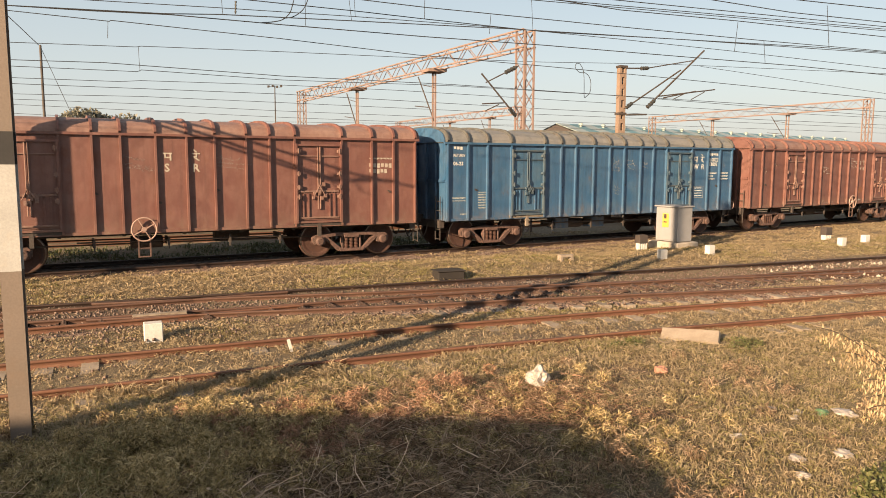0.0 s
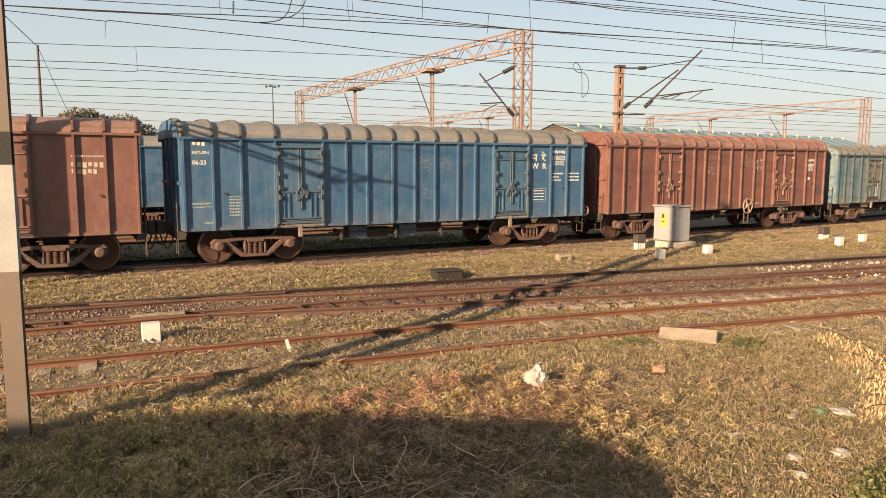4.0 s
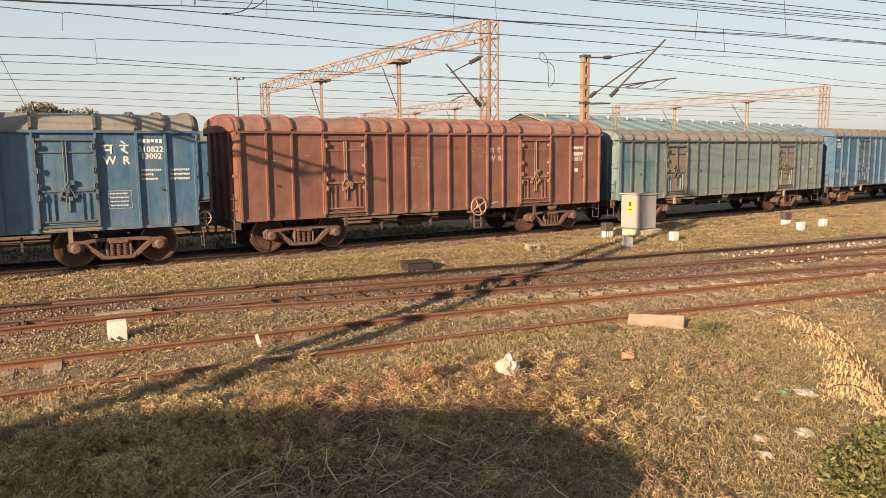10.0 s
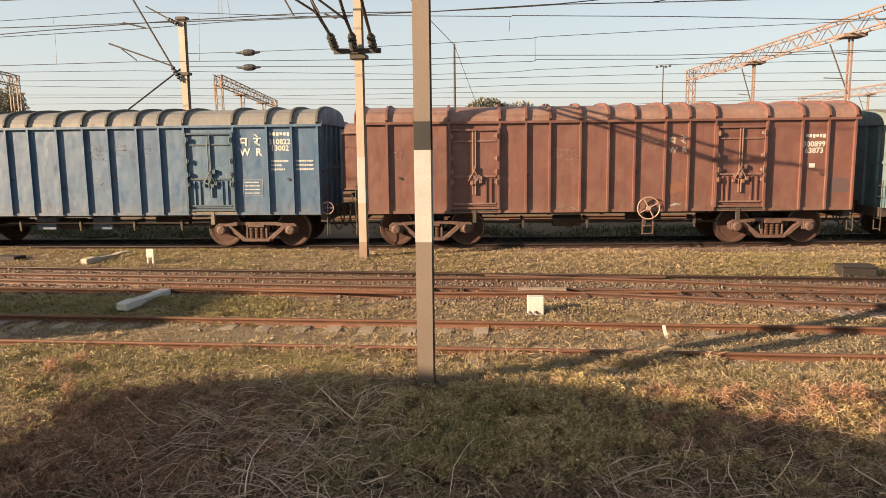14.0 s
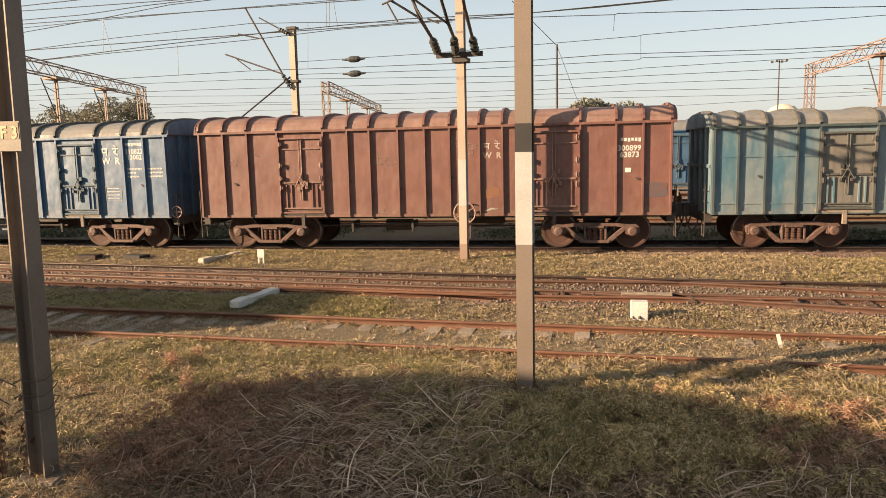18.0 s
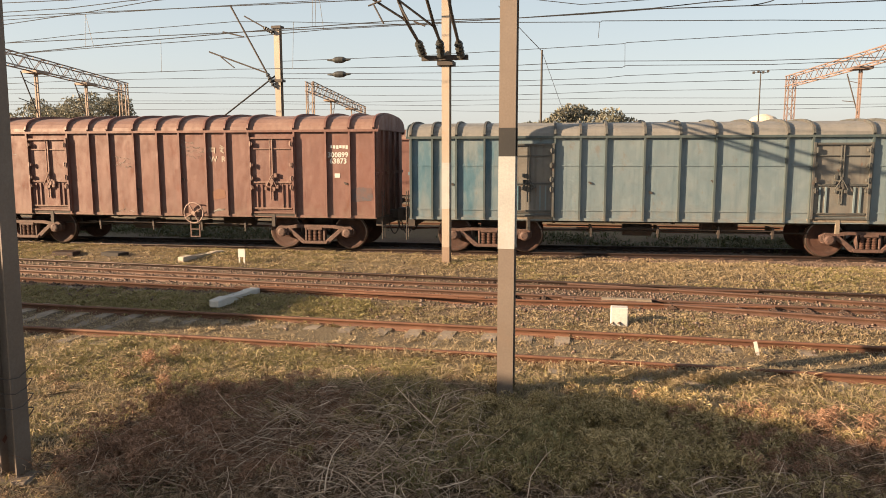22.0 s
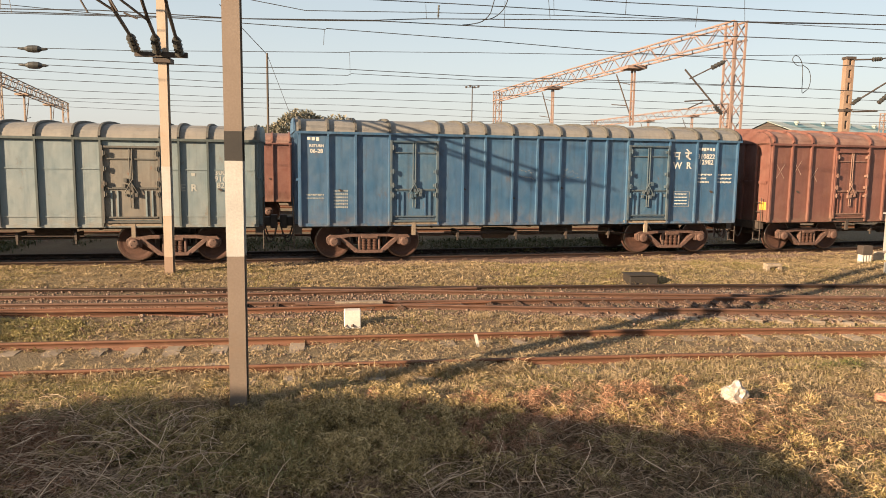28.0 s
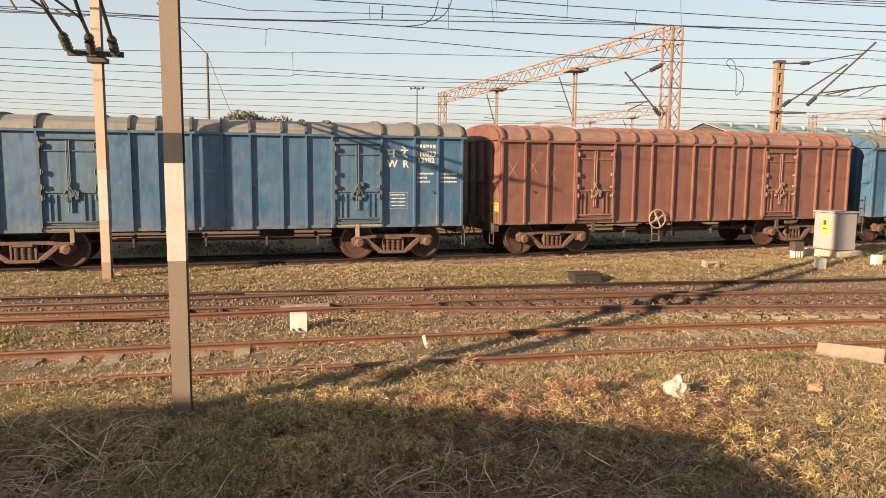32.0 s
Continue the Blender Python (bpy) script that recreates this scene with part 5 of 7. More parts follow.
wire("feeder_wire", "feeder wire above the goods line", 23.0, [(-62.1, 5.83), (-22.11, 6.45), (-18.25, 6.57), (-12.79, 6.7), (-9.47, 6.85), (-5.08, 6.89), (-0.58, 6.72), (-0.56, 6.75), (1.78, 6.66), (4.25, 6.57), (8.7, 6.35), (13.66, 6.25), (18.94, 6.11), (25.45, 5.91), (31.26, 5.76), (71.3, 5.24)], 0.012)
wire("feeder_wire", "insulated feeder wire from the cream mast", 29.7, [(-14.26, 6.79), (-8.26, 6.82), (-4.04, 6.92), (0.1, 7.02), (0.28, 7.06), (5.48, 7.18), (10.21, 7.26), (17.34, 7.45), (24.43, 7.75), (64.4, 8.6)], 0.012)
wire("feeder_wire", "insulated feeder wire from the cream mast", 29.8, [(-14.34, 6.27), (-6.62, 6.11), (-4.06, 6.12), (0.11, 6.14), (0.25, 6.21), (5.47, 6.09), (12.86, 6.19), (20.87, 6.12), (31, 5.87), (40.61, 5.67), (80.6, 5.25)], 0.012)
wire("catenary_wire", "catenary wire over the storage lines", 26.0, [(-64.7, 5.73), (-24.67, 5.98), (-20.73, 6.03), (-14.54, 6.05), (-9.86, 5.97), (-3.54, 5.88), (-0.86, 5.94), (4.78, 5.8), (11.22, 5.8), (19.07, 5.68), (27.04, 5.58), (67, 5.33)], 0.012)
wire("catenary_wire", "catenary wire over the storage lines", 34.0, [(-72.3, 6.45), (-32.3, 6.67), (-26.78, 6.73), (-19.04, 6.64), (-12.92, 6.42), (-4.63, 6.14), (-0.6, 6.17), (0.27, 6.25), (6.24, 6.33), (11.69, 6.33), (19.89, 6.21), (33.14, 6.04), (73.1, 5.78)], 0.012)
wire("contact_wire", "contact wire over the storage lines", 39.0, [(-77.1, 7.09), (-37.09, 6.89), (-29.15, 6.81), (-21.87, 6.7), (-14.83, 6.55), (-5.31, 6.37), (0.29, 6.38), (7.14, 6.39), (13.4, 6.3), (22.83, 6.14), (38.05, 5.98), (78, 5.77)], 0.014)
wire("contact_wire", "thin far contact wire over the storage lines", 45.0, [(-82.8, 7.37), (-42.83, 7.2), (-33.66, 7.12), (-25.26, 6.82), (-14.83, 6.54), (-6.13, 6.39), (0.32, 6.5), (8.23, 6.44), (26.35, 6.27), (66.4, 6.08)], 0.014)
wire("contact_wire", "thin far contact wire over the storage lines", 50.0, [(-87.7, 7.28), (-47.67, 7.06), (-37.46, 6.95), (-28.1, 6.77), (-19.06, 6.51), (-6.82, 6.49), (0.33, 6.46), (9.13, 6.29), (29.29, 6.14), (69.3, 5.99)], 0.014)
wire("contact_wire", "thin far contact wire over the storage lines", 55.0, [(-92.5, 7.44), (-52.46, 7.24), (-41.23, 7.13), (-30.93, 6.99), (-13.59, 6.51), (-6.81, 6.51), (10.04, 6.18), (50, 5.79)], 0.014)
wire("contact_wire", "thin far contact wire over the storage lines", 60.0, [(-97.3, 7.41), (-57.29, 7.15), (-44.41, 6.98), (-33.77, 6.87), (-14.83, 6.44), (2.82, 5.93), (10.94, 6.13), (50.9, 6.62)], 0.014)
wire("feeder_wire", "feeder wire high over the goods line", 19.0, [(-58.2, 6.97), (-18.22, 7.06), (-15.95, 7.07), (-13.98, 7.18), (-12.2, 7.23), (27.8, 7.79)], 0.012)
wire("feeder_wire", "feeder wire slanting over the goods line", 20.0, [(-59.2, 5.33), (-19.23, 6.9), (-16.18, 7.14), (-13.72, 7.38), (-12.27, 7.42), (27.7, 7.97)], 0.012)
wire("feeder_wire", "feeder wire high over the turnout", 17.0, [(-57, 6.43), (-17.02, 6.96), (-16.26, 6.98), (-14.41, 7.01), (25.6, 7.33)], 0.012)
wire("catenary_wire", "catenary wire above the goods line", 24.0, [(-63, 7.57), (-23.05, 7.9), (-19.42, 7.96), (-13.28, 8), (-9.84, 8), (-5.28, 8.07), (-1.23, 7.45), (2.54, 7.54), (6.87, 7.62), (12.58, 7.67), (17.52, 7.61), (23.23, 7.51), (32.47, 7.29), (72.5, 6.81)], 0.012)
wire("contact_wire", "contact wire beside the cream mast", 25.0, [(-24.12, 7.22), (-19.78, 7.46), (-13.87, 7.63), (-11.49, 7.52), (-6.12, 7.19)], 0.012)
wire("contact_wire", "contact wire above the mid tracks", 19.0, [(-37.3, 7.08), (2.69, 6.79), (5.44, 6.75), (7.35, 6.7), (9.96, 6.65), (11.07, 6.63), (16.04, 6.75), (25.64, 6.89), (65.6, 7.18)], 0.012)
wire("catenary_wire", "catenary wire above the mid tracks", 18.6, [(-34.5, 7.43), (5.48, 6.96), (7.2, 6.92), (9.21, 6.91), (13.56, 6.88), (19.19, 6.86), (25.1, 6.88), (65.1, 6.95)], 0.012)
wire("contact_wire", "contact wire above the turnout", 16.5, [(-30, 7.84), (10.01, 6.94), (12.01, 6.85), (15.92, 6.88), (22.21, 6.86), (62.2, 6.8)], 0.012)
wire("catenary_wire", "catenary wire above the turnout", 15.5, [(-25.8, 7.74), (14.15, 7.1), (16.98, 7.01), (20.82, 7.03), (60.8, 7.13)], 0.012)
wire("catenary_wire", "catenary wire above the near siding", 14.5, [(-23.9, 6.83), (16.06, 7.07), (19.44, 7.11), (59.4, 7.35)], 0.012)
wire("contact_wire", "contact wire over the far storage line", 30.5, [(27.29, 7.89), (33.7, 7.5), (41.42, 7.07), (81.4, 5.96)], 0.012)
for y, x0, z0, x1, z1 in ((22.2, -17.92, 7.58, -18, 6.52), (22.2, -17.92, 7.58, -17.66, 6.46), (25, -16.97, 7.5, -16.96, 7.31), (26, -17.61, 7.21, -17.65, 6.02), (22, -9.44, 7.6, -9.48, 6.79), (22, -9.34, 7.59, -9.38, 6.76), (22.4, -9.38, 7.67, -9.26, 6.75), (25, -11.49, 7.52, -11.57, 5.87), (23, -0.62, 6.73, -0.65, 6.25), (29.7, 0.18, 7.02, 0.2, 6.13)):
    dropper(y, x0, z0, x1, z1)
for y, x0, z0, x1, z1 in ((22.4, 4.84, 7.66, 4.84, 6.9), (22, 6.09, 7.69, 6.16, 7.1), (24, 6.82, 8.16, 6.85, 7.61), (19, 7.38, 7.21, 7.37, 6.7), (18.6, 9.19, 6.89, 9.15, 6.37), (22, 12.38, 8.25, 12.45, 7.26), (18.6, 19.24, 6.85, 19.35, 6.12), (16.5, 16.05, 6.86, 15.97, 6.04), (15.5, 18.35, 7.31, 18.53, 6.14), (22, 2.37, 7.37, 2.39, 6.95)):
    dropper(y, x0, z0, x1, z1)
# small hanging insulator and jumper loops
bm = bmesh.new()
insulator(bm, (2.76, 22.0, 7.36), (2.74, 22.0, 7.0), 0.034, 4)
solid("hanging_insulator", bm, INSULATOR, "small dark insulator hanging from the catenary", "insulator")
def cable(y, pts, r=0.016):
    """A stiff cable that runs smoothly through (x, height) points in one upright plane."""
    pts = [Vector((a, y, b)) for a, b in pts]
    line = []
    for k in range(len(pts) - 1):
        p0, p1, p2, p3 = pts[max(k - 1, 0)], pts[k], pts[k + 1], pts[min(k + 2, len(pts) - 1)]
        for u in (0.0, 0.25, 0.5, 0.75):
            line.append(0.5 * (2 * p1 + (p2 - p0) * u + (2 * p0 - 5 * p1 + 4 * p2 - p3) * u * u + (3 * p1 - p0 - 3 * p2 + p3) * u**3))
    line.append(pts[-1])
    bm = bmesh.new()
    rings = []
    for k, p in enumerate(line):
        d = (line[min(k + 1, len(line) - 1)] - line[max(k - 1, 0)]).normalized()
        side = d.cross(Vector((0, 1, 0))).normalized()
        rings.append([bm.verts.new(p + side * r * math.cos(t) + Vector((0, r * math.sin(t), 0))) for t in [math.pi * q / 3 for q in range(6)]])
    for a, b in zip(rings, rings[1:]):
        for q in range(6):
            bm.faces.new((a[q], a[(q + 1) % 6], b[(q + 1) % 6], b[q]))
    bm.faces.new(rings[0][::-1])
    bm.faces.new(rings[-1])
    solid("jumper_cable", bm, WIRE, "looped jumper cable between overhead wires", "cable", group="jumper cables")


cable(22.2, [(3.5, 6.86), (3.8, 6.9), (4.11, 6.99), (4.33, 7.2), (4.42, 7.45), (4.5, 7.75)], 0.014)
cable(22.3, [(4.15, 7.05), (4.45, 7.12), (4.72, 7.32), (4.86, 7.55), (4.93, 7.8)], 0.014)
cable(30.5, [(20.1, 7.2), (19.85, 7.22), (19.63, 7.42), (19.68, 7.6), (19.85, 7.62), (20.02, 7.45), (20.12, 7.15), (20.16, 6.6), (20.18, 6.06), (20.3, 6.08), (20.5, 6.3), (20.54, 6.7), (20.42, 7.05), (20.12, 7.24)])
for z in (6.745, 6.145):
    bm = bmesh.new()
    lathe(bm, [(0.025, -0.55), (0.05, -0.4), (0.06, -0.3), (0.125, -0.18), (0.14, 0.0), (0.125, 0.18), (0.06, 0.3), (0.05, 0.4), (0.025, 0.5)], "x", 14, (-11.6, 29.72, z + 0.025))
    solid("strain_insulator", bm, INSULATOR, "dark ribbed strain insulator on a feeder wire", "insulator", group="strain insulators")
bm = bmesh.new()
tube(bm, (-14.4, 29.7, 6.3), (-20.6, 29.3, 2.0), 0.035, 6)
solid("stay_rod", bm, WIRE, "slanting stay of the cream mast", "stay")
bm = bmesh.new()
tube(bm, (-6.1, 60, 11.0), (-3.5, 60.5, 4.0), 0.02, 5)
tube(bm, (-6.1, 60, 11.0), (-9.5, 59.0, 14.5), 0.03, 5)
solid("stay_wire", bm, WIRE, "stay wires of the slender mast", "stay")

SIGN_PALE = surface("pale_yellow_lettering", (0.42, 0.36, 0.22), (0.36, 0.30, 0.18), 6, 0.6)
# number plate on the mast at the edge of the view
face = pose(LX, LY, 0)
bm = bmesh.new()
box(bm, -0.1, 0.165, -0.115, -0.1, 2.86, 3.14)
pl = part("number_plate", bm, PLATE, m2, "pale enamel number plate", at=face)
bm = bmesh.new()
box(bm, -0.09, 0.155, -0.119, -0.115, 2.975, 3.13)
part("plate_panel", bm, PLATE_TAN, pl, "tan upper half of the plate")
part("plate_lettering", text_mesh("F 3", 0.165, SIGN_PALE), SIGN_PALE, pl, at=pose(-0.06, -0.122, 3.112, 90))
bm = bmesh.new()
prev = None
for k in range(40):
    t = k * 0.5
    p = Vector((LX + 0.2 * math.cos(t), LY + 0.2 * math.sin(t), 0.18 + 0.012 * k + 0.03 * math.sin(3 * t)))
    if prev:
        tube(bm, prev, p, 0.006, 5, caps=False)
    prev = p
for s in (0, 1):
    prev = None
    for k in range(30):
        p = Vector((LX - 0.2 - k * 0.25, LY - 0.15 + s * 0.1 + 0.05 * math.sin(k), 0.35 + s * 0.15 + 0.06 * math.sin(k * 1.7)))
        if prev:
            tube(bm, prev, p, 0.006, 5, caps=False)
            tube(bm, p - Vector((0.02, 0, 0.04)), p + Vector((0.02, 0, 0.04)), 0.004, 4)
        prev = p
# the mast leans a little
m2.matrix_basis = pose(LX, LY, -0.5, 0, 0.9, 0) @ pose(-LX, -LY, 0.5)
solid("barbed_wire", bm, DARK_STEEL, "rusty barbed wire wound on the mast foot", "wire")

# ---------------------------------------------------------------- unseen buildings added behind the camera to cast shade
def shelter():
    """Long low shelter, unseen, added to shade the bank. Its curved sheet roof overhangs far on one side."""
    s = thing("station_shelter", "unseen low shelter added behind the camera to shade the near bank", "shelter")
    bm = bmesh.new()
    box(bm, -15.5, -8.5, -2.4, -1.2, -0.6, 3.79)
    part("wall", bm, PALE_WALL, s)
    bm = bmesh.new()
    # roof outline is set so its edge throws the bank's shadow line
    prism(bm, [(-16.01, 3.83), (-8.56, 3.81), (-8.43, 4.18), (-9.35, 4.54), (-11.93, 4.97), (-13.49, 5.23), (-15.85, 5.58), (-18.6, 5.81), (-19.93, 5.8), (-20.8, 5.66), (-21.36, 5.42), (-21.1, 5.07), (-20.1, 4.65), (-19.2, 4.35)], -2.5, -1.1)
    part("roof", bm, TEAL_SHEET, s, "curved sheet roof outlined to shape the bank's shadow")
    bm = bmesh.new()
    box(bm, -20.3, -20.1, -1.9, -1.7, -0.6, 4.75)
    part("post", bm, PAINTED_STEEL, s)
    return s


def tall_shade_caster():
    # unseen block, added so its shadow crosses the left of the siding
    b = thing("station_building", "tall plain unseen block added to shade the left of the siding", "building")
    bm = bmesh.new()
    box(bm, -47.5, -28.7, -1.2, -0.2, -0.6, 7.4)
    part("wall", bm, PALE_WALL, b)
    bm = bmesh.new()
    vs = [bm.verts.new(c) for c in ((-47.5, -1.2, 7.4), (-28.7, -1.2, 7.4), (-28.7, -0.2, 7.4), (-47.5, -0.2, 7.4), (-45.9, -0.7, 8.55), (-31.0, -0.7, 8.55))]
    for f in ((0, 1, 5, 4), (1, 2, 5), (2, 3, 4, 5), (3, 0, 4), (3, 2, 1, 0)):
        bm.faces.new([vs[i] for i in f])
    part("roof", bm, TEAL_SHEET, b)
    return b


shelter()
tall_shade_caster()

# ---------------------------------------------------------------- trackside clutter
bm = bmesh.new()
box(bm, -0.36, 0.36, -0.25, 0.25, -0.25, 0.13)
box(bm, -0.39, 0.39, -0.28, 0.28, 0.13, 0.16)
solid("point_machine", bm, TAR, "low dark point machine cover beside the rail", "point machine", bevel=0.015, at=pose(7.35, 17.2, -0.12, 0, 0, -2))
for k, (x, y) in enumerate(((15.75, 20.1), (24.4, 20.0))):
    js = thing("junction_box", "small dark signal junction box on white legs", "junction box", group="signal junction boxes")
    bm = bmesh.new()
    box(bm, -0.17, 0.17, -0.13, 0.13, 0.22, 0.5)
    part("housing", bm, DARK_STEEL, js, bevel=0.01, at=pose(x, y, -0.1))
    for sx in (-0.13, -0.04, 0.05, 0.14):
        bm = bmesh.new()
        box(bm, sx - 0.02, sx + 0.02, -0.1, 0.1, -0.1, 0.22)
        part("leg", bm, WHITEWASH, js, at=pose(x, y, -0.1))
bm = bmesh.new()
box(bm, -0.22, 0.22, -0.1, 0.1, 0.14, 0.22)
for s in (-1, 1):
    box(bm, s * 0.18 - 0.05, s * 0.18 + 0.05, -0.1, 0.1, -0.1, 0.14)
solid("marker_block", bm, SLEEPER, "pale concrete cable marker in the grass", "marker stone", bevel=0.01, at=pose(11.6, 18.3, -0.1))
for (x0, y0), (x1, y1), z, nm in (((-11.55, 17.45), (-11.15, 18.9), -0.02, "pale concrete sleeper lying in the grass"), ((-7.68, 12.65), (-7.5, 14.05), -0.1, "white weathered concrete sleeper lying beside the siding")):
    d = Vector((x1 - x0, y1 - y0, 0))
    bm = bmesh.new()
    n = d.length
    prism(bm, [(-n / 2, -0.14), (n / 2, -0.14), (n / 2, 0.03), (n * 0.28, 0.035), (n * 0.15, -0.01), (-n * 0.15, -0.01), (-n * 0.28, 0.035), (-n / 2, 0.01)], -0.12, 0.12)
    solid("loose_sleeper", bm, CONCRETE if "pale" in nm else WHITEWASH, nm, "sleeper", group="loose concrete sleepers", bevel=0.02, at=pose((x0 + x1) / 2, (y0 + y1) / 2, z, 0, 0, math.degrees(math.atan2(d.y, d.x))))
bm = bmesh.new()
prism(bm, [(-0.5, -0.06), (0.5, -0.06), (0.47, 0.05), (-0.48, 0.045)], -0.07, 0.07)
solid("loose_plank", bm, SLEEPER, "pale weathered plank lying against the rust-brown turnout rail", "plank", at=pose(0.27, 14.6, -0.12, 0, 0, 2))
sp = thing("marker_post", "small white sign on two short legs in the grass", "marker post")
bm = bmesh.new()
box(bm, -0.1, 0.1, -0.02, 0.02, 0.12, 0.34)
part("board", bm, WHITEWASH, sp, at=pose(-9.75, 17.55, -0.08))
for s in (-0.07, 0.07):
    bm = bmesh.new()
    box(bm, s - 0.02, s + 0.02, -0.015, 0.015, -0.15, 0.12)
    part("leg", bm, WHITEWASH, sp, at=pose(-9.75, 17.55, -0.08))
bm = bmesh.new()
box(bm, -0.025, 0.025, -0.02, 0.02, -0.1, 0.16)
solid("survey_peg", bm, WHITEWASH, "small leaning white peg between the rails", "peg", at=pose(2.2, 11.75, -0.27, 0, -14, 0))
for x, y, a in ((-15.5, 17.8, 5), (-14.0, 17.95, -8)):
    bm = bmesh.new()
    box(bm, -0.34, 0.34, -0.2, 0.2, -0.1, 0.1)
    solid("point_machine", bm, TAR if a < 0 else RAIL_DARK, "low rusty cover box beside the rail", "point machine", bevel=0.02, at=pose(x, y, -0.1, 0, 0, a))
bm = bmesh.new()
prism(bm, [(-0.5, 0), (0.5, 0), (0.48, 0.05), (-0.49, 0.05)], -0.17, 0.17)
solid("board_sheet", bm, CARD, "sun-faded flattened board lying on the grass", "board", at=pose(8.93, 9.95, -0.27, 24, -2, -47))


def crumpled(name, label, mat, x, y, s, seed, lift=0.05, flat=0.7):
    bm = bmesh.new()
    bmesh.ops.create_icosphere(bm, subdivisions=3, radius=s)
    for v in bm.verts:
        n = noise.noise(v.co * (2.6 / s) * 0.5 + Vector((seed, 0, 0))) + 0.6 * noise.noise(v.co * (3.0 / s) + Vector((0, seed, 0)))
        v.co *= 1 + 0.5 * n
        v.co.z *= flat
    return solid(name, bm, mat, label, "litter", group="scraps of litter", at=pose(x, y, ground_z(x, y) + s * lift * 4))


crumpled("plastic_bag", "crumpled dirty white plastic bag on dead grass", PLASTIC_WHITE, 5.05, 8.6, 0.14, 7.3, 0.3, 1.05)
for k, (x, y, s) in enumerate(((8.3, 6.35, 0.13), (6.55, 5.55, 0.08), (7.15, 5.45, 0.1), (7.45, 6.75, 0.06), (6.4, 6.25, 0.08), (6.3, 5.25, 0.07), (7.5, 6.45, 0.05), (7.75, 6.6, 0.06), (7.6, 6.5, 0.04), (8.6, 5.3, 0.16), (7.9, 4.9, 0.12))):
    crumpled("litter_scrap", "crumpled pale plastic litter among weeds", PLASTIC_WHITE, x, y, s, k * 1.7, 0.1, 0.36)
GREEN_PLASTIC = surface("green_plastic", (0.09, 0.17, 0.085), (0.075, 0.14, 0.07), 8, 0.4)
ORANGE_PLASTIC = surface("faded_orange_plastic", (0.40, 0.21, 0.14), (0.33, 0.17, 0.115), 8, 0.5)
crumpled("litter_scrap", "crumpled green plastic wrapper among weeds", GREEN_PLASTIC, 8.0, 6.45, 0.075, 9.1, 0.15, 0.6)
crumpled("litter_scrap", "faded orange wrapper on dead grass", ORANGE_PLASTIC, 7.05, 8.45, 0.1, 5.1, 0.2, 0.5)


# ---------------------------------------------------------------- trees and bushes
def leaf_cloud(centres, radii, count, size, seed, narrow=0.45):
    """Small leaf quads scattered in ragged shells round the given lobes."""
    r = np.random.RandomState(seed)
    which = r.randint(0, len(centres), count)
    d = r.normal(size=(count, 3))
    d /= np.linalg.norm(d, axis=1)[:, None]
    rad = np.asarray(radii)[which] * (0.45 + 0.6 * r.rand(count) ** 0.6)
    p = np.asarray(centres)[which] + d * rad[:, None] * np.array([1, 1, 0.8])
    a = r.normal(size=(count, 3))
    a /= np.linalg.norm(a, axis=1)[:, None]
    b = np.cross(a, r.normal(size=(count, 3)))
    b /= np.linalg.norm(b, axis=1)[:, None]
    s = size * (0.6 + 0.8 * r.rand(count))[:, None]
    v = np.stack([p - a * s, p + b * s * narrow, p + a * s, p - b * s * narrow], 1).reshape(-1, 3)
    return v, np.arange(count * 4).reshape(-1, 4)


def make_tree(label, height, spread, seed, leaf=TREE_LEAF, size=0.22, count=5200):
    t = thing("tree", label, "tree", group="dusty trees beyond the yard")
    r = random.Random(seed)
    bm = bmesh.new()
    tube(bm, (0, 0, -0.4), (0.1, 0, height * 0.42), height * 0.03, 10, height * 0.02)
    lobes, radii = [], []
    for k in range(11):
        a, f = 2 * math.pi * k / 11 + r.uniform(-0.3, 0.3), r.uniform(0.35, 1.0)
        tip = Vector((math.cos(a) * spread * f, math.sin(a) * spread * f, height * (0.5 + 0.42 * (1.15 - f) * r.uniform(0.7, 1.15))))
        base = Vector((0.05, 0, height * r.uniform(0.25, 0.42)))
        tube(bm, base, base.lerp(tip, 0.55) + Vector((0, 0, 0.2)), height * 0.012, 7, height * 0.007)
        tube(bm, base.lerp(tip, 0.55) + Vector((0, 0, 0.2)), tip, height * 0.007, 6, height * 0.003)
        lobes.append(tip)
        radii.append(spread * r.uniform(0.22, 0.4))
    part("trunk", bm, BARK, t, "grey-brown trunk with limbs")
    v, f = leaf_cloud(lobes, radii, count, size, seed)
    part("crown", raw_mesh("crown", v, f, leaf), leaf, t, "haze-paled olive crown with gaps")
    return t


tr = make_tree("broad-crowned tree beyond the storage lines, leaves paled for haze", 9.2, 5.0, 1)
tr.matrix_basis = pose(-3.6, 82, 0)
copy_thing(tr, pose(-7.6, 85, -1.8, 0, 0, 70))
copy_thing(tr, pose(0.2, 86, -2.2, 0, 0, 160))
t2 = make_tree("tall open-crowned tree with bare twigs", 9.6, 5.0, 7, size=0.17, count=3600)
t2.matrix_basis = pose(-50.5, 63.5, 0)
copy_thing(t2, pose(-58, 66, -0.6, 0, 0, 120))
copy_thing(t2, pose(-66, 70, -1.5, 0, 0, 40))
copy_thing(tr, pose(-50, 70, -1.8, 0, 0, 200))
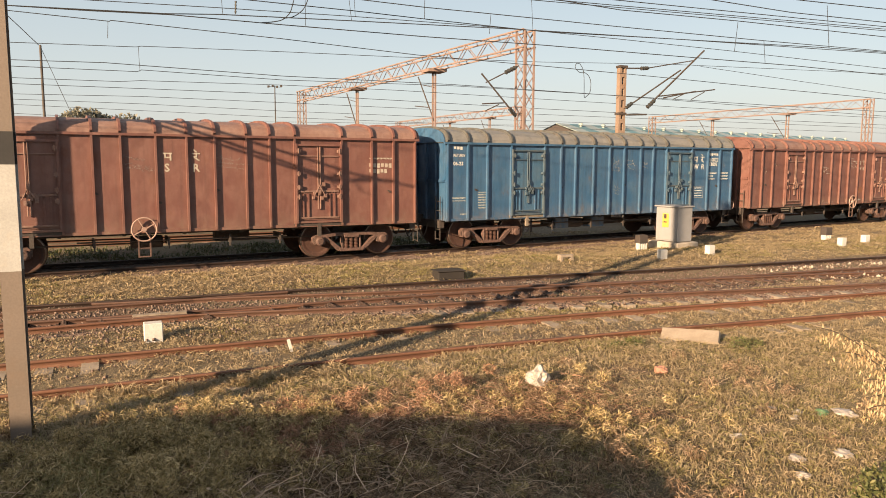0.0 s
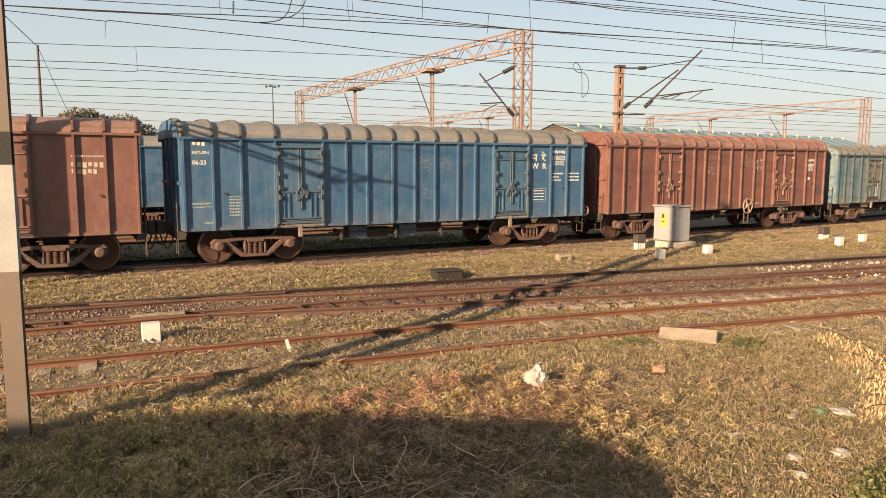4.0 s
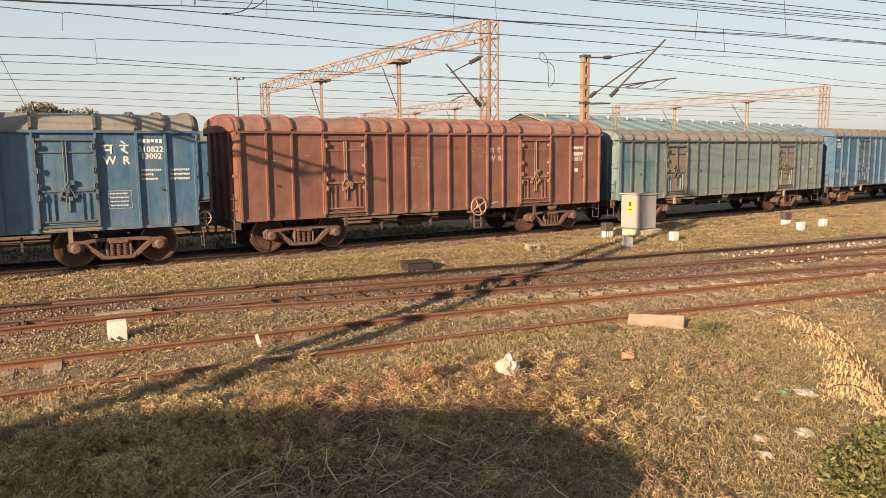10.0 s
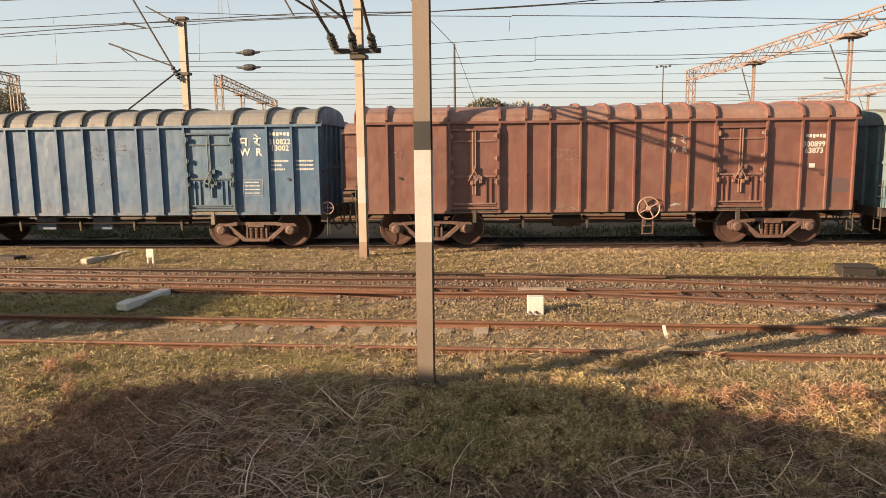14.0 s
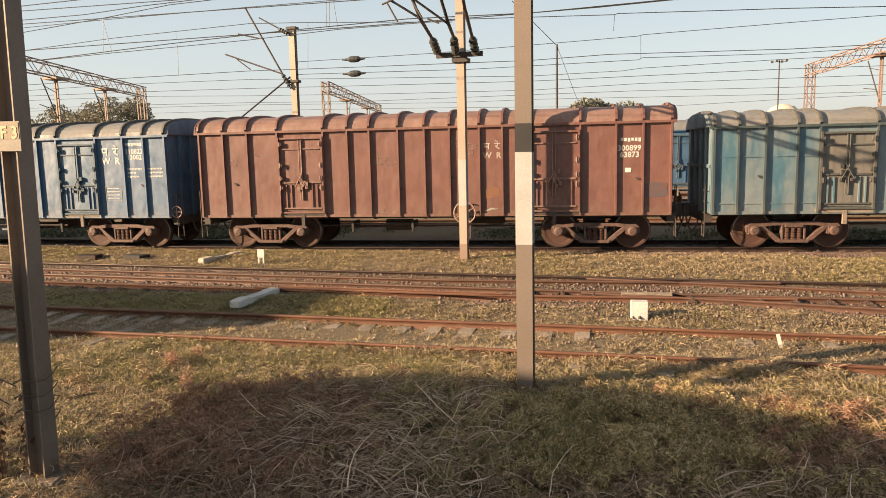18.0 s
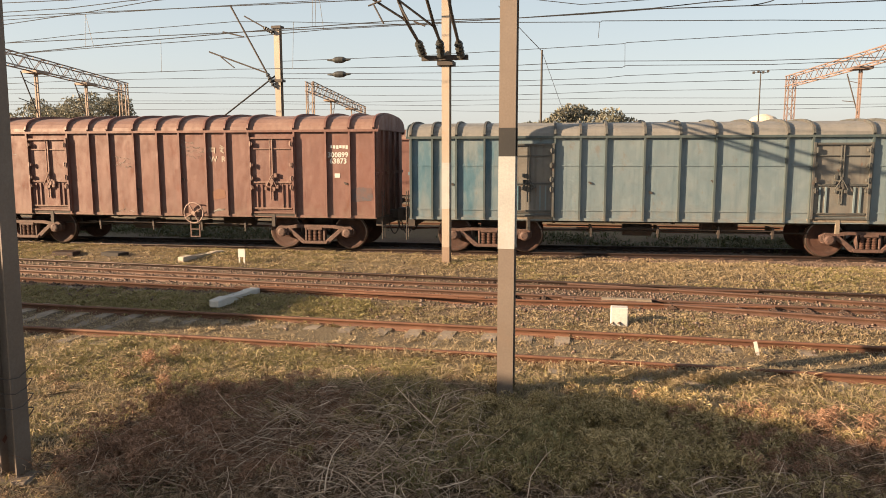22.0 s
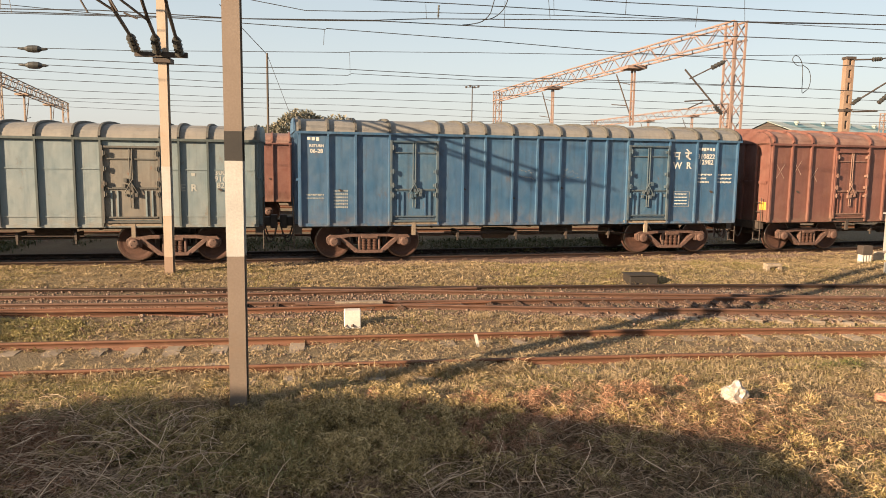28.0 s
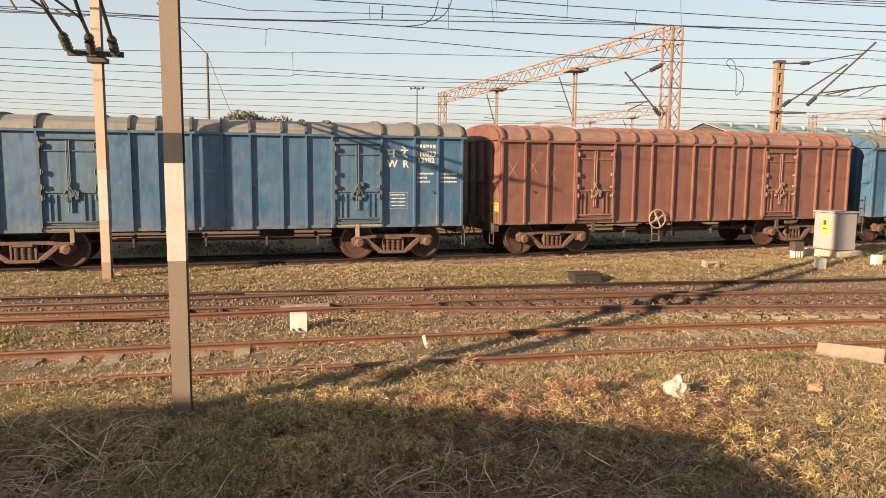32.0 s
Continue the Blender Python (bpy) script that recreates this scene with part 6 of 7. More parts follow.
for x, y, s, a in ((-36, 95, -4.2, 10), (-31, 97, -4.6, 80), (-26, 94, -4.4, 140), (-52, 98, -3.5, 20), (-41, 100, -4.0, 200), (-14, 110, -4.2, 30), (-22, 99, -4.6, 260), (88, 66, -3.2, 10), (94, 70, -2.8, 90), (101, 68, -3.6, 200), (108, 74, -3, 300)):
    copy_thing(tr, pose(x, y, s, 0, 0, a))


def make_bush(root, tips, seed, label):
    """Arching branches hung with drooping pale leaf sprays."""
    b = thing("bush", label, "bush")
    r = random.Random(seed)
    root = Vector(root)
    for tip in tips:
        tip = Vector(tip)
        bm = bmesh.new()
        V, F, n = [], [], 0
        top = root.lerp(tip, 0.6) + Vector((0, 0, 0.55))
        pts = [(root * (1 - t) ** 2 + top * 2 * t * (1 - t) + tip * t * t) for t in [k / 12 for k in range(13)]]
        for k in range(12):
            tube(bm, pts[k], pts[k + 1], 0.012 - 0.0007 * k, 5, 0.0113 - 0.0007 * k, caps=k in (0, 11))
        for k in range(4, 13):
            for m in range(28):
                c = pts[k].lerp(pts[max(k - 1, 0)], r.random()) + Vector((r.gauss(0, 0.035), r.gauss(0, 0.05), r.uniform(-0.1, 0.02)))
                dirn = Vector((r.gauss(0, 0.3), r.gauss(0, 0.3), -1)).normalized()
                size = r.uniform(0.03, 0.062)
                sdv = Vector((r.gauss(0, 1), r.gauss(0, 1), 0)).normalized() * size * 0.15
                V += [c, c + dirn * size * 0.5 + sdv, c + dirn * size, c + dirn * size * 0.5 - sdv]
                F.append((n, n + 1, n + 2, n + 3))
                n += 4
        part("branch", bm, BARK, b, "thin brown arching branch")
        tagged(part("leaf_spray", raw_mesh("leaf_spray", [tuple(v) for v in V], F, BUSH_YELLOW), BUSH_YELLOW, b, "pale yellow drooping leaves"), kind="stuff")
    return b


make_bush((7.8, 4.6, -0.5), ((5.38, 4.4, 1.37), (5.6, 4.35, 1.15), (5.8, 4.45, 1.22), (5.97, 4.4, 0.84), (5.95, 4.35, 0.58), (6.15, 4.5, 0.62)), 11, "yellowing bush with arching branches and drooping leaf sprays")
gb = thing("bush", "dark green leafy bush close to the camera", "bush")
v, f = leaf_cloud([(0, 0, 0.35), (0.25, 0.15, 0.6), (-0.2, 0.2, 0.45), (0.3, -0.2, 0.5)], [0.42, 0.34, 0.34, 0.36], 5200, 0.028, 15)
part("leaves", raw_mesh("leaves", v, f, BUSH_GREEN), BUSH_GREEN, gb)
for k in range(9):
    bm = bmesh.new()
    a = k * 0.7
    tube(bm, (0, 0, -0.1), (0.35 * math.cos(a), 0.3 * math.sin(a), 0.7), 0.009, 5, 0.004)
    part("stem", bm, BARK, gb)
gb.matrix_basis = pose(6.05, 3.75, -0.5)
ww = thing("withered_weed", "withered weed with dark red curled leaves beside the mast foot", "weed")
r = random.Random(5)
for k in range(7):
    p = Vector((r.uniform(-0.45, 0.2), r.uniform(-0.3, 0.1), -0.05))
    q = p + Vector((r.uniform(-0.18, 0.18), r.uniform(-0.1, 0.1), r.uniform(0.55, 1.0)))
    bm = bmesh.new()
    tube(bm, p, p.lerp(q, 0.5) + Vector((0.03, 0, 0)), 0.007, 5, 0.005)
    tube(bm, p.lerp(q, 0.5) + Vector((0.03, 0, 0)), q, 0.005, 5, 0.003)
    part("stem", bm, BARK, ww)
    V, F = [], []
    for j in range(16):
        c = p.lerp(q, r.uniform(0.2, 1.0)) + Vector((r.gauss(0, 0.035), r.gauss(0, 0.035), 0))
        dn = Vector((r.gauss(0, 0.5), r.gauss(0, 0.5), -1)).normalized() * r.uniform(0.05, 0.1)
        sv = Vector((r.gauss(0, 1), r.gauss(0, 1), 0.2)).normalized() * 0.028
        n = len(V)
        V += [c, c + dn * 0.5 + sv, c + dn, c + dn * 0.5 - sv]
        F.append((n, n + 1, n + 2, n + 3))
    tagged(part("leaf_spray", raw_mesh("leaf_spray", [tuple(v) for v in V], F, WITHERED), WITHERED, ww), kind="stuff")
ww.matrix_basis = pose(LX - 0.28, LY + 0.05, -0.42)
copy_thing(ww, pose(LX - 0.85, LY - 0.1, -0.42, 0, 0, 150))
bm = bmesh.new()
box(bm, -0.24, 0.24, -0.24, 0.24, -0.3, 0.0)
solid("mast_footing", bm, PAINTED_STEEL, "soil-stained base plate round the mast foot", "footing", bevel=0.03, at=pose(LX, LY, -0.43, 0, 0, 12))
weed = thing("weed_clump", "dark green leafy weeds in the near grass", "weed", group="green weed clumps")
v, f = leaf_cloud([(0, 0, 0.1), (0.35, 0.1, 0.12), (-0.3, 0.2, 0.1)], [0.38, 0.3, 0.28], 900, 0.035, 5)
part("leaves", raw_mesh("leaves", v, f, BUSH_GREEN), BUSH_GREEN, weed)
for k in range(12):
    bm = bmesh.new()
    a = k * 0.52
    tube(bm, (0, 0, -0.05), (0.3 * math.cos(a), 0.25 * math.sin(a), 0.22), 0.005, 4)
    part("stem", bm, BARK, weed)
weed.matrix_basis = pose(7.6, 4.35, -0.45)
for x, y, z, a in ((6.8, 4.0, -0.47, 50), (8.3, 4.6, -0.47, 110), (9.4, 9.2, -0.36, 200), (7.5, 9.75, -0.36, 20), (-3.0, 4.6, -0.5, 80), (-1.6, 4.3, -0.5, 30), (2.5, 4.5, -0.5, 300), (0.6, 4.4, -0.5, 160)):
    copy_thing(weed, pose(x, y, z, 0, 0, a) @ Matrix.Scale(0.62, 4))


# ---------------------------------------------------------------- shed and tank far behind
shed = thing("goods_shed", "long goods shed with teal sheet roof and pale skylights", "shed")
bm = bmesh.new()
A, B = Vector((57.0, 82.3, 0)), Vector((141.7, 104.6, 0))
along = (B - A).normalized()
back = Vector((-along.y, along.x, 0))
for off in (0, 16):
    p, q = A + back * off, B + back * off
    beam(bm, p + Vector((0, 0, 3)), q + Vector((0, 0, 3)), 0.3, 6)
part("wall", bm, PALE_WALL, shed)
n = 36
for k in range(n):
    p, q = A.lerp(B, k / n), A.lerp(B, (k + 0.985) / n)
    bm = bmesh.new()
    up = Vector((0, 0, 1))
    ridge = back * 8 + up * 8.65
    eave = -back * 0.8 + up * 5.9
    vs = [bm.verts.new(c) for c in (p + eave, q + eave, q + ridge, p + ridge, p + eave - up * 0.1, q + eave - up * 0.1, q + ridge - up * 0.1, p + ridge - up * 0.1)]
    for f in ((0, 1, 2, 3), (7, 6, 5, 4), (0, 4, 5, 1), (1, 5, 6, 2), (2, 6, 7, 3), (3, 7, 4, 0)):
        bm.faces.new([vs[i] for i in f])
    part("roof_sheet", bm, TEAL_SHEET if k % 2 else SKYLIGHT, shed)
for k in range(18):
    p = A.lerp(B, (k * 2 + 1.5) / n) + back * 6.6 + Vector((0, 0, 8.1))
    bm = bmesh.new()
    lathe(bm, [(0.2, 0), (0.2, 0.3), (0.34, 0.34), (0.32, 0.55), (0.1, 0.66)], "z", 10, p)
    part("roof_vent", bm, SKYLIGHT, shed)
bm = bmesh.new()
back_roof = [A + back * 8 + Vector((0, 0, 8.6)), B + back * 8 + Vector((0, 0, 8.6)), B + back * 17 + Vector((0, 0, 5.7)), A + back * 17 + Vector((0, 0, 5.7))]
vs = [bm.verts.new(c) for c in back_roof]
bm.faces.new(vs)
part("back_roof", bm, TEAL_SHEET, shed)
bm = bmesh.new()
for e in (0.0, 0.25):
    vs = [bm.verts.new(c + along * e) for c in (A + back * 0.2, A + back * 15.8, A + back * 15.8 + Vector((0, 0, 5.8)), A + back * 8 + Vector((0, 0, 8.45)), A + back * 0.2 + Vector((0, 0, 5.8)))]
    bm.faces.new(vs if e else vs[::-1])
# the gable's shade is painted in with the dark steel colour
part("gable_wall", bm, DARK_STEEL, shed, "gable end coloured dark to stand for its shade")
bm = bmesh.new()
lathe(bm, [(2.4, 5.4), (2.4, 7.6), (1.6, 8.4), (0.5, 8.8)], "z", 20, (21.5, 120, 0))
for sx, sy in ((-1.5, -1.5), (1.5, -1.5), (1.5, 1.5), (-1.5, 1.5)):
    tube(bm, (21.5 + sx, 120 + sy, -0.2), (21.5 + sx, 120 + sy, 5.5), 0.2, 8)
solid("water_tank", bm, PALE_WALL, "pale round-topped water tank on legs", "water tank")

# ---------------------------------------------------------------- wagons standing on the storage line
keep = len(WHEELSETS)
w, n_ = make_wagon("blue", BLUE, BLUE_ROOF, BLUE, BLUE, 3.46, label="blue covered goods wagon standing on the storage line")
w.matrix_basis = pose(5.2, 33.8 + 0.094 * 5.2, 0, 0, 0, 5.4)
w2, n_ = make_wagon("red", RED, RED_ROOF, RED, RED, 3.46, label="red-brown covered goods wagon standing on the storage line")
w2.matrix_basis = pose(-9.2, 33.8 - 0.094 * 9.2, 0, 0, 0, 5.4)
del WHEELSETS[keep:]
for ob in (w, w2):
    ob["group"] = "wagons standing on the storage line"


# ---------------------------------------------------------------- sleepers, chairs and stones
def sleeper_mesh():
    bm = bmesh.new()
    prism(bm, [(-1.37, -0.2), (1.37, -0.2), (1.37, 0.0), (0.5, 0.0), (0.3, -0.03), (-0.3, -0.03), (-0.5, 0.0), (-1.37, 0.0)], -0.125, 0.125)
    return finish(bm, SLEEPER, "sleeper", bevel=0.01)


def chair_mesh():
    bm = bmesh.new()
    box(bm, -0.08, 0.08, -0.16, 0.16, -0.02, 0.012)
    for s in (-1, 1):
        box(bm, -0.045, 0.045, s * 0.115 - 0.03, s * 0.115 + 0.03, 0.01, 0.034)
        lathe(bm, [(0.018, 0.03), (0.018, 0.06)], "z", 6, (0, s * 0.12, 0))
    return finish(bm, CHAIR_IRON, "rail_chair")


SL, CH = sleeper_mesh(), chair_mesh()
r = random.Random(2)


def lay(parent, centre, z, x0, x1, step, chairs=True, sink=0.0, only=None):
    x = x0
    while x < x1:
        y = centre(x)
        d = math.degrees(math.atan2(centre(x + 0.3) - centre(x - 0.3), 0.6))
        part("sleeper", SL, None, parent, at=pose(x + r.uniform(-0.03, 0.03), y, z - 0.13 - sink + r.uniform(-0.012, 0.012), r.uniform(-0.6, 0.6), 0, 90 + d + r.uniform(-1.5, 1.5)))
        if chairs:
            for s in (-1, 1):
                part("rail_chair", CH, None, parent, at=pose(x, y + s * GAUGE / 2, z - 0.115, 0, 0, d))
        x += step


lay(track_near, near_y, -0.2, -17, -2.2, 0.62, False, -0.02)
lay(track_near, near_y, -0.2, -2.0, 15, 0.62, False, -0.012)
lay(track_mid, mid_y, -0.1, -17, 26, 0.62)
lay(track_right, lambda x: mid_y(x) + right_off(x), -0.1, 5, 22, 0.62)
lay(track_left, lambda x: mid_y(x) + left_off(x), -0.1, -17, -5, 0.62)
lay(track_train, train_y, 0.0, -24, 40, 0.64, True, 0.03)
# slide chairs and blocks between the closure rails
for k in range(34):
    x = -2.0 + 0.62 * k
    for off in (0.30, 0.62):
        y = mid_y(x) - GAUGE / 2 - off * min(1.0, max(0.25, (x + 4) / 12))
        part("rail_chair", CH, None, track_right, at=pose(x, y, -0.17, 0, 0, 4))
# point rods running to the machine
for dy, x0, x1 in ((-1.55, -7.5, -2.5), (-1.75, -8.0, -3.0)):
    bm = bmesh.new()
    tube(bm, (x0, mid_y(x0) + dy, -0.08), (x1, mid_y(x1) + dy, -0.08), 0.022, 6)
    part("point_rod", bm, RAIL_RUST, track_left)


def scatter_stones(n, seed):
    rs = np.random.RandomState(seed)
    x = rs.uniform(-17, 30, n)
    lane = rs.choice(7, n, p=(0.2, 0.2, 0.19, 0.17, 0.16, 0.04, 0.04))
    base = np.array([mid_y(a) + (0, left_off(a) if a < 3 else right_off(a), -1.7, 0.4, -0.6, near_y(a) - mid_y(a), near_y(a) - mid_y(a) + 0.3)[k] for a, k in zip(x, lane)])
    y = base + rs.normal(0, 0.75, n)
    s = 0.009 + 0.02 * rs.rand(n) ** 3
    cor = np.array([(1, 1, 1), (-1, -1, 1), (-1, 1, -1), (1, -1, -1)], float)
    jit = rs.uniform(0.5, 1.3, (n, 4, 1)) * cor[None] + rs.normal(0, 0.25, (n, 4, 3))
    z = np.array([ground_z(a, b) for a, b in zip(x, y)])
    z = np.where((lane > 4) & (x < -2), z - 0.03, z)
    z = np.maximum(z, np.where((np.abs(y - base) < 1.2) & (lane < 5), -0.22, -1))
    v = (jit * s[:, None, None] + np.stack([x, y, z + 0.012], 1)[:, None]).reshape(-1, 3)
    i = np.arange(n)[:, None] * 4
    f = np.concatenate([i + np.array([t]) for t in ((0, 1, 2), (0, 3, 1), (0, 2, 3), (1, 3, 2))])
    return raw_mesh("ballast_stones", v, f, STONES)


def chippings(n, seed):
    rs = np.random.RandomState(seed)
    x = rs.uniform(16.0, 24.0, n)
    y = 15.35 - 0.05 * (x - 16.0) + rs.normal(0, 0.16, n) + np.where(rs.rand(n) < 0.4, -1.7, 0.0)
    s = 0.025 + 0.04 * rs.rand(n) ** 2
    cor = np.array([(1, 1, 1), (-1, -1, 1), (-1, 1, -1), (1, -1, -1)], float)
    jit = rs.uniform(0.5, 1.3, (n, 4, 1)) * cor[None] + rs.normal(0, 0.25, (n, 4, 3))
    v = (jit * s[:, None, None] + np.stack([x, y, np.full(n, -0.19)], 1)[:, None]).reshape(-1, 3)
    i = np.arange(n)[:, None] * 4
    f = np.concatenate([i + np.array([t]) for t in ((0, 1, 2), (0, 3, 1), (0, 2, 3), (1, 3, 2))])
    return raw_mesh("pale_chippings", v, f, CONCRETE)


tagged(new("pale_chippings", chippings(170, 6)), "pale broken stone chippings between the far rails", "ballast", kind="stuff")
tagged(new("ballast_stones", scatter_stones(34000, 3)), "scattered rust-brown ballast stones between the rails", "ballast", kind="stuff")


# ---------------------------------------------------------------- grass and dead stems
def heap_at(x, y):
    """Where the dead growth lies thick."""
    a = np.exp(-((x + 2.9) / 1.5) ** 4 - ((y - 7.3) / 1.45) ** 4)
    b = np.exp(-((x - 2.7) / 1.6) ** 2 - ((y - 7.7) / 1.2) ** 2)
    c = np.exp(-((x + 0.6) / 4.4) ** 4 - ((y - 5.7) / 1.3) ** 4)
    return np.minimum(1.0, (0.02 + a + 0.5 * b + 0.7 * c) * (0.35 + 1.1 * patchy(x, y, 0.9, 3)))


def weedy(x, y):
    """Where low olive weeds stand in mounds."""
    return np.exp(-((x + 0.5) / 1.7) ** 4 - ((y - 7.6) / 1.25) ** 4) + 0.3 * np.exp(-((x - 0.5) / 4.5) ** 4 - ((y - 7.4) / 1.3) ** 4)


def withered(x, y):
    """Where reddish withered growth lies."""
    return 1.2 * np.exp(-((x + 4.2) / 1.2) ** 4 - ((y - 7.0) / 1.2) ** 4) + 0.4 * np.exp(-((x - 1.7) / 0.9) ** 2 - ((y - 8.1) / 0.8) ** 2) + 0.1 * np.exp(-((x - 3.8) / 0.8) ** 2 - ((y - 8.5) / 0.6) ** 2) + 0.25 * np.exp(-((x + 6.6) / 0.35) ** 2 - ((y - 9.15) / 0.35) ** 2)


def heap(x, y):
    return float(heap_at(x, y))


def blades(n, area, seed, h, wdt, lean=1.0, patch=0.0, patch_scale=0.35, avoid=True, tuft=0.05, bare=0.85):
    """Curled blades in tufts: each leaves the tuft's heart, arches over and droops."""
    rs = np.random.RandomState(seed)
    x0, x1, y0, y1 = area
    per = 16
    m = n * 2 // per
    cx, cy = rs.uniform(x0, x1, m), rs.uniform(y0, y1, m)
    k = 2.2 * (patchy(cx, cy, patch_scale, seed) - 0.5) > patch + rs.uniform(-0.25, 0.25, m)
    cx, cy = np.repeat(cx[k], per), np.repeat(cy[k], per)
    size = np.repeat(0.55 + 0.9 * rs.rand(int(k.sum())), per)
    m = len(cx)
    a, d = rs.uniform(0, 2 * np.pi, m), np.abs(rs.normal(0, 1, m)) * tuft * size
    x, y = cx + d * np.cos(a), cy + d * np.sin(a)
    luck = rs.rand(m)
    k = np.ones(m, bool)
    if avoid:
        mids, offs = np.array([mid_y(q) for q in x]), np.array([left_off(q) if q < 0 else right_off(q) for q in x])
        k &= ~((y > 13.2) & (y < 17.3) & (mids + offs - 1.2 < y) & (y < mids + 1.0)) | (luck < 0.03)
        trains = np.array([train_y(q) for q in x])
        k &= ~(np.abs(y - trains) < 1.02) | (luck < 0.04)
        k &= ~(np.abs(y - np.array([near_y(q) for q in x])) < 0.72) | (luck < np.where(x < -2.5, 0.75, bare))
    if y0 < 5:
        k &= luck > 0.8 * heap_at(x, y)
    k = np.flatnonzero(k)[:n]
    x, y, a, size = x[k], y[k], a[k], size[k]
    m = len(x)
    z = ground_at(x, y) - 0.012
    if avoid:
        z = np.where(np.abs(y - trains[k]) < 1.45, np.maximum(z, -0.132), z)
    tall = (0.25 + 0.9 * patchy(x, y, 2.6, 4) + 0.6 * patchy(x, y, 0.7, 6)) * size
    hh = h * (0.4 + 0.9 * rs.rand(m)) * tall
    reach = hh * lean * (0.3 + 1.2 * rs.rand(m))
    a = a + rs.normal(0, 0.7, m)
    way = np.stack([np.cos(a), np.sin(a)], 1) * reach[:, None]
    w = wdt * (0.6 + 0.8 * rs.rand(m))
    side = np.stack([-np.sin(a), np.cos(a), rs.normal(0, 0.5, m)], 1) * w[:, None]
    base = np.stack([x, y, z], 1)
    mid = base + np.stack([way[:, 0] * 0.4, way[:, 1] * 0.4, hh * 0.75], 1)
    tip = base + np.stack([way[:, 0], way[:, 1], hh * (0.45 + 0.6 * rs.rand(m))], 1)
    v = np.stack([base, mid + side, tip, mid - side], 1).reshape(-1, 3)
    i = np.arange(m)[:, None] * 4
    f = np.concatenate([i + np.array([t]) for t in ((0, 1, 3), (1, 2, 3))])
    return v, f


def grass(label, sets, mat):
    V, F, n = [], [], 0
    for s in sets:
        v, f = blades(**s)
        V.append(v)
        F.append(f + n)
        n += len(v)
    return tagged(new("grass", raw_mesh("grass", np.concatenate(V), np.concatenate(F), mat)), label, "grass", kind="stuff")


grass("short dry olive-yellow grass over the yard", [
    dict(n=260000, area=(-11, 13, 4.2, 10.7), seed=1, h=0.06, wdt=0.0046, lean=1.3, patch=-0.9),
    dict(n=80000, area=(-17, 22, 10.3, 12.6), seed=2, h=0.05, wdt=0.0055, lean=1.3, patch=-0.8, tuft=0.06),
    dict(n=80000, area=(-19, 26, 12.2, 14.6), seed=3, h=0.055, wdt=0.0065, lean=1.3, patch=-0.7, tuft=0.07),
    dict(n=150000, area=(-24, 36, 16.7, 20.5), seed=4, h=0.055, wdt=0.008, lean=1.4, patch=-0.9, tuft=0.09),
    dict(n=60000, area=(8, 42, 20.3, 26.5), seed=6, h=0.06, wdt=0.009, lean=1.4, patch=-0.9, tuft=0.1),
    dict(n=36000, area=(10, 32, 5, 14), seed=5, h=0.07, wdt=0.008, lean=1.3, patch=-0.8, tuft=0.08)], GRASS)
grass("longer dry grass growing over the front rail of the siding", [
    dict(n=9000, area=(-4.5, 0.4, near_y(0) - 1.15, near_y(0) - 0.66), seed=51, h=0.105, wdt=0.005, lean=0.9, patch=-0.6, avoid=False),
    dict(n=9000, area=(0.2, 2.6, near_y(0) - 1.2, near_y(0) - 0.6), seed=52, h=0.1, wdt=0.005, lean=1.1, patch=-0.7, avoid=False)], GRASS)
grass("taller dry tufts standing out of the short grass", [
    dict(n=20000, area=(-10, 11, 7.6, 10.5), seed=61, h=0.09, wdt=0.0045, lean=1.0, patch=0.15, patch_scale=1.1, tuft=0.07),
    dict(n=9000, area=(-24, 34, 17.0, 20.2), seed=62, h=0.09, wdt=0.008, lean=1.2, patch=0.2, patch_scale=0.8, tuft=0.12)], GRASS)
GRASS_GREEN = leaf_material("greener_grass", (0.15, 0.136, 0.052), (0.27, 0.235, 0.098), (0.375, 0.32, 0.16), 0.4, 4.0)
# weed leaves coloured dark to deepen the shade behind the train
WEEDS_DARK = leaf_material("rank_weeds_shade_toned", (0.05, 0.065, 0.025), (0.08, 0.09, 0.035), (0.12, 0.11, 0.05))
grass("rank weeds between the goods line and the storage lines, darkened for the train's shade", [
    dict(n=16000, area=(-24, 14, 22.9, 26.0), seed=31, h=0.13, wdt=0.022, lean=1.0, patch=-0.2, avoid=False, tuft=0.3)], WEEDS_DARK)
grass("greener grass in patches among the dry growth", [
    dict(n=90000, area=(-11, 12, 4.2, 10.4), seed=11, h=0.06, wdt=0.0042, lean=1.3, patch=-0.05),
    dict(n=9000, area=(-2.2, -0.4, 6.0, 8.0), seed=14, h=0.2, wdt=0.006, lean=0.6, patch=-0.1, patch_scale=1.4, avoid=False, tuft=0.05),
    dict(n=30000, area=(-13, -4.6, 12.1, 14.3), seed=15, h=0.075, wdt=0.007, lean=1.2, patch=-0.7, tuft=0.07),
    dict(n=34000, area=(-8.5, -2.2, 8.2, 10.5), seed=16, h=0.065, wdt=0.0044, lean=1.3, patch=-0.35, patch_scale=0.6),
    dict(n=20000, area=(-19, 20, 12.2, 14.4), seed=12, h=0.06, wdt=0.007, lean=1.2, patch=-0.05, tuft=0.07),
    dict(n=46000, area=(-24, 34, 16.8, 20.2), seed=13, h=0.06, wdt=0.008, lean=1.3, patch=-0.1, tuft=0.1)], GRASS_GREEN)


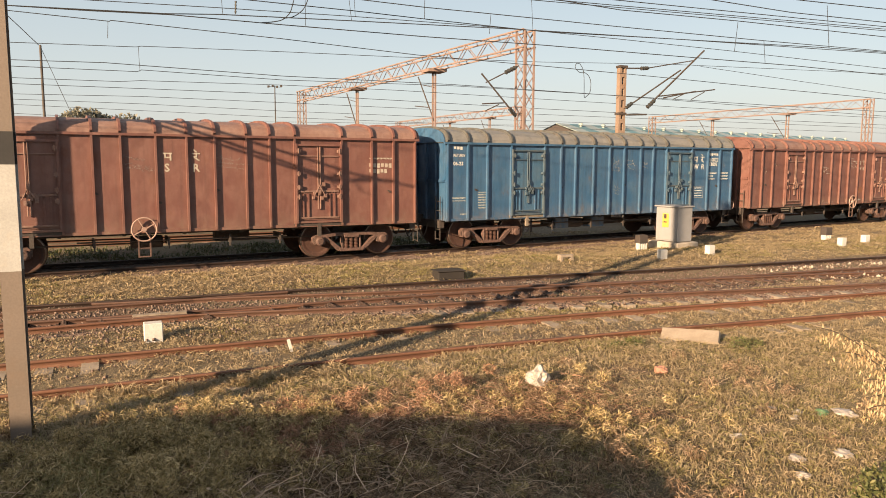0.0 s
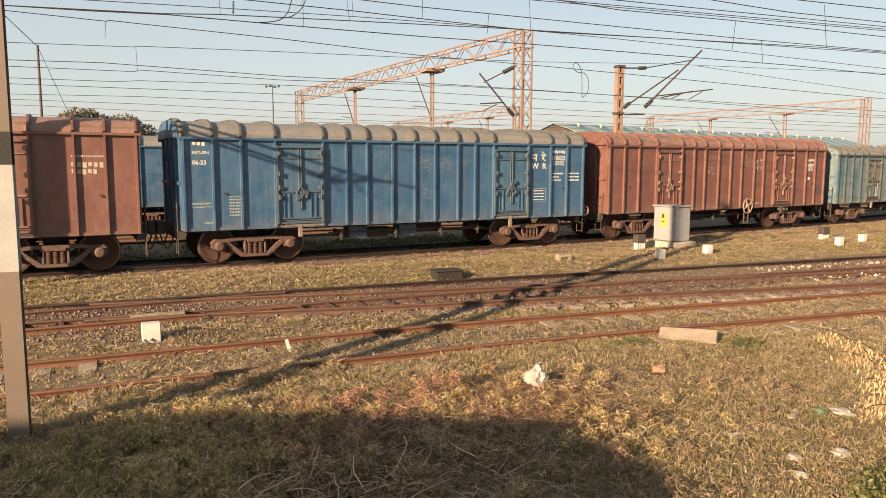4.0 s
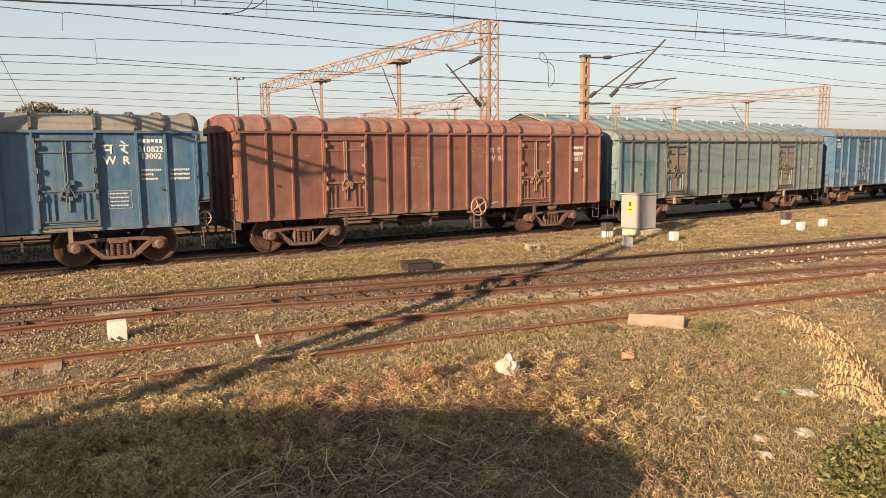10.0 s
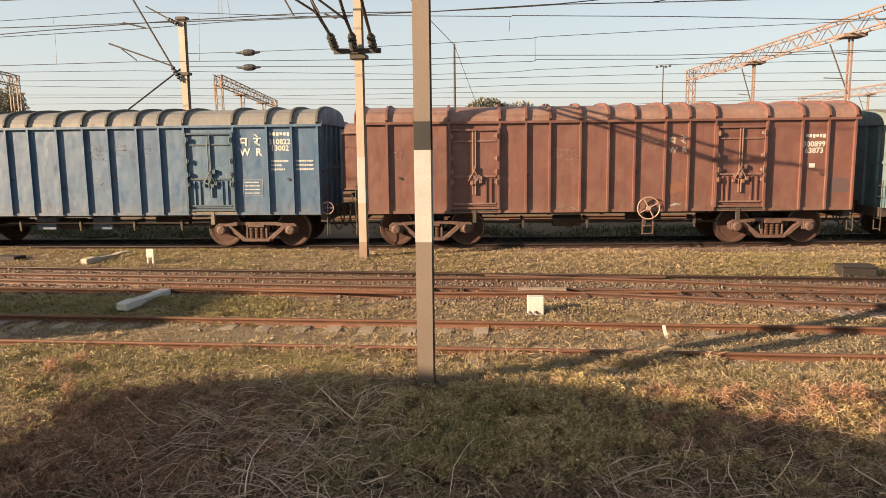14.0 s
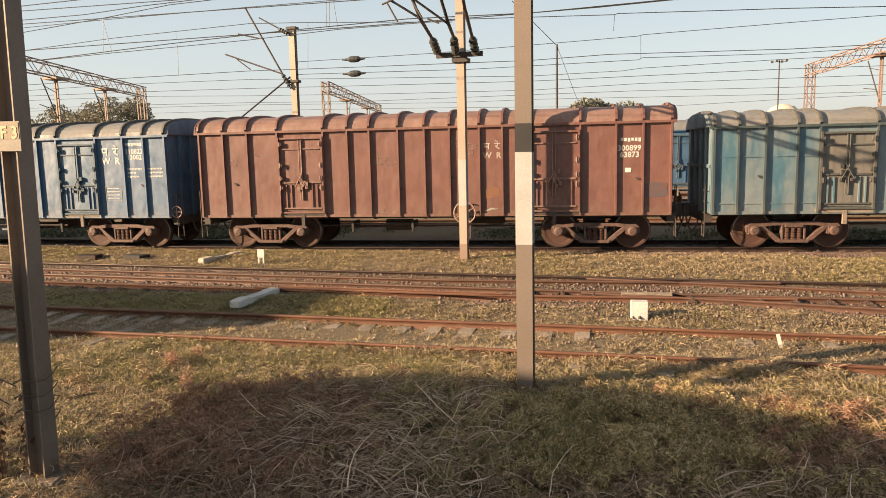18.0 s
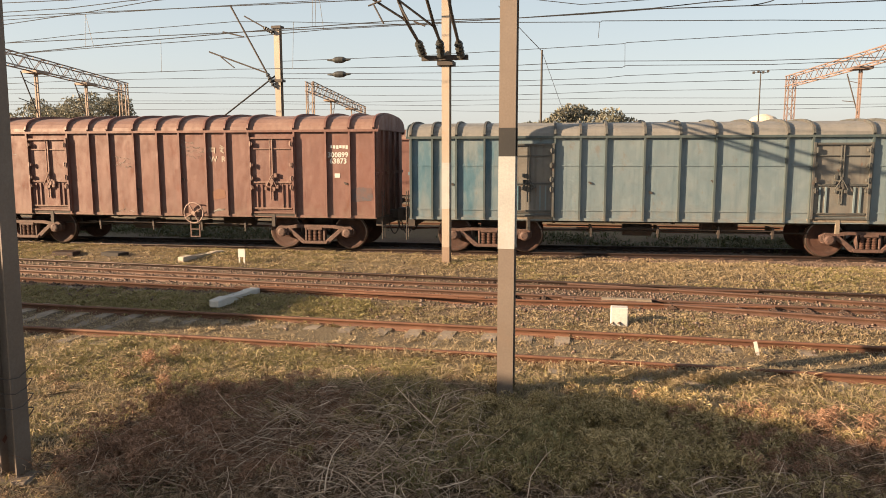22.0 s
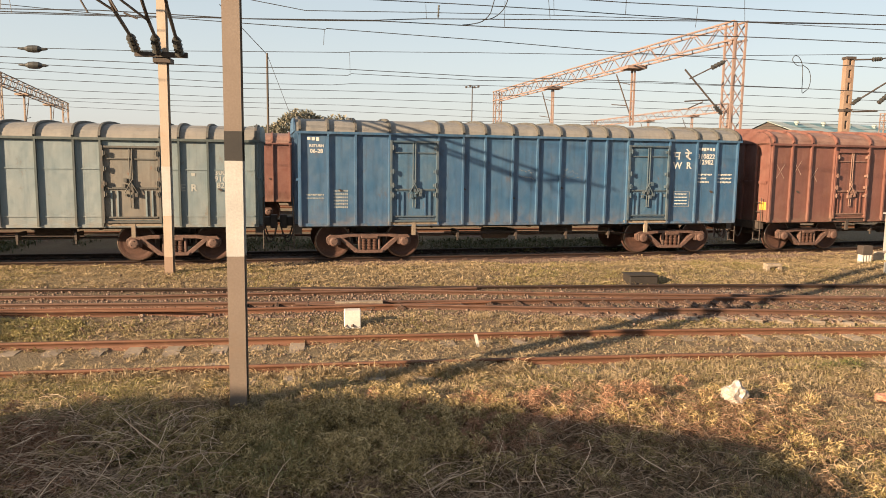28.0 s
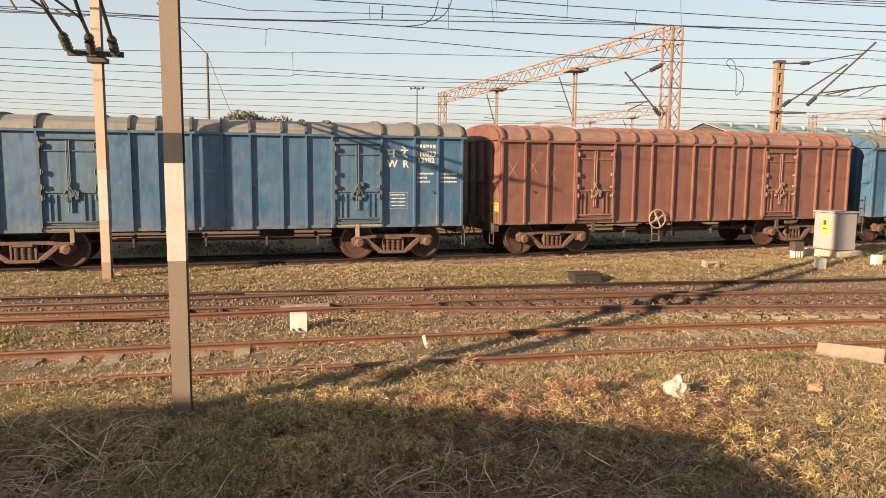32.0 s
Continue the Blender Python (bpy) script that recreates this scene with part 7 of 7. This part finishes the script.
def stems(n, area, seed, length, radius, density=None):
    """Curved dead stems lying and arching over one another."""
    rs = random.Random(seed)
    V, F, k0 = [], [], 0
    while n > 0:
        x, y = rs.uniform(area[0], area[1]), rs.uniform(area[2], area[3])
        if density and rs.random() > density(x, y):
            continue
        n -= 1
        L, a, rise = length[0] + (length[1] - length[0]) * rs.random() ** 1.6, rs.uniform(0, 2 * math.pi), rs.uniform(-0.05, 0.9)
        p = Vector((x, y, ground_z(x, y) + rs.uniform(0.0, 0.12) + 0.16 * rs.random() * heap(x, y)))
        turn, droop = rs.gauss(0, 0.9), rs.uniform(0.1, 1.3)
        rad = radius * (0.45 + 1.1 * rs.random() ** 2)
        seg = 5
        for s in range(seg + 1):
            d = Vector((math.cos(a), math.sin(a), rise)).normalized()
            sd = d.orthogonal().normalized()
            up = d.cross(sd)
            for t in range(3):
                an = 2.094 * t
                V.append(p + (sd * math.cos(an) + up * math.sin(an)) * rad * (1 - 0.12 * s))
            if s:
                for t in range(3):
                    u = (t + 1) % 3
                    b0, b1 = k0 + 3 * (s - 1), k0 + 3 * s
                    F.append((b0 + t, b0 + u, b1 + u, b1 + t))
            p = p + d * L / seg
            a += turn / seg + rs.uniform(-0.4, 0.4)
            rise -= droop / seg
            g = ground_z(p.x, p.y)
            if p.z < g + 0.01:
                p.z, rise = g + 0.01, max(rise, 0.02)
        k0 += 3 * (seg + 1)
    return [tuple(v) for v in V], F


v, f = stems(9500, (-9, 9, 4.6, 9.3), 21, (0.07, 0.42), 0.0036, heap)
tagged(new("dead_stems", raw_mesh("dead_stems", v, f, STRAW)), "tangle of pale dead stems over the near bank", "dead plants", kind="stuff")
PALE_STEM = leaf_material("bleached_stems", (0.36, 0.25, 0.175), (0.60, 0.45, 0.335), (0.84, 0.69, 0.54))
v, f = stems(2100, (-8, 8, 4.6, 9.2), 22, (0.14, 0.7), 0.0062, lambda x, y: heap(x, y) ** 2 * (0.25 + 0.75 * math.exp(-((x + 2.4) / 1.5) ** 4) + 0.3 * math.exp(-((x - 3) / 2) ** 4)))
tagged(new("dead_stems", raw_mesh("dead_stems", v, f, PALE_STEM)), "long bleached stalks arching over the near bank", "dead plants", kind="stuff")
LOW_LEAF = leaf_material("withered_ground_leaves", (0.024, 0.014, 0.009), (0.24, 0.157, 0.095), (0.54, 0.4, 0.27), 0.3, 2.5)
rs = np.random.RandomState(8)
px, py = rs.uniform(-9, 9, 3000), rs.uniform(4.6, 9.4, 3000)
keep = rs.rand(3000) < heap_at(px, py)
px, py = px[keep], py[keep]
c = np.stack([px, py, ground_at(px, py) + 0.03 + 0.22 * patchy(px, py, 1.6, 9) * rs.rand(len(px))], 1)
v, f = leaf_cloud([tuple(p) for p in c], [0.12] * len(c), 95000, 0.034, 8, 0.15)
tagged(new("ground_leaves", raw_mesh("ground_leaves", v, f, LOW_LEAF)), "withered low leaves and stubble on the bank", "dead plants", kind="stuff")


def mounds(name, label, mat, density, spots, count, leaf, high, seed):
    """Small leaves heaped in uneven mounds."""
    rs = np.random.RandomState(seed)
    px, py = rs.uniform(-8, 8, spots), rs.uniform(5.2, 9.6, spots)
    keep = rs.rand(spots) < density(px, py) * (0.2 + 1.2 * patchy(px, py, 1.3, seed))
    px, py = px[keep], py[keep]
    c = np.stack([px, py, ground_at(px, py) + 0.02 + high * patchy(px, py, 1.1, seed + 3) * rs.rand(len(px)) ** 0.7], 1)
    v, f = leaf_cloud([tuple(p) for p in c], [0.10] * len(c), count, leaf, seed, 0.17)
    return tagged(new(name, raw_mesh(name, v, f, mat)), label, "weeds", kind="stuff")


LOW_OLIVE = leaf_material("low_olive_weed_leaves", (0.028, 0.022, 0.008), (0.35, 0.27, 0.122), (0.7, 0.56, 0.325), 0.3, 3.0)
DRY_RED = leaf_material("dry_russet_leaves", (0.055, 0.025, 0.016), (0.33, 0.185, 0.115), (0.6, 0.39, 0.265), 0.35, 3.0)
mounds("low_weeds", "low olive weeds growing in mounds on the bank", LOW_OLIVE, weedy, 7000, 105000, 0.03, 0.34, 41)
mounds("withered_weeds", "russet withered weeds lying on the bank", DRY_RED, withered, 7500, 85000, 0.03, 0.32, 43)
v, f = stems(5600, (-7, 6.5, 5.6, 9.3), 44, (0.07, 0.4), 0.0036, lambda x, y: float(withered(x, y)) + 0.6 * math.exp(-((x - 4.1) / 1.8) ** 4 - ((y - 7.8) / 0.9) ** 4))
tagged(new("dead_stems", raw_mesh("dead_stems", v, f, DRY_RED)), "russet dead twigs among the withered weeds", "dead plants", kind="stuff")


def motions():
    """The goods train rolls past, and its wheels turn."""
    times = [0.5 * k for k in range(65)]
    for w, off, length in TRAIN:
        rows = []
        for t in times:
            x = run_at(t) + off
            a = math.degrees(math.atan2(train_y(x + length / 3) - train_y(x - length / 3), length * 2 / 3))
            rows.append((t, pose(x, (train_y(x - length / 3) + train_y(x + length / 3)) / 2, 0, 0, 0, a)))
        walk(w, rows)
    steps = [0.32 * k for k in range(101)]
    for ws, x in WHEELSETS:
        walk(ws, [(t, pose(x, 0, 0.5, 0, math.degrees((run_at(t) - run_at(0)) / 0.5), 0)) for t in steps])


motions()
